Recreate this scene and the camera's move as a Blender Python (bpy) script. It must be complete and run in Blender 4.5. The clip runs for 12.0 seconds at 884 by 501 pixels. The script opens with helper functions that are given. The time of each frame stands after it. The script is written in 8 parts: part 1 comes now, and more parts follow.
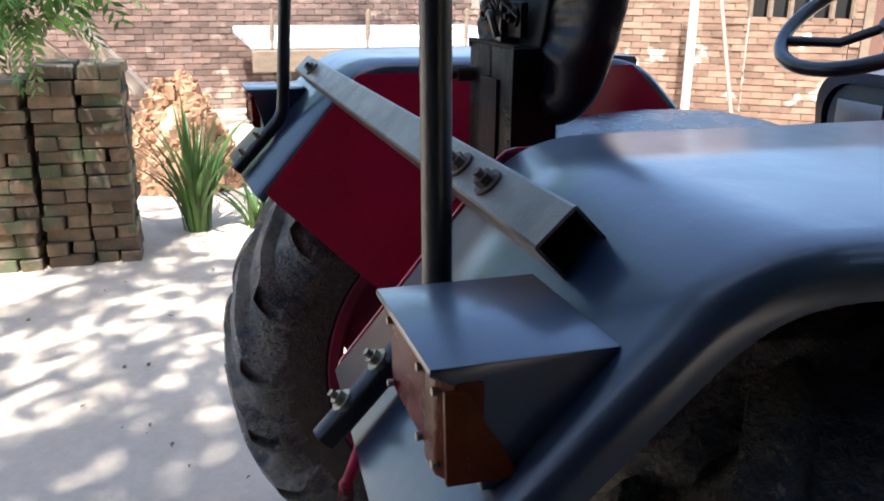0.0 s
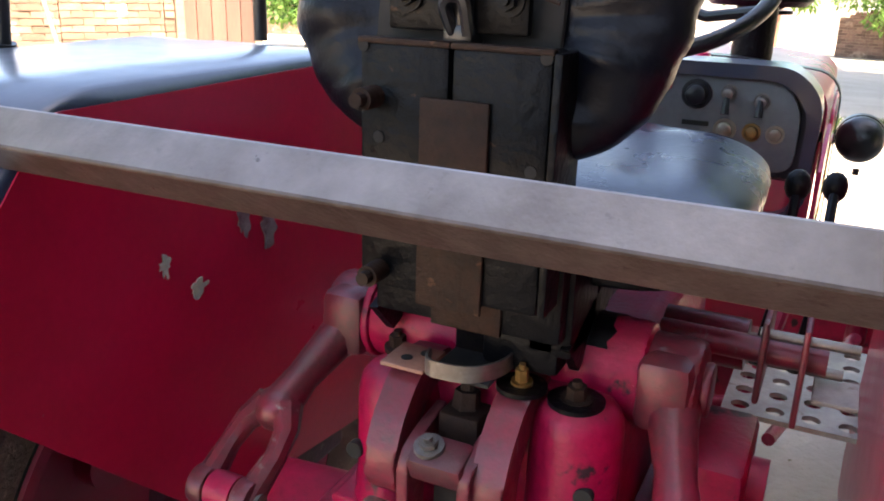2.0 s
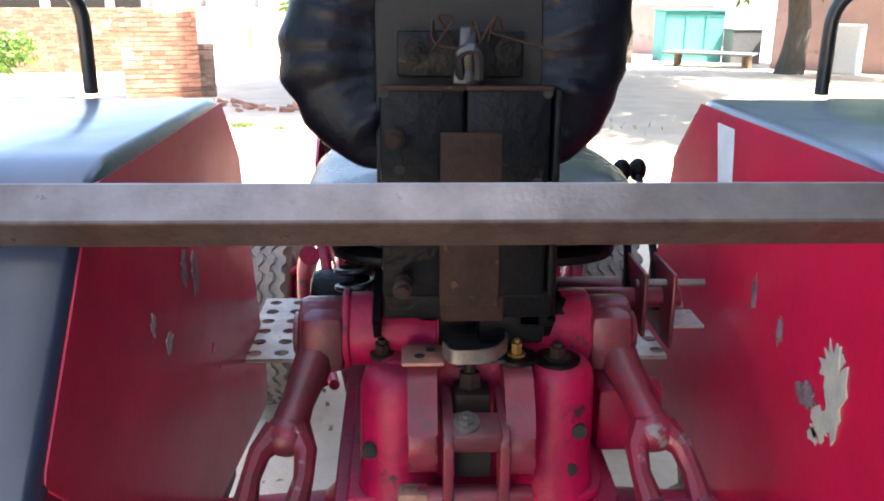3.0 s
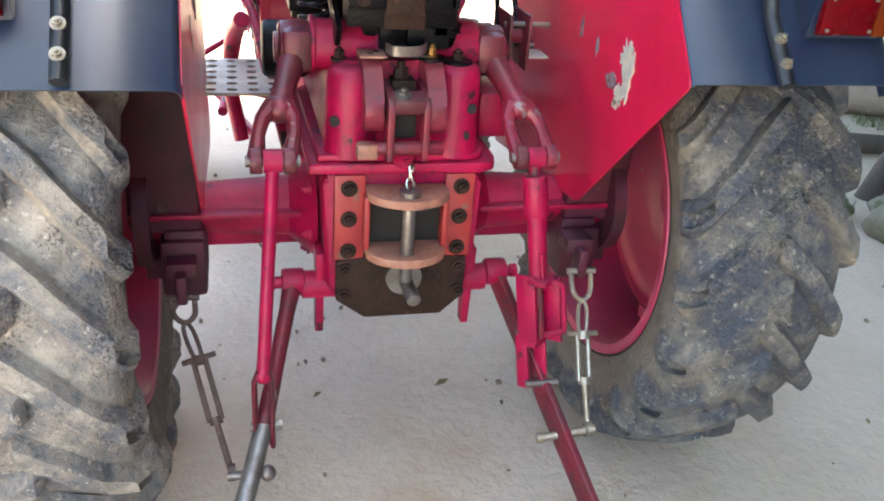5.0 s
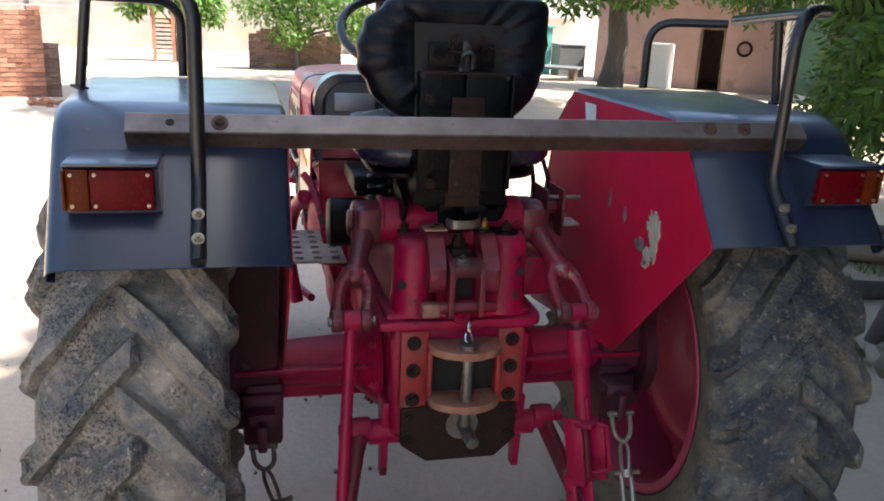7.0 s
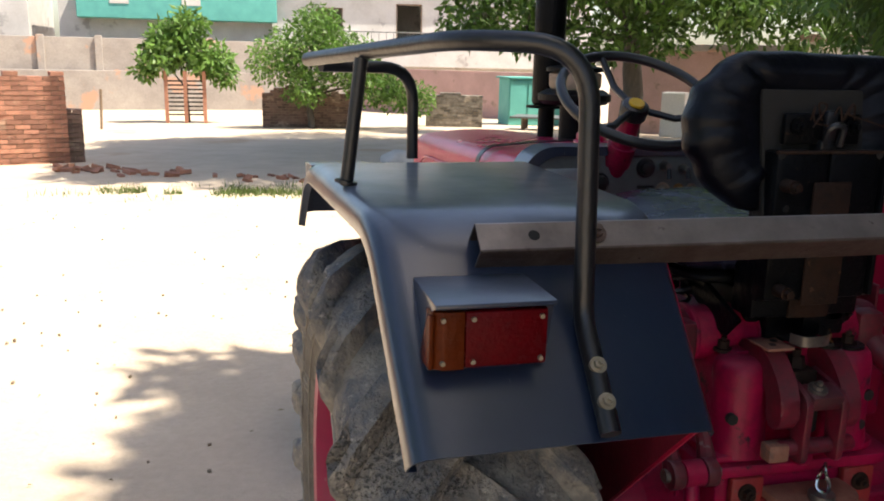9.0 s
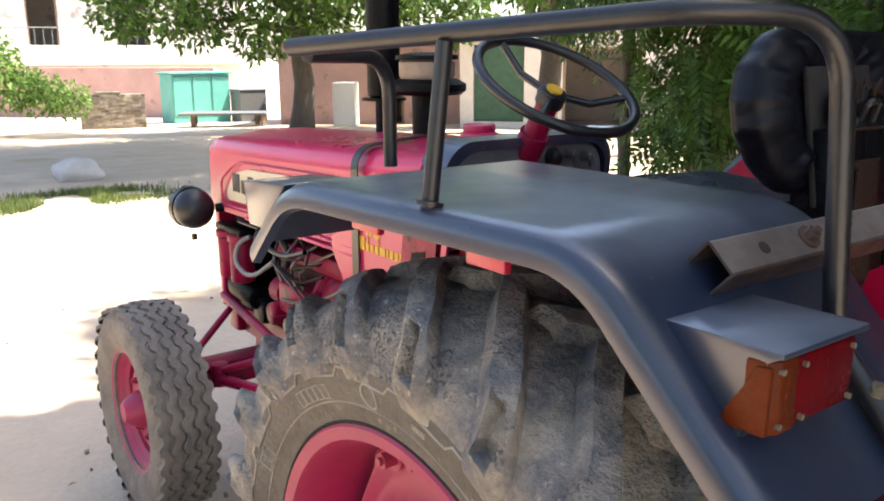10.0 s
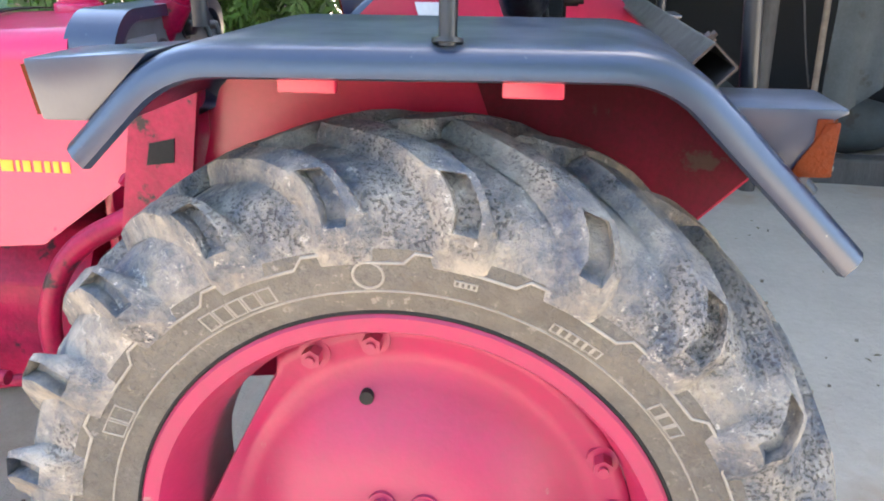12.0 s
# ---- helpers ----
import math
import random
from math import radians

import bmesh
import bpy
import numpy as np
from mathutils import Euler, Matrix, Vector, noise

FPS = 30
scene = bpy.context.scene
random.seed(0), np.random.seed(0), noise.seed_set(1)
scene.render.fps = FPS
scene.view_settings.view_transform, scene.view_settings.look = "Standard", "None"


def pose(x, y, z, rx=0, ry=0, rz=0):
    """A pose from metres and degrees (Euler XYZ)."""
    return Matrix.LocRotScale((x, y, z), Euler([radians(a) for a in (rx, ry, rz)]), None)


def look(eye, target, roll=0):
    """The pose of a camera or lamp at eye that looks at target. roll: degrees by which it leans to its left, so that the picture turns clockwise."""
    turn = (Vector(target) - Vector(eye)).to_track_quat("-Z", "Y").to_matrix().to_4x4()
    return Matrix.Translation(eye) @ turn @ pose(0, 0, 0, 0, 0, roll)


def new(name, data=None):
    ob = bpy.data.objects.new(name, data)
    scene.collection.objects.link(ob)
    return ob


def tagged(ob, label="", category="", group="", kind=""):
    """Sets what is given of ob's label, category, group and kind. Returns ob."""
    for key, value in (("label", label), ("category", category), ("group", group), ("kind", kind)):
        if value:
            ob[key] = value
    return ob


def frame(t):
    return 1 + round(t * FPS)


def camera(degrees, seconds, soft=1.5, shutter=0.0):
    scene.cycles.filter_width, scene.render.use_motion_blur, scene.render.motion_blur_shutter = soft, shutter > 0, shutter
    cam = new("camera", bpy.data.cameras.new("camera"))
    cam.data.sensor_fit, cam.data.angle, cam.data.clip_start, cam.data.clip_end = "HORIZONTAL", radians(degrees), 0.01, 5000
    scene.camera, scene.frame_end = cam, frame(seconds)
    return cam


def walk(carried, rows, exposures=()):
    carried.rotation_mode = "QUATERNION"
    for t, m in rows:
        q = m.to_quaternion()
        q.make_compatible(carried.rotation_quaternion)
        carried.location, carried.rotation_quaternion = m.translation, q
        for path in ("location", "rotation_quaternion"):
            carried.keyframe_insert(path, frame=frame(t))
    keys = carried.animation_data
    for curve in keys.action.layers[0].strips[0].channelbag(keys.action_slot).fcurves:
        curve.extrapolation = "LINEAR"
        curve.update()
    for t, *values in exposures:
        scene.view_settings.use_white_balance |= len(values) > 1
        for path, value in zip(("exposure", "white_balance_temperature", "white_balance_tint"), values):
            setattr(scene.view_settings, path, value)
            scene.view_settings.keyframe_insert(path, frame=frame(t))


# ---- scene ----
cam = camera(55.6, 12.0, soft=1.9)
PATH = [
    (0, (1.169, -1.003, 1.476), (-0.652, -0.443, 0.865), 0.5),
    (0.5, (0.933, -1.072, 1.472), (-0.857, -0.403, 0.883), 0.5),
    (1, (0.694, -1.183, 1.438), (-0.828, -0.023, 0.857), 3.6),
    (1.5, (0.487, -1.23, 1.433), (-0.601, 0.329, 0.811), 3.9),
    (2, (0.302, -1.257, 1.457), (-0.511, 0.454, 0.814), 1.8),
    (2.5, (0.088, -1.383, 1.464), (-0.254, 0.506, 0.903), 0.9),
    (2.7, (0.017, -1.425, 1.494), (-0.129, 0.486, 0.922), 0.4),
    (4.3, (-0.35, -1.855, 1.45), (0.056, -0.045, 0.701), 3.0),
    (4.5, (-0.35, -1.911, 1.448), (0.083, -0.133, 0.64), 3.2),
    (5, (-0.316, -2.075, 1.443), (0.142, -0.349, 0.544), 4.5),
    (5.5, (-0.33, -2.179, 1.44), (0.138, -0.483, 0.49), 5.3),
    (6, (-0.411, -2.229, 1.471), (0.081, -0.495, 0.604), 4.0),
    (6.5, (-0.441, -2.255, 1.502), (0.035, -0.425, 0.85), 3.1),
    (6.7, (-0.451, -2.257, 1.519), (0.015, -0.408, 0.916), 2.9),
    (8.5, (-0.728, -1.96, 1.525), (-0.309, -0.068, 1.032), 2.2),
    (9, (-0.944, -1.729, 1.521), (-0.488, 0.167, 1.079), 1.2),
    (9.5, (-1.197, -1.525, 1.523), (-0.238, 0.179, 1.1), 0.6),
    (10, (-1.365, -1.242, 1.506), (-0.211, 0.328, 1.053), -0.3),
    (10.5, (-1.494, -1.009, 1.505), (-0.105, 0.352, 1.038), -0.2),
    (11, (-1.647, -0.838, 1.453), (0.05, 0.077, 0.922), 2.0),
    (11.5, (-1.693, -0.692, 1.424), (0.128, -0.189, 0.767), 1.9),
    (12, (-1.729, -0.547, 1.433), (0.135, -0.309, 0.747), 0.3),
]
EXPOSURES = [(0, 2.1, 5850, 10), (0.5, 1.9, 5700, 9), (1, 2.7, 5950, 9), (1.5, 3.3, 7200, 11), (2, 3.2, 7100, 14), (2.5, 3.1, 6950, 14), (3.4, 3.4, 6500, 9), (4.5, 3.85, 6950, 9), (5, 3.85, 6950, 8), (5.5, 3.7, 6950, 8), (6, 3.65, 6700, 8), (6.5, 2.85, 6750, 9), (7.5, 1.8, 6600, 10), (8.5, 1.35, 7000, 10), (9, 1.45, 7150, 11), (9.5, 2.25, 6950, 11), (10, 2.4, 7150, 13), (10.5, 2.5, 7000, 14), (11, 2.95, 6650, 11), (11.5, 3.35, 6350, 10), (12, 3.5, 6350, 10)]
walk(cam, [(t, look(eye, target, roll)) for t, eye, target, roll in PATH], EXPOSURES)

# ---- world and light ----
SUN_EL, SUN_AZ = 62.0, 118.0        # height; compass turn from +Y towards +X
world = bpy.data.worlds.new("world")
scene.world = world
world.use_nodes = True
wn = world.node_tree.nodes
sky = wn.new("ShaderNodeTexSky")
sky.sky_type, sky.sun_disc = "NISHITA", False
sky.sun_elevation, sky.sun_rotation = radians(SUN_EL), radians(SUN_AZ)
sky.dust_density = 2.0
world.node_tree.links.new(sky.outputs[0], wn["Background"].inputs[0])
wn["Background"].inputs[1].default_value = 0.1
sun = new("sun", bpy.data.lights.new("sun", "SUN"))
sun.data.energy, sun.data.angle, sun.data.color = 4.1, radians(1.0), (1.0, 0.95, 0.86)
_d = Vector((math.cos(radians(SUN_EL)) * math.sin(radians(SUN_AZ)), math.cos(radians(SUN_EL)) * math.cos(radians(SUN_AZ)), math.sin(radians(SUN_EL))))
sun.matrix_world = look(_d * 30, (0, 0, 0))


# ---- materials ----
def material(name, base, other=None, rough=0.6, metal=0.0, scale=8.0, fine=90.0, mix=0.5, bump=0.15, bump_scale=60.0, third=None, third_at=0.6, third_scale=14.0,
             rough_var=0.15, coat=0.0, per_piece=0.0, random_island=False, spec=0.5, stretch=(1, 1, 1)):
    """A procedural surface: base and other mixed by broad and fine noise, patches of a third colour, and fine relief."""
    m = bpy.data.materials.new(name)
    m.use_nodes = True
    nt = m.node_tree
    n, link = nt.nodes, nt.links.new
    bsdf = n["Principled BSDF"]
    bsdf.inputs["Metallic"].default_value = metal
    bsdf.inputs["Coat Weight"].default_value = coat
    bsdf.inputs["Coat Roughness"].default_value = 0.12
    bsdf.inputs["Specular IOR Level"].default_value = spec
    geo = n.new("ShaderNodeNewGeometry")
    mp = n.new("ShaderNodeMapping")
    mp.inputs["Scale"].default_value = stretch
    link(geo.outputs["Position"], mp.inputs["Vector"])
    other = other or tuple(c * 0.7 for c in base)

    def noise_of(s, detail=5.0):
        t = n.new("ShaderNodeTexNoise")
        t.inputs["Scale"].default_value, t.inputs["Detail"].default_value, t.inputs["Roughness"].default_value = s, detail, 0.62
        link(mp.outputs[0], t.inputs["Vector"])
        return t.outputs["Fac"]

    def ramp(fac, lo, hi):
        r = n.new("ShaderNodeMapRange")
        r.inputs["From Min"].default_value, r.inputs["From Max"].default_value = lo, hi
        link(fac, r.inputs["Value"])
        return r.outputs[0]

    def blend(fac, a, b):
        x = n.new("ShaderNodeMix")
        x.data_type = "RGBA"
        for v, i in ((fac, 0), (a, 6), (b, 7)):
            if isinstance(v, tuple):
                x.inputs[i].default_value = (*v, 1)
            elif isinstance(v, float):
                x.inputs[i].default_value = v
            else:
                link(v, x.inputs[i])
        return x.outputs[2]

    broad, tiny = noise_of(scale), noise_of(fine, 3.0)
    add = n.new("ShaderNodeMath")
    add.operation = "MULTIPLY_ADD"
    link(tiny, add.inputs[0])
    add.inputs[1].default_value = 0.45
    link(broad, add.inputs[2])
    fac = ramp(add.outputs[0], 0.72 - 0.3 * mix - 0.12, 0.72 - 0.3 * mix + 0.32)
    col = blend(fac, base, other)
    if third:
        patch = noise_of(third_scale, 6.0)
        col = blend(ramp(patch, third_at, third_at + 0.05), col, third)
    if per_piece:
        if random_island:
            rnd = geo.outputs["Random Per Island"]
        else:
            rnd = n.new("ShaderNodeObjectInfo").outputs["Random"]
        hsv = n.new("ShaderNodeHueSaturation")
        val = n.new("ShaderNodeMapRange")
        val.inputs["To Min"].default_value, val.inputs["To Max"].default_value = 1 - per_piece, 1 + per_piece
        link(rnd, val.inputs["Value"])
        link(val.outputs[0], hsv.inputs["Value"])
        link(col, hsv.inputs["Color"])
        col = hsv.outputs[0]
    link(col, bsdf.inputs["Base Color"])
    rr = n.new("ShaderNodeMapRange")
    rr.inputs["To Min"].default_value, rr.inputs["To Max"].default_value = max(0.03, rough - rough_var), min(1.0, rough + rough_var)
    link(broad, rr.inputs["Value"])
    link(rr.outputs[0], bsdf.inputs["Roughness"])
    if bump:
        b = n.new("ShaderNodeBump")
        b.inputs["Strength"].default_value, b.inputs["Distance"].default_value = bump, 0.01
        link(noise_of(bump_scale, 4.0), b.inputs["Height"])
        link(b.outputs[0], bsdf.inputs["Normal"])
    return m


RED = material("red_paint", (0.50, 0.007, 0.050), (0.39, 0.005, 0.036), rough=0.33, scale=5, mix=0.4, bump=0.05, third=(0.28, 0.10, 0.10), third_at=0.72, third_scale=60, coat=0.15)
RED_HOOD = material("red_hood_paint", (0.56, 0.011, 0.092), (0.47, 0.010, 0.07), rough=0.30, scale=3, mix=0.4, bump=0.04, third=(0.44, 0.06, 0.10), third_at=0.70, third_scale=30, coat=0.15)
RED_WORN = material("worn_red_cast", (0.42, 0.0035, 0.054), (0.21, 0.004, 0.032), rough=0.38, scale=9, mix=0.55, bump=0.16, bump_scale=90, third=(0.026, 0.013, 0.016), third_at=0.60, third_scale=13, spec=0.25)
RED_ARM = material("rubbed_red_steel", (0.22, 0.006, 0.028), (0.075, 0.020, 0.024), rough=0.36, metal=0.1, scale=11, mix=0.55, bump=0.14, third=(0.17, 0.14, 0.135), third_at=0.63, third_scale=20, spec=0.4)
RED_RIM = material("red_rim_paint", (0.38, 0.010, 0.072), (0.29, 0.024, 0.066), rough=0.45, scale=7, mix=0.5, bump=0.08, third=(0.30, 0.13, 0.13), third_at=0.68, third_scale=22)
# Darker red for brake housings, axle flanges, chain hangers and engine block.
RED_DARK = material("dull_dark_red", (0.105, 0.005, 0.026), (0.042, 0.009, 0.015), rough=0.6, scale=10, mix=0.6, bump=0.25, third=(0.09, 0.06, 0.05), third_at=0.66, third_scale=18)
# Darker copy of the panel red, with the wheel-side shade in its colour.
RED_SHADED = material("shaded_red", (0.20, 0.006, 0.026), (0.10, 0.010, 0.018), rough=0.7, scale=6, mix=0.6, bump=0.2, third=(0.085, 0.05, 0.04), third_at=0.64, third_scale=12, spec=0.2)
ORANGE_RED = material("orange_primer", (0.34, 0.030, 0.022), (0.24, 0.018, 0.022), rough=0.5, scale=20, mix=0.6, bump=0.2, third=(0.15, 0.07, 0.05), third_at=0.60)
BLUE_BLACK = material("blue_black_paint", (0.008, 0.016, 0.040), (0.014, 0.023, 0.047), rough=0.36, rough_var=0.2, scale=6, fine=40, mix=0.5, bump=0.08, bump_scale=25, third=(0.11, 0.11, 0.11), third_at=0.70, third_scale=70, coat=0.75, spec=0.5)
BLUE_BLACK.node_tree.nodes["Principled BSDF"].inputs["Coat Roughness"].default_value = 0.2


def settle_dust_and_sky(m, film_colour, most, least=0.35, grain=9.0):
    """Pales the faces that look up: a thin dusty film and painted sky light."""
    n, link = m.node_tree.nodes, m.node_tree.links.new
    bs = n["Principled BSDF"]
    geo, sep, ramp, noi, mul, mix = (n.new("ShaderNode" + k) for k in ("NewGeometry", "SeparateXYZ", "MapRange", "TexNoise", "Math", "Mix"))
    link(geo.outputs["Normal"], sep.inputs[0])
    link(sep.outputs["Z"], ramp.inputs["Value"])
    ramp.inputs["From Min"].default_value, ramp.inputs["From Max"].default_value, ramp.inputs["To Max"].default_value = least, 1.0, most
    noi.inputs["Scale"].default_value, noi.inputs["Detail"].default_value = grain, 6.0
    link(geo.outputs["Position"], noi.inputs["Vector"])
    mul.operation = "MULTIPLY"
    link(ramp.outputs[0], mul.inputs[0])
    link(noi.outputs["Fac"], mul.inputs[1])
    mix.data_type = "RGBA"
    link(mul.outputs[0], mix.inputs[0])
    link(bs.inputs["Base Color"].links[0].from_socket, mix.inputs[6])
    mix.inputs[7].default_value = (*film_colour, 1)
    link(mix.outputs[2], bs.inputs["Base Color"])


# Pale blue fender tops: a dusty film plus reflected sky put into the colour.
settle_dust_and_sky(BLUE_BLACK, (0.42, 0.46, 0.54), 0.50, 0.74)
settle_dust_and_sky(RED_WORN, (0.50, 0.20, 0.21), 0.15)
settle_dust_and_sky(RED_ARM, (0.45, 0.28, 0.27), 0.12)
settle_dust_and_sky(RED_RIM, (0.60, 0.30, 0.32), 0.15)
BLACK = material("black_paint", (0.006, 0.007, 0.010), (0.014, 0.014, 0.016), rough=0.33, scale=12, bump=0.10, third=(0.05, 0.05, 0.05), third_at=0.72, third_scale=50)
BLACK_WORN = material("worn_black_steel", (0.0020, 0.0024, 0.0034), (0.0036, 0.0036, 0.0044), rough=0.40, scale=14, mix=0.5, bump=0.3, third=(0.050, 0.026, 0.016), third_at=0.68, third_scale=45, spec=0.12)
RUST = material("rusty_steel", (0.036, 0.0155, 0.0085), (0.019, 0.011, 0.008), rough=0.7, scale=25, mix=0.6, bump=0.3, third=(0.075, 0.036, 0.020), third_at=0.64, third_scale=50, spec=0.2)
BAR = material("bare_rusted_tube", (0.125, 0.095, 0.082), (0.058, 0.038, 0.030), rough=0.33, metal=0.4, scale=22, mix=0.5, bump=0.10, bump_scale=190, third=(0.045, 0.026, 0.020), third_at=0.64, third_scale=80)
# Grey on the tube's upper face paints in the reflected sky.
settle_dust_and_sky(BAR, (0.60, 0.56, 0.55), 0.80, 0.45, 14.0)
CHAIN_RUST = material("brown_rusted_chain", (0.125, 0.078, 0.062), (0.060, 0.038, 0.030), rough=0.6, metal=0.2, scale=30, mix=0.5, bump=0.25, third=(0.24, 0.17, 0.14), third_at=0.64, third_scale=40)
JAW = material("rusty_tan_plate", (0.36, 0.17, 0.11), (0.24, 0.10, 0.065), rough=0.55, scale=30, mix=0.5, bump=0.3, third=(0.14, 0.08, 0.06), third_at=0.62)
STEEL = material("dull_steel", (0.24, 0.225, 0.21), (0.14, 0.12, 0.105), rough=0.4, metal=0.7, scale=25, bump=0.15)
ZINC = material("zinc_bolt", (0.40, 0.36, 0.29), (0.26, 0.22, 0.16), rough=0.4, metal=0.75, scale=60, bump=0.1)
BRASS = material("yellow_zinc_bolt", (0.33, 0.18, 0.05), (0.20, 0.11, 0.035), rough=0.4, metal=0.5, scale=60, bump=0.1)
GALV = material("weathered_grey_steel", (0.46, 0.41, 0.34), (0.30, 0.26, 0.22), rough=0.55, metal=0.25, scale=18, bump=0.2, third=(0.18, 0.12, 0.08), third_at=0.62)
def tyre_material(name, rubber, mud, dark, share, seed, pitted=0.5):
    """Blue-grey rubber under dried mud: blotches, crumbled pits and a rough skin."""
    m = bpy.data.materials.new(name)
    m.use_nodes = True
    nt = m.node_tree
    n, link = nt.nodes, nt.links.new
    bsdf = n["Principled BSDF"]
    geo = n.new("ShaderNodeNewGeometry")

    def noise_of(s, detail, rough=0.62):
        t = n.new("ShaderNodeTexNoise")
        t.noise_dimensions = "4D"
        t.inputs["W"].default_value = seed
        t.inputs["Scale"].default_value, t.inputs["Detail"].default_value, t.inputs["Roughness"].default_value = s, detail, rough
        link(geo.outputs["Position"], t.inputs["Vector"])
        return t.outputs["Fac"]

    def ramp(fac, lo, hi, a=0.0, b=1.0):
        r = n.new("ShaderNodeMapRange")
        r.inputs["From Min"].default_value, r.inputs["From Max"].default_value = lo, hi
        r.inputs["To Min"].default_value, r.inputs["To Max"].default_value = a, b
        link(fac, r.inputs["Value"])
        return r.outputs[0]

    def blend(fac, a, b):
        x = n.new("ShaderNodeMix")
        x.data_type = "RGBA"
        link(fac, x.inputs[0])
        for v, i in ((a, 6), (b, 7)):
            if isinstance(v, tuple):
                x.inputs[i].default_value = (*v, 1)
            else:
                link(v, x.inputs[i])
        return x.outputs[2]

    def math_of(op, a, b):
        x = n.new("ShaderNodeMath")
        x.operation = op
        for v, i in ((a, 0), (b, 1)):
            if isinstance(v, float):
                x.inputs[i].default_value = v
            else:
                link(v, x.inputs[i])
        return x.outputs[0]
    broad, mid, tiny = noise_of(11.0, 8.0, 0.7), noise_of(34.0, 6.0, 0.7), noise_of(120.0, 3.0)
    sum1 = math_of("ADD", broad, math_of("MULTIPLY", mid, 0.42))
    cover = ramp(sum1, 0.76 - share * 0.3, 0.98 - share * 0.3)
    mud_col = blend(ramp(noise_of(15.0, 5.0), 0.35, 0.65), mud, tuple(c * 0.62 for c in mud))
    rub_col = blend(ramp(tiny, 0.35, 0.7), rubber, tuple(c * 1.55 + 0.010 for c in rubber))
    col = blend(cover, rub_col, mud_col)
    pit_zone = ramp(noise_of(6.5, 3.0), 0.50, 0.58)
    pits = math_of("MULTIPLY", ramp(noise_of(185.0, 2.0, 0.6), 0.53, 0.60, 0.0, pitted), pit_zone)
    col = blend(pits, col, dark)
    scuff = math_of("MULTIPLY", ramp(noise_of(58.0, 5.0, 0.75), 0.57, 0.63), ramp(noise_of(9.0, 3.0), 0.42, 0.56, 0.0, 0.75))
    col = blend(scuff, col, tuple(min(0.62, c * 1.35 + 0.04) for c in mud))
    link(col, bsdf.inputs["Base Color"])
    link(ramp(cover, 0.0, 1.0, 0.55, 0.92), bsdf.inputs["Roughness"])
    bsdf.inputs["Specular IOR Level"].default_value = 0.35
    height = math_of("ADD", math_of("MULTIPLY", mid, 1.0), math_of("ADD", math_of("MULTIPLY", tiny, 0.35), math_of("SUBTRACT", math_of("MULTIPLY", cover, 0.28), math_of("MULTIPLY", pits, 0.7))))
    b = n.new("ShaderNodeBump")
    b.inputs["Strength"].default_value, b.inputs["Distance"].default_value = 1.0, 0.010
    link(height, b.inputs["Height"])
    link(b.outputs[0], bsdf.inputs["Normal"])
    return m


RUBBER = tyre_material("muddy_rubber", (0.070, 0.078, 0.094), (0.39, 0.345, 0.285), (0.028, 0.026, 0.025), 0.62, 1.0, 0.6)
RUBBER_R = tyre_material("scuffed_rubber", (0.038, 0.044, 0.056), (0.26, 0.235, 0.19), (0.014, 0.014, 0.016), 0.44, 5.0, 0.5)
RUBBER_SIDE = tyre_material("dusty_sidewall", (0.105, 0.094, 0.080), (0.19, 0.165, 0.132), (0.06, 0.055, 0.05), 0.62, 9.0, 0.0)
RUBBER_FRONT = material("dusty_front_rubber", (0.25, 0.22, 0.18), (0.13, 0.115, 0.10), rough=0.85, scale=9, mix=0.6, bump=0.4)
MOULD = material("tyre_moulding", (0.36, 0.325, 0.265), (0.26, 0.23, 0.19), rough=0.85, scale=20, bump=0.2)
VINYL = material("black_vinyl", (0.0028, 0.0034, 0.006), (0.005, 0.0055, 0.009), rough=0.34, scale=6, bump=0.2, bump_scale=60, spec=0.18)
SEAT_VINYL = material("dark_blue_vinyl", (0.010, 0.013, 0.032), (0.016, 0.019, 0.040), rough=0.27, scale=6, bump=0.10, bump_scale=120)
LENS_RED = material("red_lens", (0.11, 0.001, 0.004), (0.075, 0.001, 0.003), rough=0.25, scale=30, bump=0.25, bump_scale=160, spec=0.10)
LENS_AMBER = material("amber_lens", (0.115, 0.019, 0.003), (0.080, 0.013, 0.002), rough=0.22, scale=30, bump=0.25, bump_scale=160, spec=0.12)
PANEL_GREY = material("grey_dash_panel", (0.145, 0.155, 0.155), (0.105, 0.112, 0.112), rough=0.4, scale=12, bump=0.05)
CREAM = material("cream_sticker", (0.62, 0.55, 0.40), (0.55, 0.47, 0.33), rough=0.45, scale=10, bump=0.02)
WHITE = material("white_sticker", (0.72, 0.72, 0.70), (0.6, 0.6, 0.58), rough=0.5, scale=20, bump=0.02)
CHIP = material("bare_primer_patch", (0.42, 0.40, 0.30), (0.30, 0.30, 0.28), rough=0.6, scale=30, bump=0.3)
CHIP_GREY = material("scraped_grey_patch", (0.25, 0.22, 0.24), (0.10, 0.05, 0.06), rough=0.55, scale=40, bump=0.3)
INK = material("dark_lettering", (0.02, 0.02, 0.02), (0.03, 0.03, 0.03), rough=0.5, bump=0)
YELLOW = material("yellow_lettering", (0.75, 0.42, 0.02), (0.65, 0.36, 0.02), rough=0.5, bump=0)
CABLE = material("grey_hose", (0.30, 0.29, 0.28), (0.20, 0.19, 0.18), rough=0.5, scale=30, bump=0.1)
CHROME = material("chrome", (0.6, 0.6, 0.6), (0.5, 0.5, 0.5), rough=0.12, metal=1.0, bump=0)
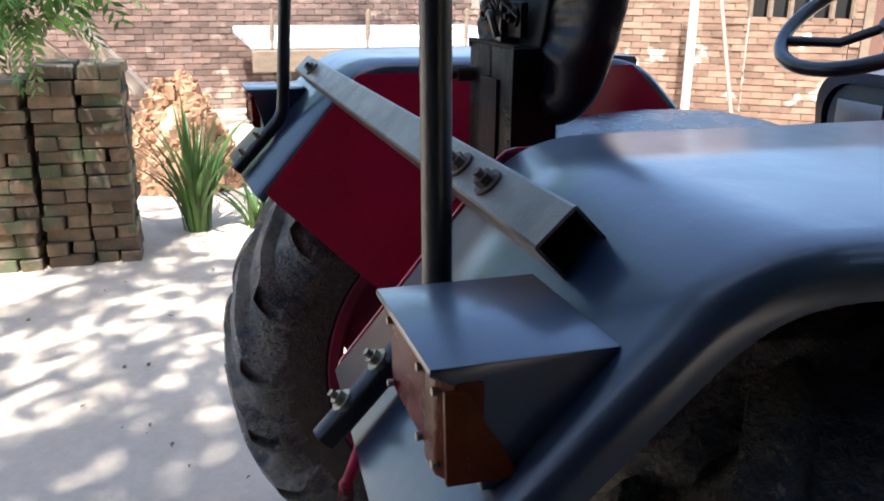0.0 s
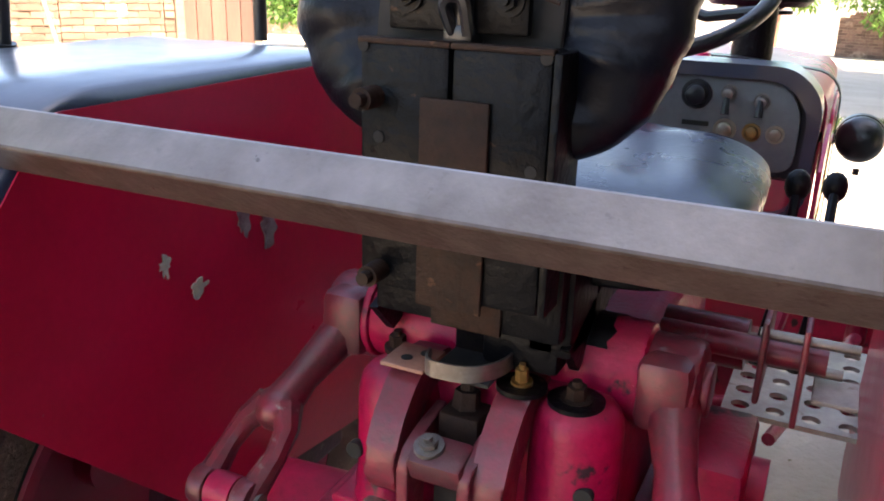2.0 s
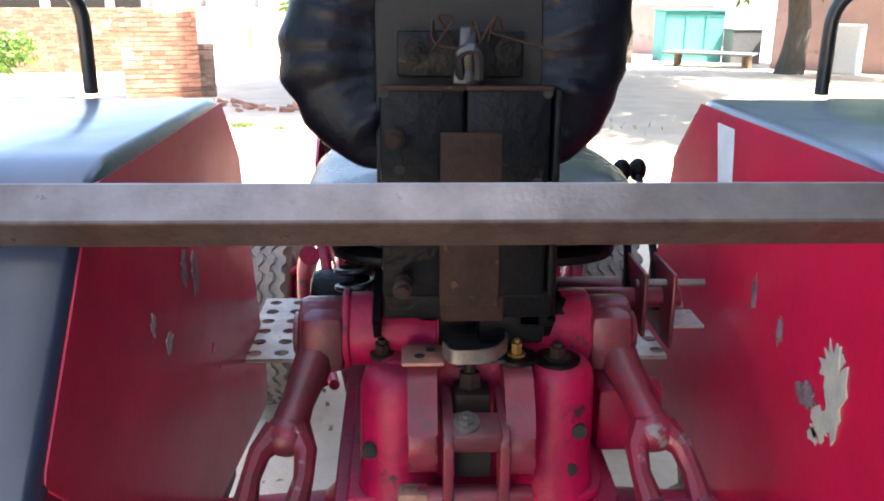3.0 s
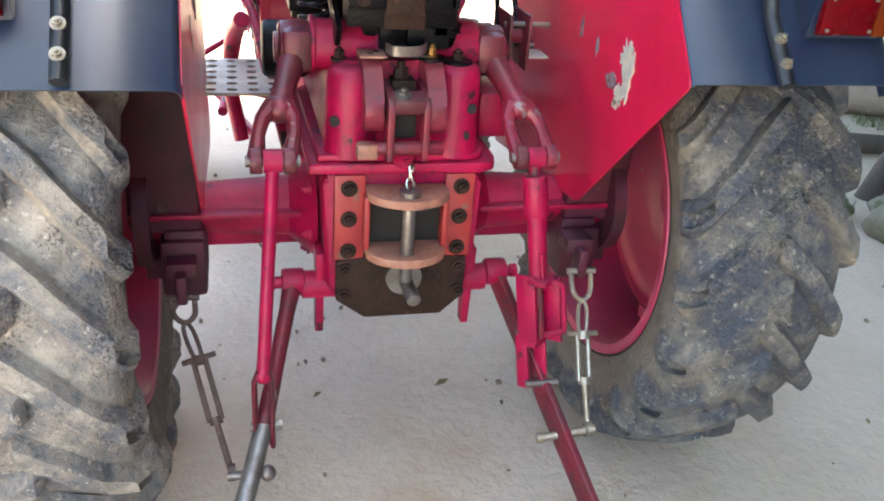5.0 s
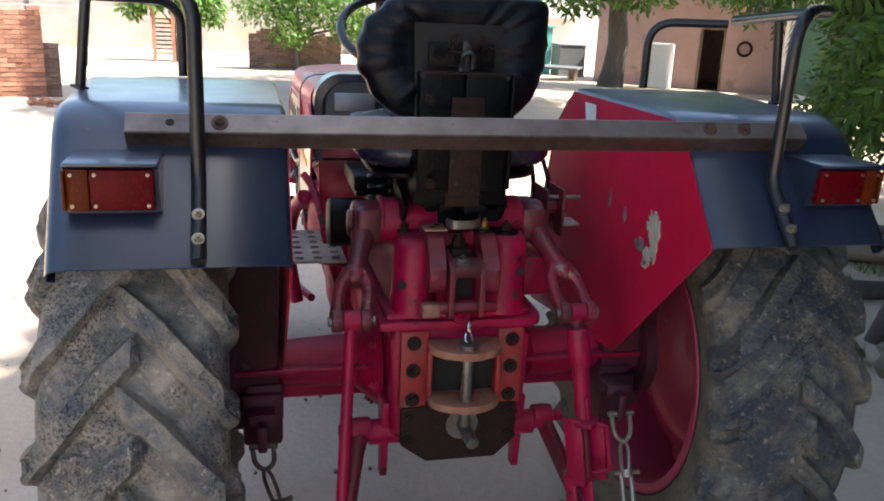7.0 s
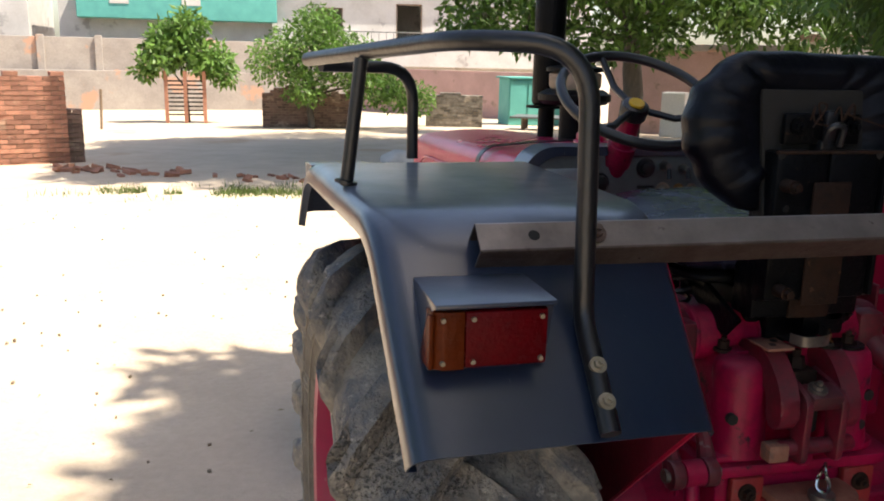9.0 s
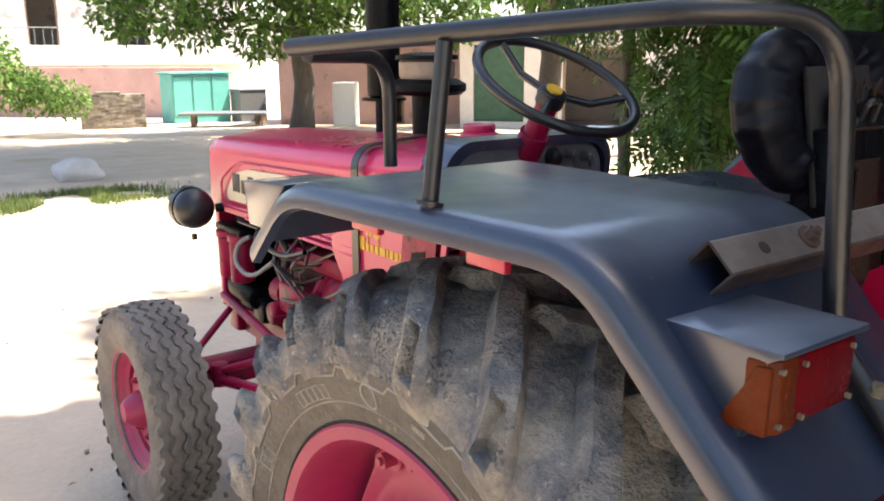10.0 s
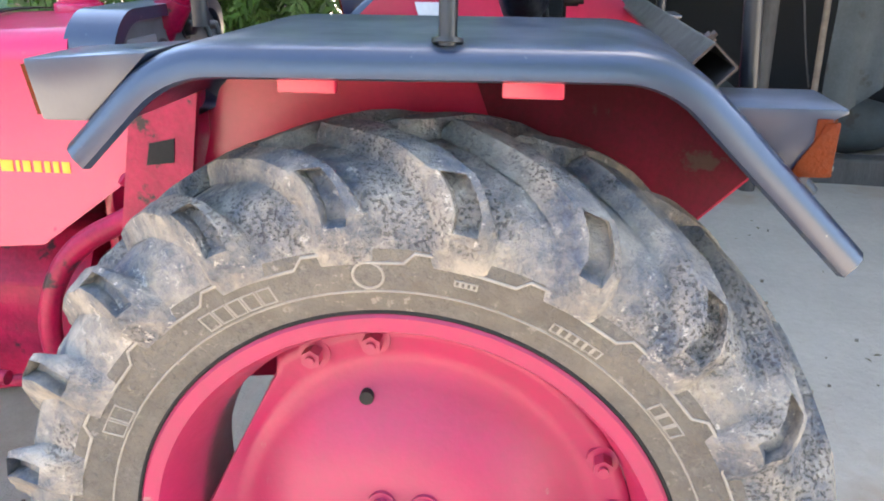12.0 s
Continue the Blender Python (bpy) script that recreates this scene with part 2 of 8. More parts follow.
GROUND = material("pale_dusty_soil", (0.60, 0.49, 0.375), (0.47, 0.38, 0.285), rough=0.95, scale=1.3, fine=26, mix=0.55, bump=0.9, bump_scale=34, third=(0.45, 0.325, 0.22), third_at=0.60, third_scale=0.35)
BRICK = material("red_brick", (0.36, 0.165, 0.10), (0.26, 0.12, 0.08), rough=0.9, scale=9, fine=60, bump=0.5, per_piece=0.35)
BRICK_OLD = material("weathered_brick", (0.21, 0.12, 0.068), (0.09, 0.08, 0.05), rough=0.95, scale=8, fine=50, bump=0.5, per_piece=0.45, third=(0.085, 0.09, 0.045), third_at=0.52, third_scale=5)
MORTAR = material("mud_mortar", (0.30, 0.23, 0.16), (0.22, 0.17, 0.12), rough=0.95, scale=4, bump=0.5)
PLASTER_PINK = material("pink_limewash", (0.48, 0.31, 0.29), (0.38, 0.25, 0.23), rough=0.9, scale=1.5, fine=20, bump=0.3, third=(0.28, 0.20, 0.17), third_at=0.60, third_scale=1.2)
PLASTER_WHITE = material("white_limewash", (0.60, 0.58, 0.56), (0.46, 0.44, 0.42), rough=0.9, scale=0.9, fine=15, bump=0.15, third=(0.33, 0.31, 0.30), third_at=0.62, third_scale=0.8)
PLASTER_GREY = material("stained_grey_plaster", (0.40, 0.36, 0.32), (0.26, 0.23, 0.21), rough=0.95, scale=0.8, fine=12, bump=0.3, third=(0.45, 0.27, 0.19), third_at=0.58, third_scale=0.6)
TEAL = material("teal_paint", (0.10, 0.40, 0.35), (0.08, 0.32, 0.29), rough=0.7, scale=2, bump=0.1)
DARK_GREEN = material("dark_green_boards", (0.03, 0.10, 0.06), (0.02, 0.06, 0.04), rough=0.7, scale=6, bump=0.2)
WOOD = material("weathered_wood", (0.25, 0.18, 0.12), (0.16, 0.115, 0.08), rough=0.85, scale=5, fine=40, bump=0.4, stretch=(1, 1, 4))
PALE_WOOD = material("pale_plank", (0.40, 0.31, 0.24), (0.30, 0.23, 0.17), rough=0.8, scale=7, bump=0.3)
DOOR_BROWN = material("dull_brown_boards", (0.16, 0.075, 0.05), (0.10, 0.05, 0.035), rough=0.8, scale=4, fine=40, bump=0.3, stretch=(1, 1, 0.2), per_piece=0.2)
BARK = material("grey_bark", (0.10, 0.085, 0.07), (0.06, 0.05, 0.042), rough=0.95, scale=10, bump=0.9, bump_scale=30, stretch=(1, 1, 0.3))
CLOTH = material("faded_grey_green_cloth", (0.085, 0.090, 0.082), (0.055, 0.058, 0.052), rough=0.9, scale=3, fine=60, bump=0.2, third=(0.05, 0.042, 0.034), third_at=0.6, third_scale=4)
STONE = material("mossy_stone", (0.24, 0.20, 0.165), (0.13, 0.125, 0.075), rough=0.95, scale=7, fine=50, bump=0.6, third=(0.07, 0.085, 0.03), third_at=0.58, third_scale=9)
# Near-black that stands in for shade in holes, openings, gaps and sheds.
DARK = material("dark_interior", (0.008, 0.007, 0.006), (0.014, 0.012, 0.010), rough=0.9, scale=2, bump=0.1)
STRAW = material("dry_crop_waste", (0.45, 0.27, 0.15), (0.30, 0.16, 0.09), rough=0.95, scale=14, bump=0.5, per_piece=0.4, random_island=True)
TIN = material("tin_sheet", (0.42, 0.44, 0.46), (0.33, 0.34, 0.35), rough=0.4, metal=0.6, scale=3, bump=0.1)


def leaf_material(name, a, b):
    m = material(name, a, b, rough=0.5, scale=3, fine=30, bump=0.0, per_piece=0.45, random_island=True)
    nt = m.node_tree
    tr = nt.nodes.new("ShaderNodeBsdfTranslucent")
    mx = nt.nodes.new("ShaderNodeMixShader")
    mx.inputs[0].default_value = 0.4
    bs = nt.nodes["Principled BSDF"]
    nt.links.new(bs.inputs["Base Color"].links[0].from_socket, tr.inputs["Color"])
    nt.links.new(bs.outputs[0], mx.inputs[1])
    nt.links.new(tr.outputs[0], mx.inputs[2])
    nt.links.new(mx.outputs[0], nt.nodes["Material Output"].inputs["Surface"])
    return m


LEAF = leaf_material("neem_leaf", (0.10, 0.19, 0.03), (0.05, 0.11, 0.02))
LEAF_BUSH = leaf_material("creeper_leaf", (0.17, 0.29, 0.06), (0.09, 0.19, 0.035))
LEAF_BLADE = leaf_material("blade_leaf", (0.11, 0.19, 0.045), (0.06, 0.12, 0.03))
GRASS = leaf_material("weed_grass", (0.13, 0.19, 0.045), (0.09, 0.13, 0.035))


# ---- mesh helpers ----
def thing(name, at, label, category, group="", kind=""):
    ob = new(name)
    ob.location = at
    ob.empty_display_size = 0.1
    return tagged(ob, label, category, group, kind)


def finish(name, bm, mat, smooth=35):
    me = bpy.data.meshes.new(name)
    bmesh.ops.recalc_face_normals(bm, faces=bm.faces)
    bm.to_mesh(me)
    bm.free()
    me.materials.append(mat)
    if smooth:
        for p in me.polygons:
            p.use_smooth = True
        me.set_sharp_from_angle(angle=radians(smooth))
    return me


def world_of(ob):
    m = Matrix.Translation(ob.location) if ob.type == "EMPTY" else Matrix.Identity(4)
    return m


def part(name, bm, mat, parent=None, label="", smooth=35):
    """Links a bmesh, in world places, as one mesh under a thing or a part."""
    ob = new(name, finish(name, bm, mat, smooth))
    if parent is not None:
        ob.parent = parent
        ob.matrix_parent_inverse = world_of(parent).inverted()
    return tagged(ob, label)


def piece(name, me, parent, m):
    """One more object on a shared mesh."""
    ob = new(name, me)
    ob.parent = parent
    ob.matrix_parent_inverse = world_of(parent).inverted()
    ob.matrix_basis = m
    return ob


def joined(*bms):
    out = bmesh.new()
    for b in bms:
        me = bpy.data.meshes.new("tmp")
        b.to_mesh(me)
        b.free()
        out.from_mesh(me)
        bpy.data.meshes.remove(me)
    return out


def box(cx, cy, cz, sx, sy, sz, bevel=0.0, m=None, segs=2):
    bm = bmesh.new()
    bmesh.ops.create_cube(bm, size=1.0, matrix=Matrix.Diagonal((sx, sy, sz, 1)))
    if bevel:
        bmesh.ops.bevel(bm, geom=bm.edges[:], offset=bevel, segments=segs, profile=0.5, affect="EDGES")
    bm.transform(Matrix.Translation((cx, cy, cz)) @ (m or Matrix.Identity(4)))
    return bm


def rod(p, q, r, r2=None, seg=14, bevel=0.0):
    p, q = Vector(p), Vector(q)
    bm = bmesh.new()
    d = (q - p).length
    bmesh.ops.create_cone(bm, cap_ends=True, segments=seg, radius1=r, radius2=r if r2 is None else r2, depth=d)
    if bevel:
        caps = [e for e in bm.edges if all(abs(abs(v.co.z) - d / 2) < 1e-5 for v in e.verts)]
        bmesh.ops.bevel(bm, geom=caps, offset=bevel, segments=2, profile=0.5, affect="EDGES")
    bm.transform(Matrix.Translation((p + q) / 2) @ (q - p).to_track_quat("Z", "Y").to_matrix().to_4x4())
    return bm


def rounded(points, radius, steps=6):
    """A polyline whose inner corners are turned into arcs."""
    pts = [Vector(p) for p in points]
    out = [pts[0]]
    for a, b, c in zip(pts, pts[1:], pts[2:]):
        ra = min(radius, (a - b).length * 0.49, (c - b).length * 0.49)
        u, w = b + (a - b).normalized() * ra, b + (c - b).normalized() * ra
        for k in range(steps + 1):
            t = k / steps
            out.append(u * (1 - t) ** 2 + b * 2 * t * (1 - t) + w * t * t)
    out.append(pts[-1])
    return out


def sweep(points, r, seg=12, closed=False, flat=1.0, radii=None):
    """A tube along points."""
    pts = [Vector(p) for p in points]
    bm, rings = bmesh.new(), []
    n = len(pts)
    side = None
    for i, p in enumerate(pts):
        a = pts[(i - 1) % n] if closed or i else pts[0]
        b = pts[(i + 1) % n] if closed or i < n - 1 else pts[-1]
        t = (b - a).normalized()
        if side is None:
            side = t.cross(Vector((0, 0, 1)))
            if side.length < 0.05:
                side = t.cross(Vector((0, 1, 0)))
        side = (side - t * side.dot(t)).normalized()
        nrm = side.cross(t).normalized()
        rr = radii[i] if radii else r
        rings.append([bm.verts.new(p + side * math.cos(2 * math.pi * k / seg) * rr + nrm * math.sin(2 * math.pi * k / seg) * rr * flat) for k in range(seg)])
    for i in range(n if closed else n - 1):
        a, b = rings[i], rings[(i + 1) % n]
        for k in range(seg):
            bm.faces.new((a[k], a[(k + 1) % seg], b[(k + 1) % seg], b[k]))
    if not closed:
        bm.faces.new(rings[0][::-1])
        bm.faces.new(rings[-1])
    return bm


def lathe(profile, at, axis="X", seg=64, closed=True):
    """Turns (along, radius) pairs round an axis through at. closed: the profile is a loop."""
    bm, rings = bmesh.new(), []
    for k in range(seg):
        a = 2 * math.pi * k / seg
        c, s = math.cos(a), math.sin(a)
        ring = []
        for u, r in profile:
            if axis == "X":
                v = (u, r * c, r * s)
            elif axis == "Y":
                v = (r * c, u, r * s)
            else:
                v = (r * c, r * s, u)
            ring.append(bm.verts.new(Vector(v) + Vector(at)))
        rings.append(ring)
    n = len(profile)
    for k in range(seg):
        a, b = rings[k], rings[(k + 1) % seg]
        for i in range(n if closed else n - 1):
            j = (i + 1) % n
            if (a[i].co - b[i].co).length < 1e-7 and (a[j].co - b[j].co).length < 1e-7:
                continue
            bm.faces.new((a[i], a[j], b[j], b[i]))
    bmesh.ops.remove_doubles(bm, verts=bm.verts[:], dist=1e-6)
    return bm


def prism(poly, axis, lo, hi, bevel=0.0, segs=2):
    """A polygon of two coordinates pulled along an axis ('x': points are y, z; 'y': x, z; 'z': x, y)."""
    bm = bmesh.new()

    def at(p, w):
        return {"x": (w, p[0], p[1]), "y": (p[0], w, p[1]), "z": (p[0], p[1], w)}[axis]
    a, b = [bm.verts.new(at(p, lo)) for p in poly], [bm.verts.new(at(p, hi)) for p in poly]
    bm.faces.new(a[::-1])
    bm.faces.new(b)
    for i in range(len(poly)):
        j = (i + 1) % len(poly)
        bm.faces.new((a[i], a[j], b[j], b[i]))
    if bevel:
        bmesh.ops.bevel(bm, geom=bm.edges[:], offset=bevel, segments=segs, profile=0.5, affect="EDGES")
    return bm


def arc2(points, radius, steps=5):
    """A closed or open run of (u, v) with its inner corners rounded."""
    return [(p.x, p.y) for p in rounded([(u, v, 0) for u, v in points], radius, steps)]


def skin(rows, thick=0.0, closed=False):
    """A grid of points as a sheet, with thickness."""
    bm = bmesh.new()
    vs = [[bm.verts.new(p) for p in row] for row in rows]
    for a, b in zip(vs, vs[1:]):
        for i in range(len(a) if closed else len(a) - 1):
            j = (i + 1) % len(a)
            bm.faces.new((a[i], a[j], b[j], b[i]))
    if thick:
        bmesh.ops.recalc_face_normals(bm, faces=bm.faces)
        bmesh.ops.solidify(bm, geom=bm.faces[:], thickness=thick)
    return bm


def ball(at, r, sx=1, sy=1, sz=1, seg=24):
    bm = bmesh.new()
    bmesh.ops.create_uvsphere(bm, u_segments=seg, v_segments=seg // 2, radius=r)
    bm.transform(Matrix.Translation(at) @ Matrix.Diagonal((sx, sy, sz, 1)))
    return bm


def pierced(x0, x1, y0, y1, nx, ny, r, z0, z1, seg=12):
    """A level plate with a grid of round holes through it."""
    bm = bmesh.new()
    dx, dy = (x1 - x0) / nx, (y1 - y0) / ny
    for i in range(nx):
        for j in range(ny):
            cx, cy = x0 + dx * (i + 0.5), y0 + dy * (j + 0.5)
            rings = []
            for z in (z0, z1):
                inner, outer = [], []
                for k in range(seg):
                    a = 2 * math.pi * (k + 0.5) / seg
                    c, q = math.cos(a), math.sin(a)
                    m = max(abs(c), abs(q))
                    inner.append(bm.verts.new((cx + r * c, cy + r * q, z)))
                    outer.append(bm.verts.new((cx + dx / 2 * c / m, cy + dy / 2 * q / m, z)))
                rings.append((inner, outer))
            (i0, o0), (i1, o1) = rings
            for k in range(seg):
                n = (k + 1) % seg
                bm.faces.new((i1[k], o1[k], o1[n], i1[n]))
                bm.faces.new((i0[n], o0[n], o0[k], i0[k]))
                bm.faces.new((i0[k], i1[k], i1[n], i0[n]))
    for a, b in (((x0, y0), (x1, y0)), ((x1, y0), (x1, y1)), ((x1, y1), (x0, y1)), ((x0, y1), (x0, y0))):
        bm.faces.new([bm.verts.new(p) for p in ((*a, z0), (*b, z0), (*b, z1), (*a, z1))])
    bmesh.ops.remove_doubles(bm, verts=bm.verts[:], dist=1e-6)
    return bm


def mirror_x(bm):
    bm.transform(Matrix.Diagonal((-1, 1, 1, 1)))
    return bm


def sided(bm, s):
    return mirror_x(bm) if s > 0 else bm


def bolt(at, axis, r=0.011, h=0.008, washer=True):
    """A hexagon head on a washer, standing out along axis."""
    at, axis = Vector(at), Vector(axis).normalized()
    bms = [rod(at + axis * 0.003, at + axis * (0.003 + h), r, seg=6)]
    if washer:
        bms.append(rod(at - axis * 0.003, at + axis * 0.003, r * 1.6, seg=16))
    bms.append(rod(at, at + axis * (h + 0.009), r * 0.5, seg=8))
    return joined(*bms)


# ---- ground ----
def ground_z(x, y):
    """The yard falls away gently on all sides of the tractor, and is level far off."""
    r = math.hypot(x, y)
    rise = 0.024 * max(0.0, 1 - abs(y - 1.5) / 1.1) * max(0.0, 1 - abs(x) / 2.5)
    for wx in (-0.68, 0.68):
        rise += 0.048 * max(0.0, 1 - (math.hypot(x - wx, y + 0.36) / 0.9) ** 2)
    return rise - 0.028 * max(0.0, min(r, 42.0) - 2.2)


def make_ground():
    rng = random.Random(4)
    xs = sorted({round(v, 2) for v in [-900, -300, -100, -50] + [-30 + i * 1.0 for i in range(61)] + [-6 + i * 0.15 for i in range(81)] + [50, 100, 300, 900]})
    ys = sorted({round(v, 2) for v in [-900, -300, -100, -50] + [-20 + i * 1.0 for i in range(61)] + [-5 + i * 0.15 for i in range(81)] + [60, 100, 300, 900]})
    bm = bmesh.new()

    def height(x, y):
        near = max(0.0, 1 - max(abs(x) / 25, abs(y - 5) / 30))
        return ground_z(x, y) + near * (0.02 * noise.noise((x * 0.5, y * 0.5, 0)) + 0.008 * noise.noise((x * 2.3, y * 2.3, 3)) + 0.004 * noise.noise((x * 6, y * 6, 7))) - 0.004
    grid = [[bm.verts.new((x, y, height(x, y))) for y in ys] for x in xs]
    for a, b in zip(grid, grid[1:]):
        for i in range(len(ys) - 1):
            bm.faces.new((a[i], b[i], b[i + 1], a[i + 1]))
    ob = part("ground", bm, GROUND, smooth=180)
    tagged(ob, "pale dry dusty bare soil of a farmyard", "ground", kind="structure")


make_ground()

# ---- tractor ----
tractor = thing("tractor", (0, 0.4, 0), "red farm tractor with dark blue fenders and muddy tyres", "tractor")
AX_Y, AX_Z, TX = -0.365, 0.648, 0.668     # rear axle, tyre middle
TUBE_Z = 0.682


def rear_centre(s):
    return (s * TX, -0.374 if s < 0 else -0.325, AX_Z - (0.012 if s < 0 else 0.0))


# carcass and lug top, as (out from the middle, radius), along a lug from the crown to the sidewall
CARCASS = ((-0.02, 0.562), (0.05, 0.559), (0.105, 0.550), (0.144, 0.530), (0.160, 0.497), (0.162, 0.465), (0.160, 0.446))
LUG_TOP = ((-0.02, 0.588), (0.05, 0.586), (0.108, 0.579), (0.152, 0.562), (0.177, 0.524), (0.179, 0.482), (0.163, 0.446))
LUG_T = (0.0, 0.26, 0.52, 0.70, 0.82, 0.93, 1.0)


def on_curve(c, t):
    return float(np.interp(t, LUG_T, [q[0] for q in c])), float(np.interp(t, LUG_T, [q[1] for q in c]))


def lug_mesh(side, seed, mat):
    """One tread bar with worn lumpy faces and a rectangular pocket in its outer end."""
    ts = (0.0, 0.05, 0.12, 0.20, 0.28, 0.36, 0.44, 0.52, 0.60, 0.655, 0.69, 0.71, 0.76, 0.82, 0.865, 0.885, 0.93, 0.965, 1.0)
    qs = (-1.0, -0.84, -0.72, -0.60, -0.38, -0.32, -0.10, 0.10, 0.32, 0.38, 0.60, 0.72, 0.84, 1.0)
    rows = []
    for t in ts:
        cu, cr = on_curve(CARCASS, t)
        tu, tr = on_curve(LUG_TOP, t)
        lead = radians(21.0) * min(1.0, t / 0.80) ** 1.05
        half = radians(3.7 + 1.0 * t)
        row = []
        for q in qs:
            h = min(1.0, max(0.0, (1.0 - abs(q)) / 0.42))
            h = h * h * (3 - 2 * h)
            if t == 0.0:
                h *= 0.25
            u, r = cu + (tu - cu) * h, cr + (tr - cr) * h
            if 0.70 < t < 0.87 and abs(q) < 0.35:
                u -= 0.021 - 0.045 * (t - 0.70)
                r -= 0.003
            elif 0.68 < t < 0.89 and abs(q) < 0.45:
                u += 0.0045
            p = Vector((side * u, -math.sin(lead + q * half) * r, math.cos(lead + q * half) * r))
            k = 0.0045 * noise.noise(p * 14 + Vector((seed * 7.1, 0, 0))) + 0.0022 * noise.noise(p * 50 + Vector((0, seed * 3.3, 0)))
            p += Vector((side * 0.5, p.y, p.z)).normalized() * k * (1.0 if h > 0.02 else 0.3)
            row.append(p)
        rows.append(row)
    return finish("tread_lug", skin(rows), mat, 50)


def rear_wheel(s):
    c = rear_centre(s)
    prof = [(-0.118, 0.340), (-0.130, 0.350), (-0.138, 0.374), (-0.146, 0.396), (-0.158, 0.430), (-0.163, 0.465), (-0.161, 0.497), (-0.145, 0.530), (-0.106, 0.550), (-0.05, 0.559), (0, 0.562)]
    prof = prof + [(-u, r) for u, r in prof[-2::-1]]
    mat = RUBBER if s < 0 else RUBBER_R
    bm = lathe(prof, c, seg=144, closed=True)
    for v in bm.verts:
        d = v.co - Vector(c)
        if math.hypot(d.y, d.z) > 0.48:
            k = 0.004 * noise.noise(v.co * 18) + 0.006 * noise.noise(v.co * 7)
            v.co += Vector((0, d.y, d.z)).normalized() * k
    tyre = part("tyre", bm, mat, tractor, "muddy worn rear tyre with chevron lugs", smooth=60)
    side_bm = [lathe([(o * 0.1392, 0.3745), (o * 0.1472, 0.396), (o * 0.1594, 0.430), (o * 0.1636, 0.462), (o * 0.1615, 0.474), (o * 0.155, 0.474), (o * 0.150, 0.43), (o * 0.13, 0.3745)], c, seg=112) for o in (-1, 1)]
    for o, b in zip((-1, 1), side_bm):
        part("sidewall", b, RUBBER_SIDE, tyre, "dusty grey-tan tyre sidewall", smooth=60)
    n = 21
    for side in (-1, 1):
        mes = [lug_mesh(side, k + 5 * (side > 0), mat) for k in range(4)]
        for k in range(n):
            first = radians(-7.2 - 21.0) + (math.pi / n if side * s < 0 else 0)
            a = 2 * math.pi * k / n + first
            piece("tread_lug", mes[(k * 5 + k // 3) % 4], tyre, Matrix.Translation(c) @ Matrix.Rotation(a, 4, "X"))
    # rim: flange, deep barrel, and the dished centre with four flats
    rim = [(-0.140, 0.372), (-0.144, 0.368), (-0.140, 0.348), (-0.122, 0.338), (-0.095, 0.334), (-0.06, 0.320), (0.06, 0.320), (0.095, 0.334), (0.122, 0.338), (0.140, 0.348), (0.144, 0.368), (0.140, 0.372),
           (0.134, 0.352), (0.118, 0.345), (0.092, 0.341), (0.058, 0.328), (-0.058, 0.328), (-0.092, 0.341), (-0.118, 0.345), (-0.134, 0.352)]
    rm = part("wheel_rim", lathe(rim, c, seg=112), RED_RIM, tractor, "dusty red steel rear rim", smooth=40)
    for e in (-1, 1):
        part("bead_gap", lathe([(e * 0.1385, 0.371), (e * 0.1425, 0.3745), (e * 0.1395, 0.379), (e * 0.134, 0.376)], c, seg=96), DARK, rm)
    o = s
    lobe0 = 17.5                        # the first pair of bolts, forward of the top
    prof = [(0.030, 1.0), (0.036, 0.985), (0.034, 0.94), (0.022, 0.87), (0.020, 0.80), (0.034, 0.72), (0.056, 0.62), (0.074, 0.52), (0.084, 0.42), (0.088, 0.30), (0.089, 0.15), (0.089, 0.02)]
    rows = []
    seg = 120
    for u, fr in prof:
        row = []
        for k in range(seg):
            a = 2 * math.pi * k / seg                       # forward from the top
            rel = (math.degrees(a) - lobe0 + 45) % 90 - 45  # from the nearest lobe
            edge = 0.318
            if abs(rel) > 15 and 20 < (math.degrees(a) - lobe0) % 180 < 75:
                edge = 0.318 * math.cos(radians(30)) / math.cos(radians(45 - abs(rel)))
            f2 = fr if fr < 0.8 else 0.8 + (fr - 0.8) * 1.0
            r = 0.318 * f2 if fr <= 0.80 else 0.318 * 0.80 + (edge - 0.318 * 0.80) * (fr - 0.80) / 0.20
            row.append(Vector(c) + Vector((o * (u + 0.022), r * math.sin(a), r * math.cos(a))))
        rows.append(row)
    part("wheel_disc", skin(rows, 0.008, closed=True), RED_RIM, rm, smooth=60)
    part("hub", lathe([(0.06 * o, 0.0), (0.06 * o, 0.05), (0.122 * o, 0.046), (0.132 * o, 0.036), (0.136 * o, 0.02), (0.136 * o, 0.0)], c, seg=40), RED_RIM, rm)
    for k in range(8):
        a = 2 * math.pi * (k + 0.5) / 8
        q = Vector(c) + Vector((0.112 * o, 0.078 * math.sin(a), 0.078 * math.cos(a)))
        part("lug_nut", bolt(q, (o, 0, 0), 0.012, 0.014), RED_RIM, rm)
    for k in range(4):
        for w2 in (-8.5, 8.5):
            a = radians(lobe0 + 90 * k + w2)
            d = Vector((0, math.sin(a), math.cos(a)))
            part("rim_bolt", bolt(Vector(c) + Vector((0.055 * o, 0, 0)) + d * 0.299, (o, 0, 0), 0.014, 0.022), RED_RIM, rm)
            part("rim_lug", box(0, 0, 0, 0.016, 0.052, 0.045, 0.006, Matrix.Translation(Vector(c) + Vector((0.028 * o, 0, 0)) + d * 0.308) @ Matrix.Rotation(-a, 4, "X")), RED_RIM, rm)
    a = radians(15.3)
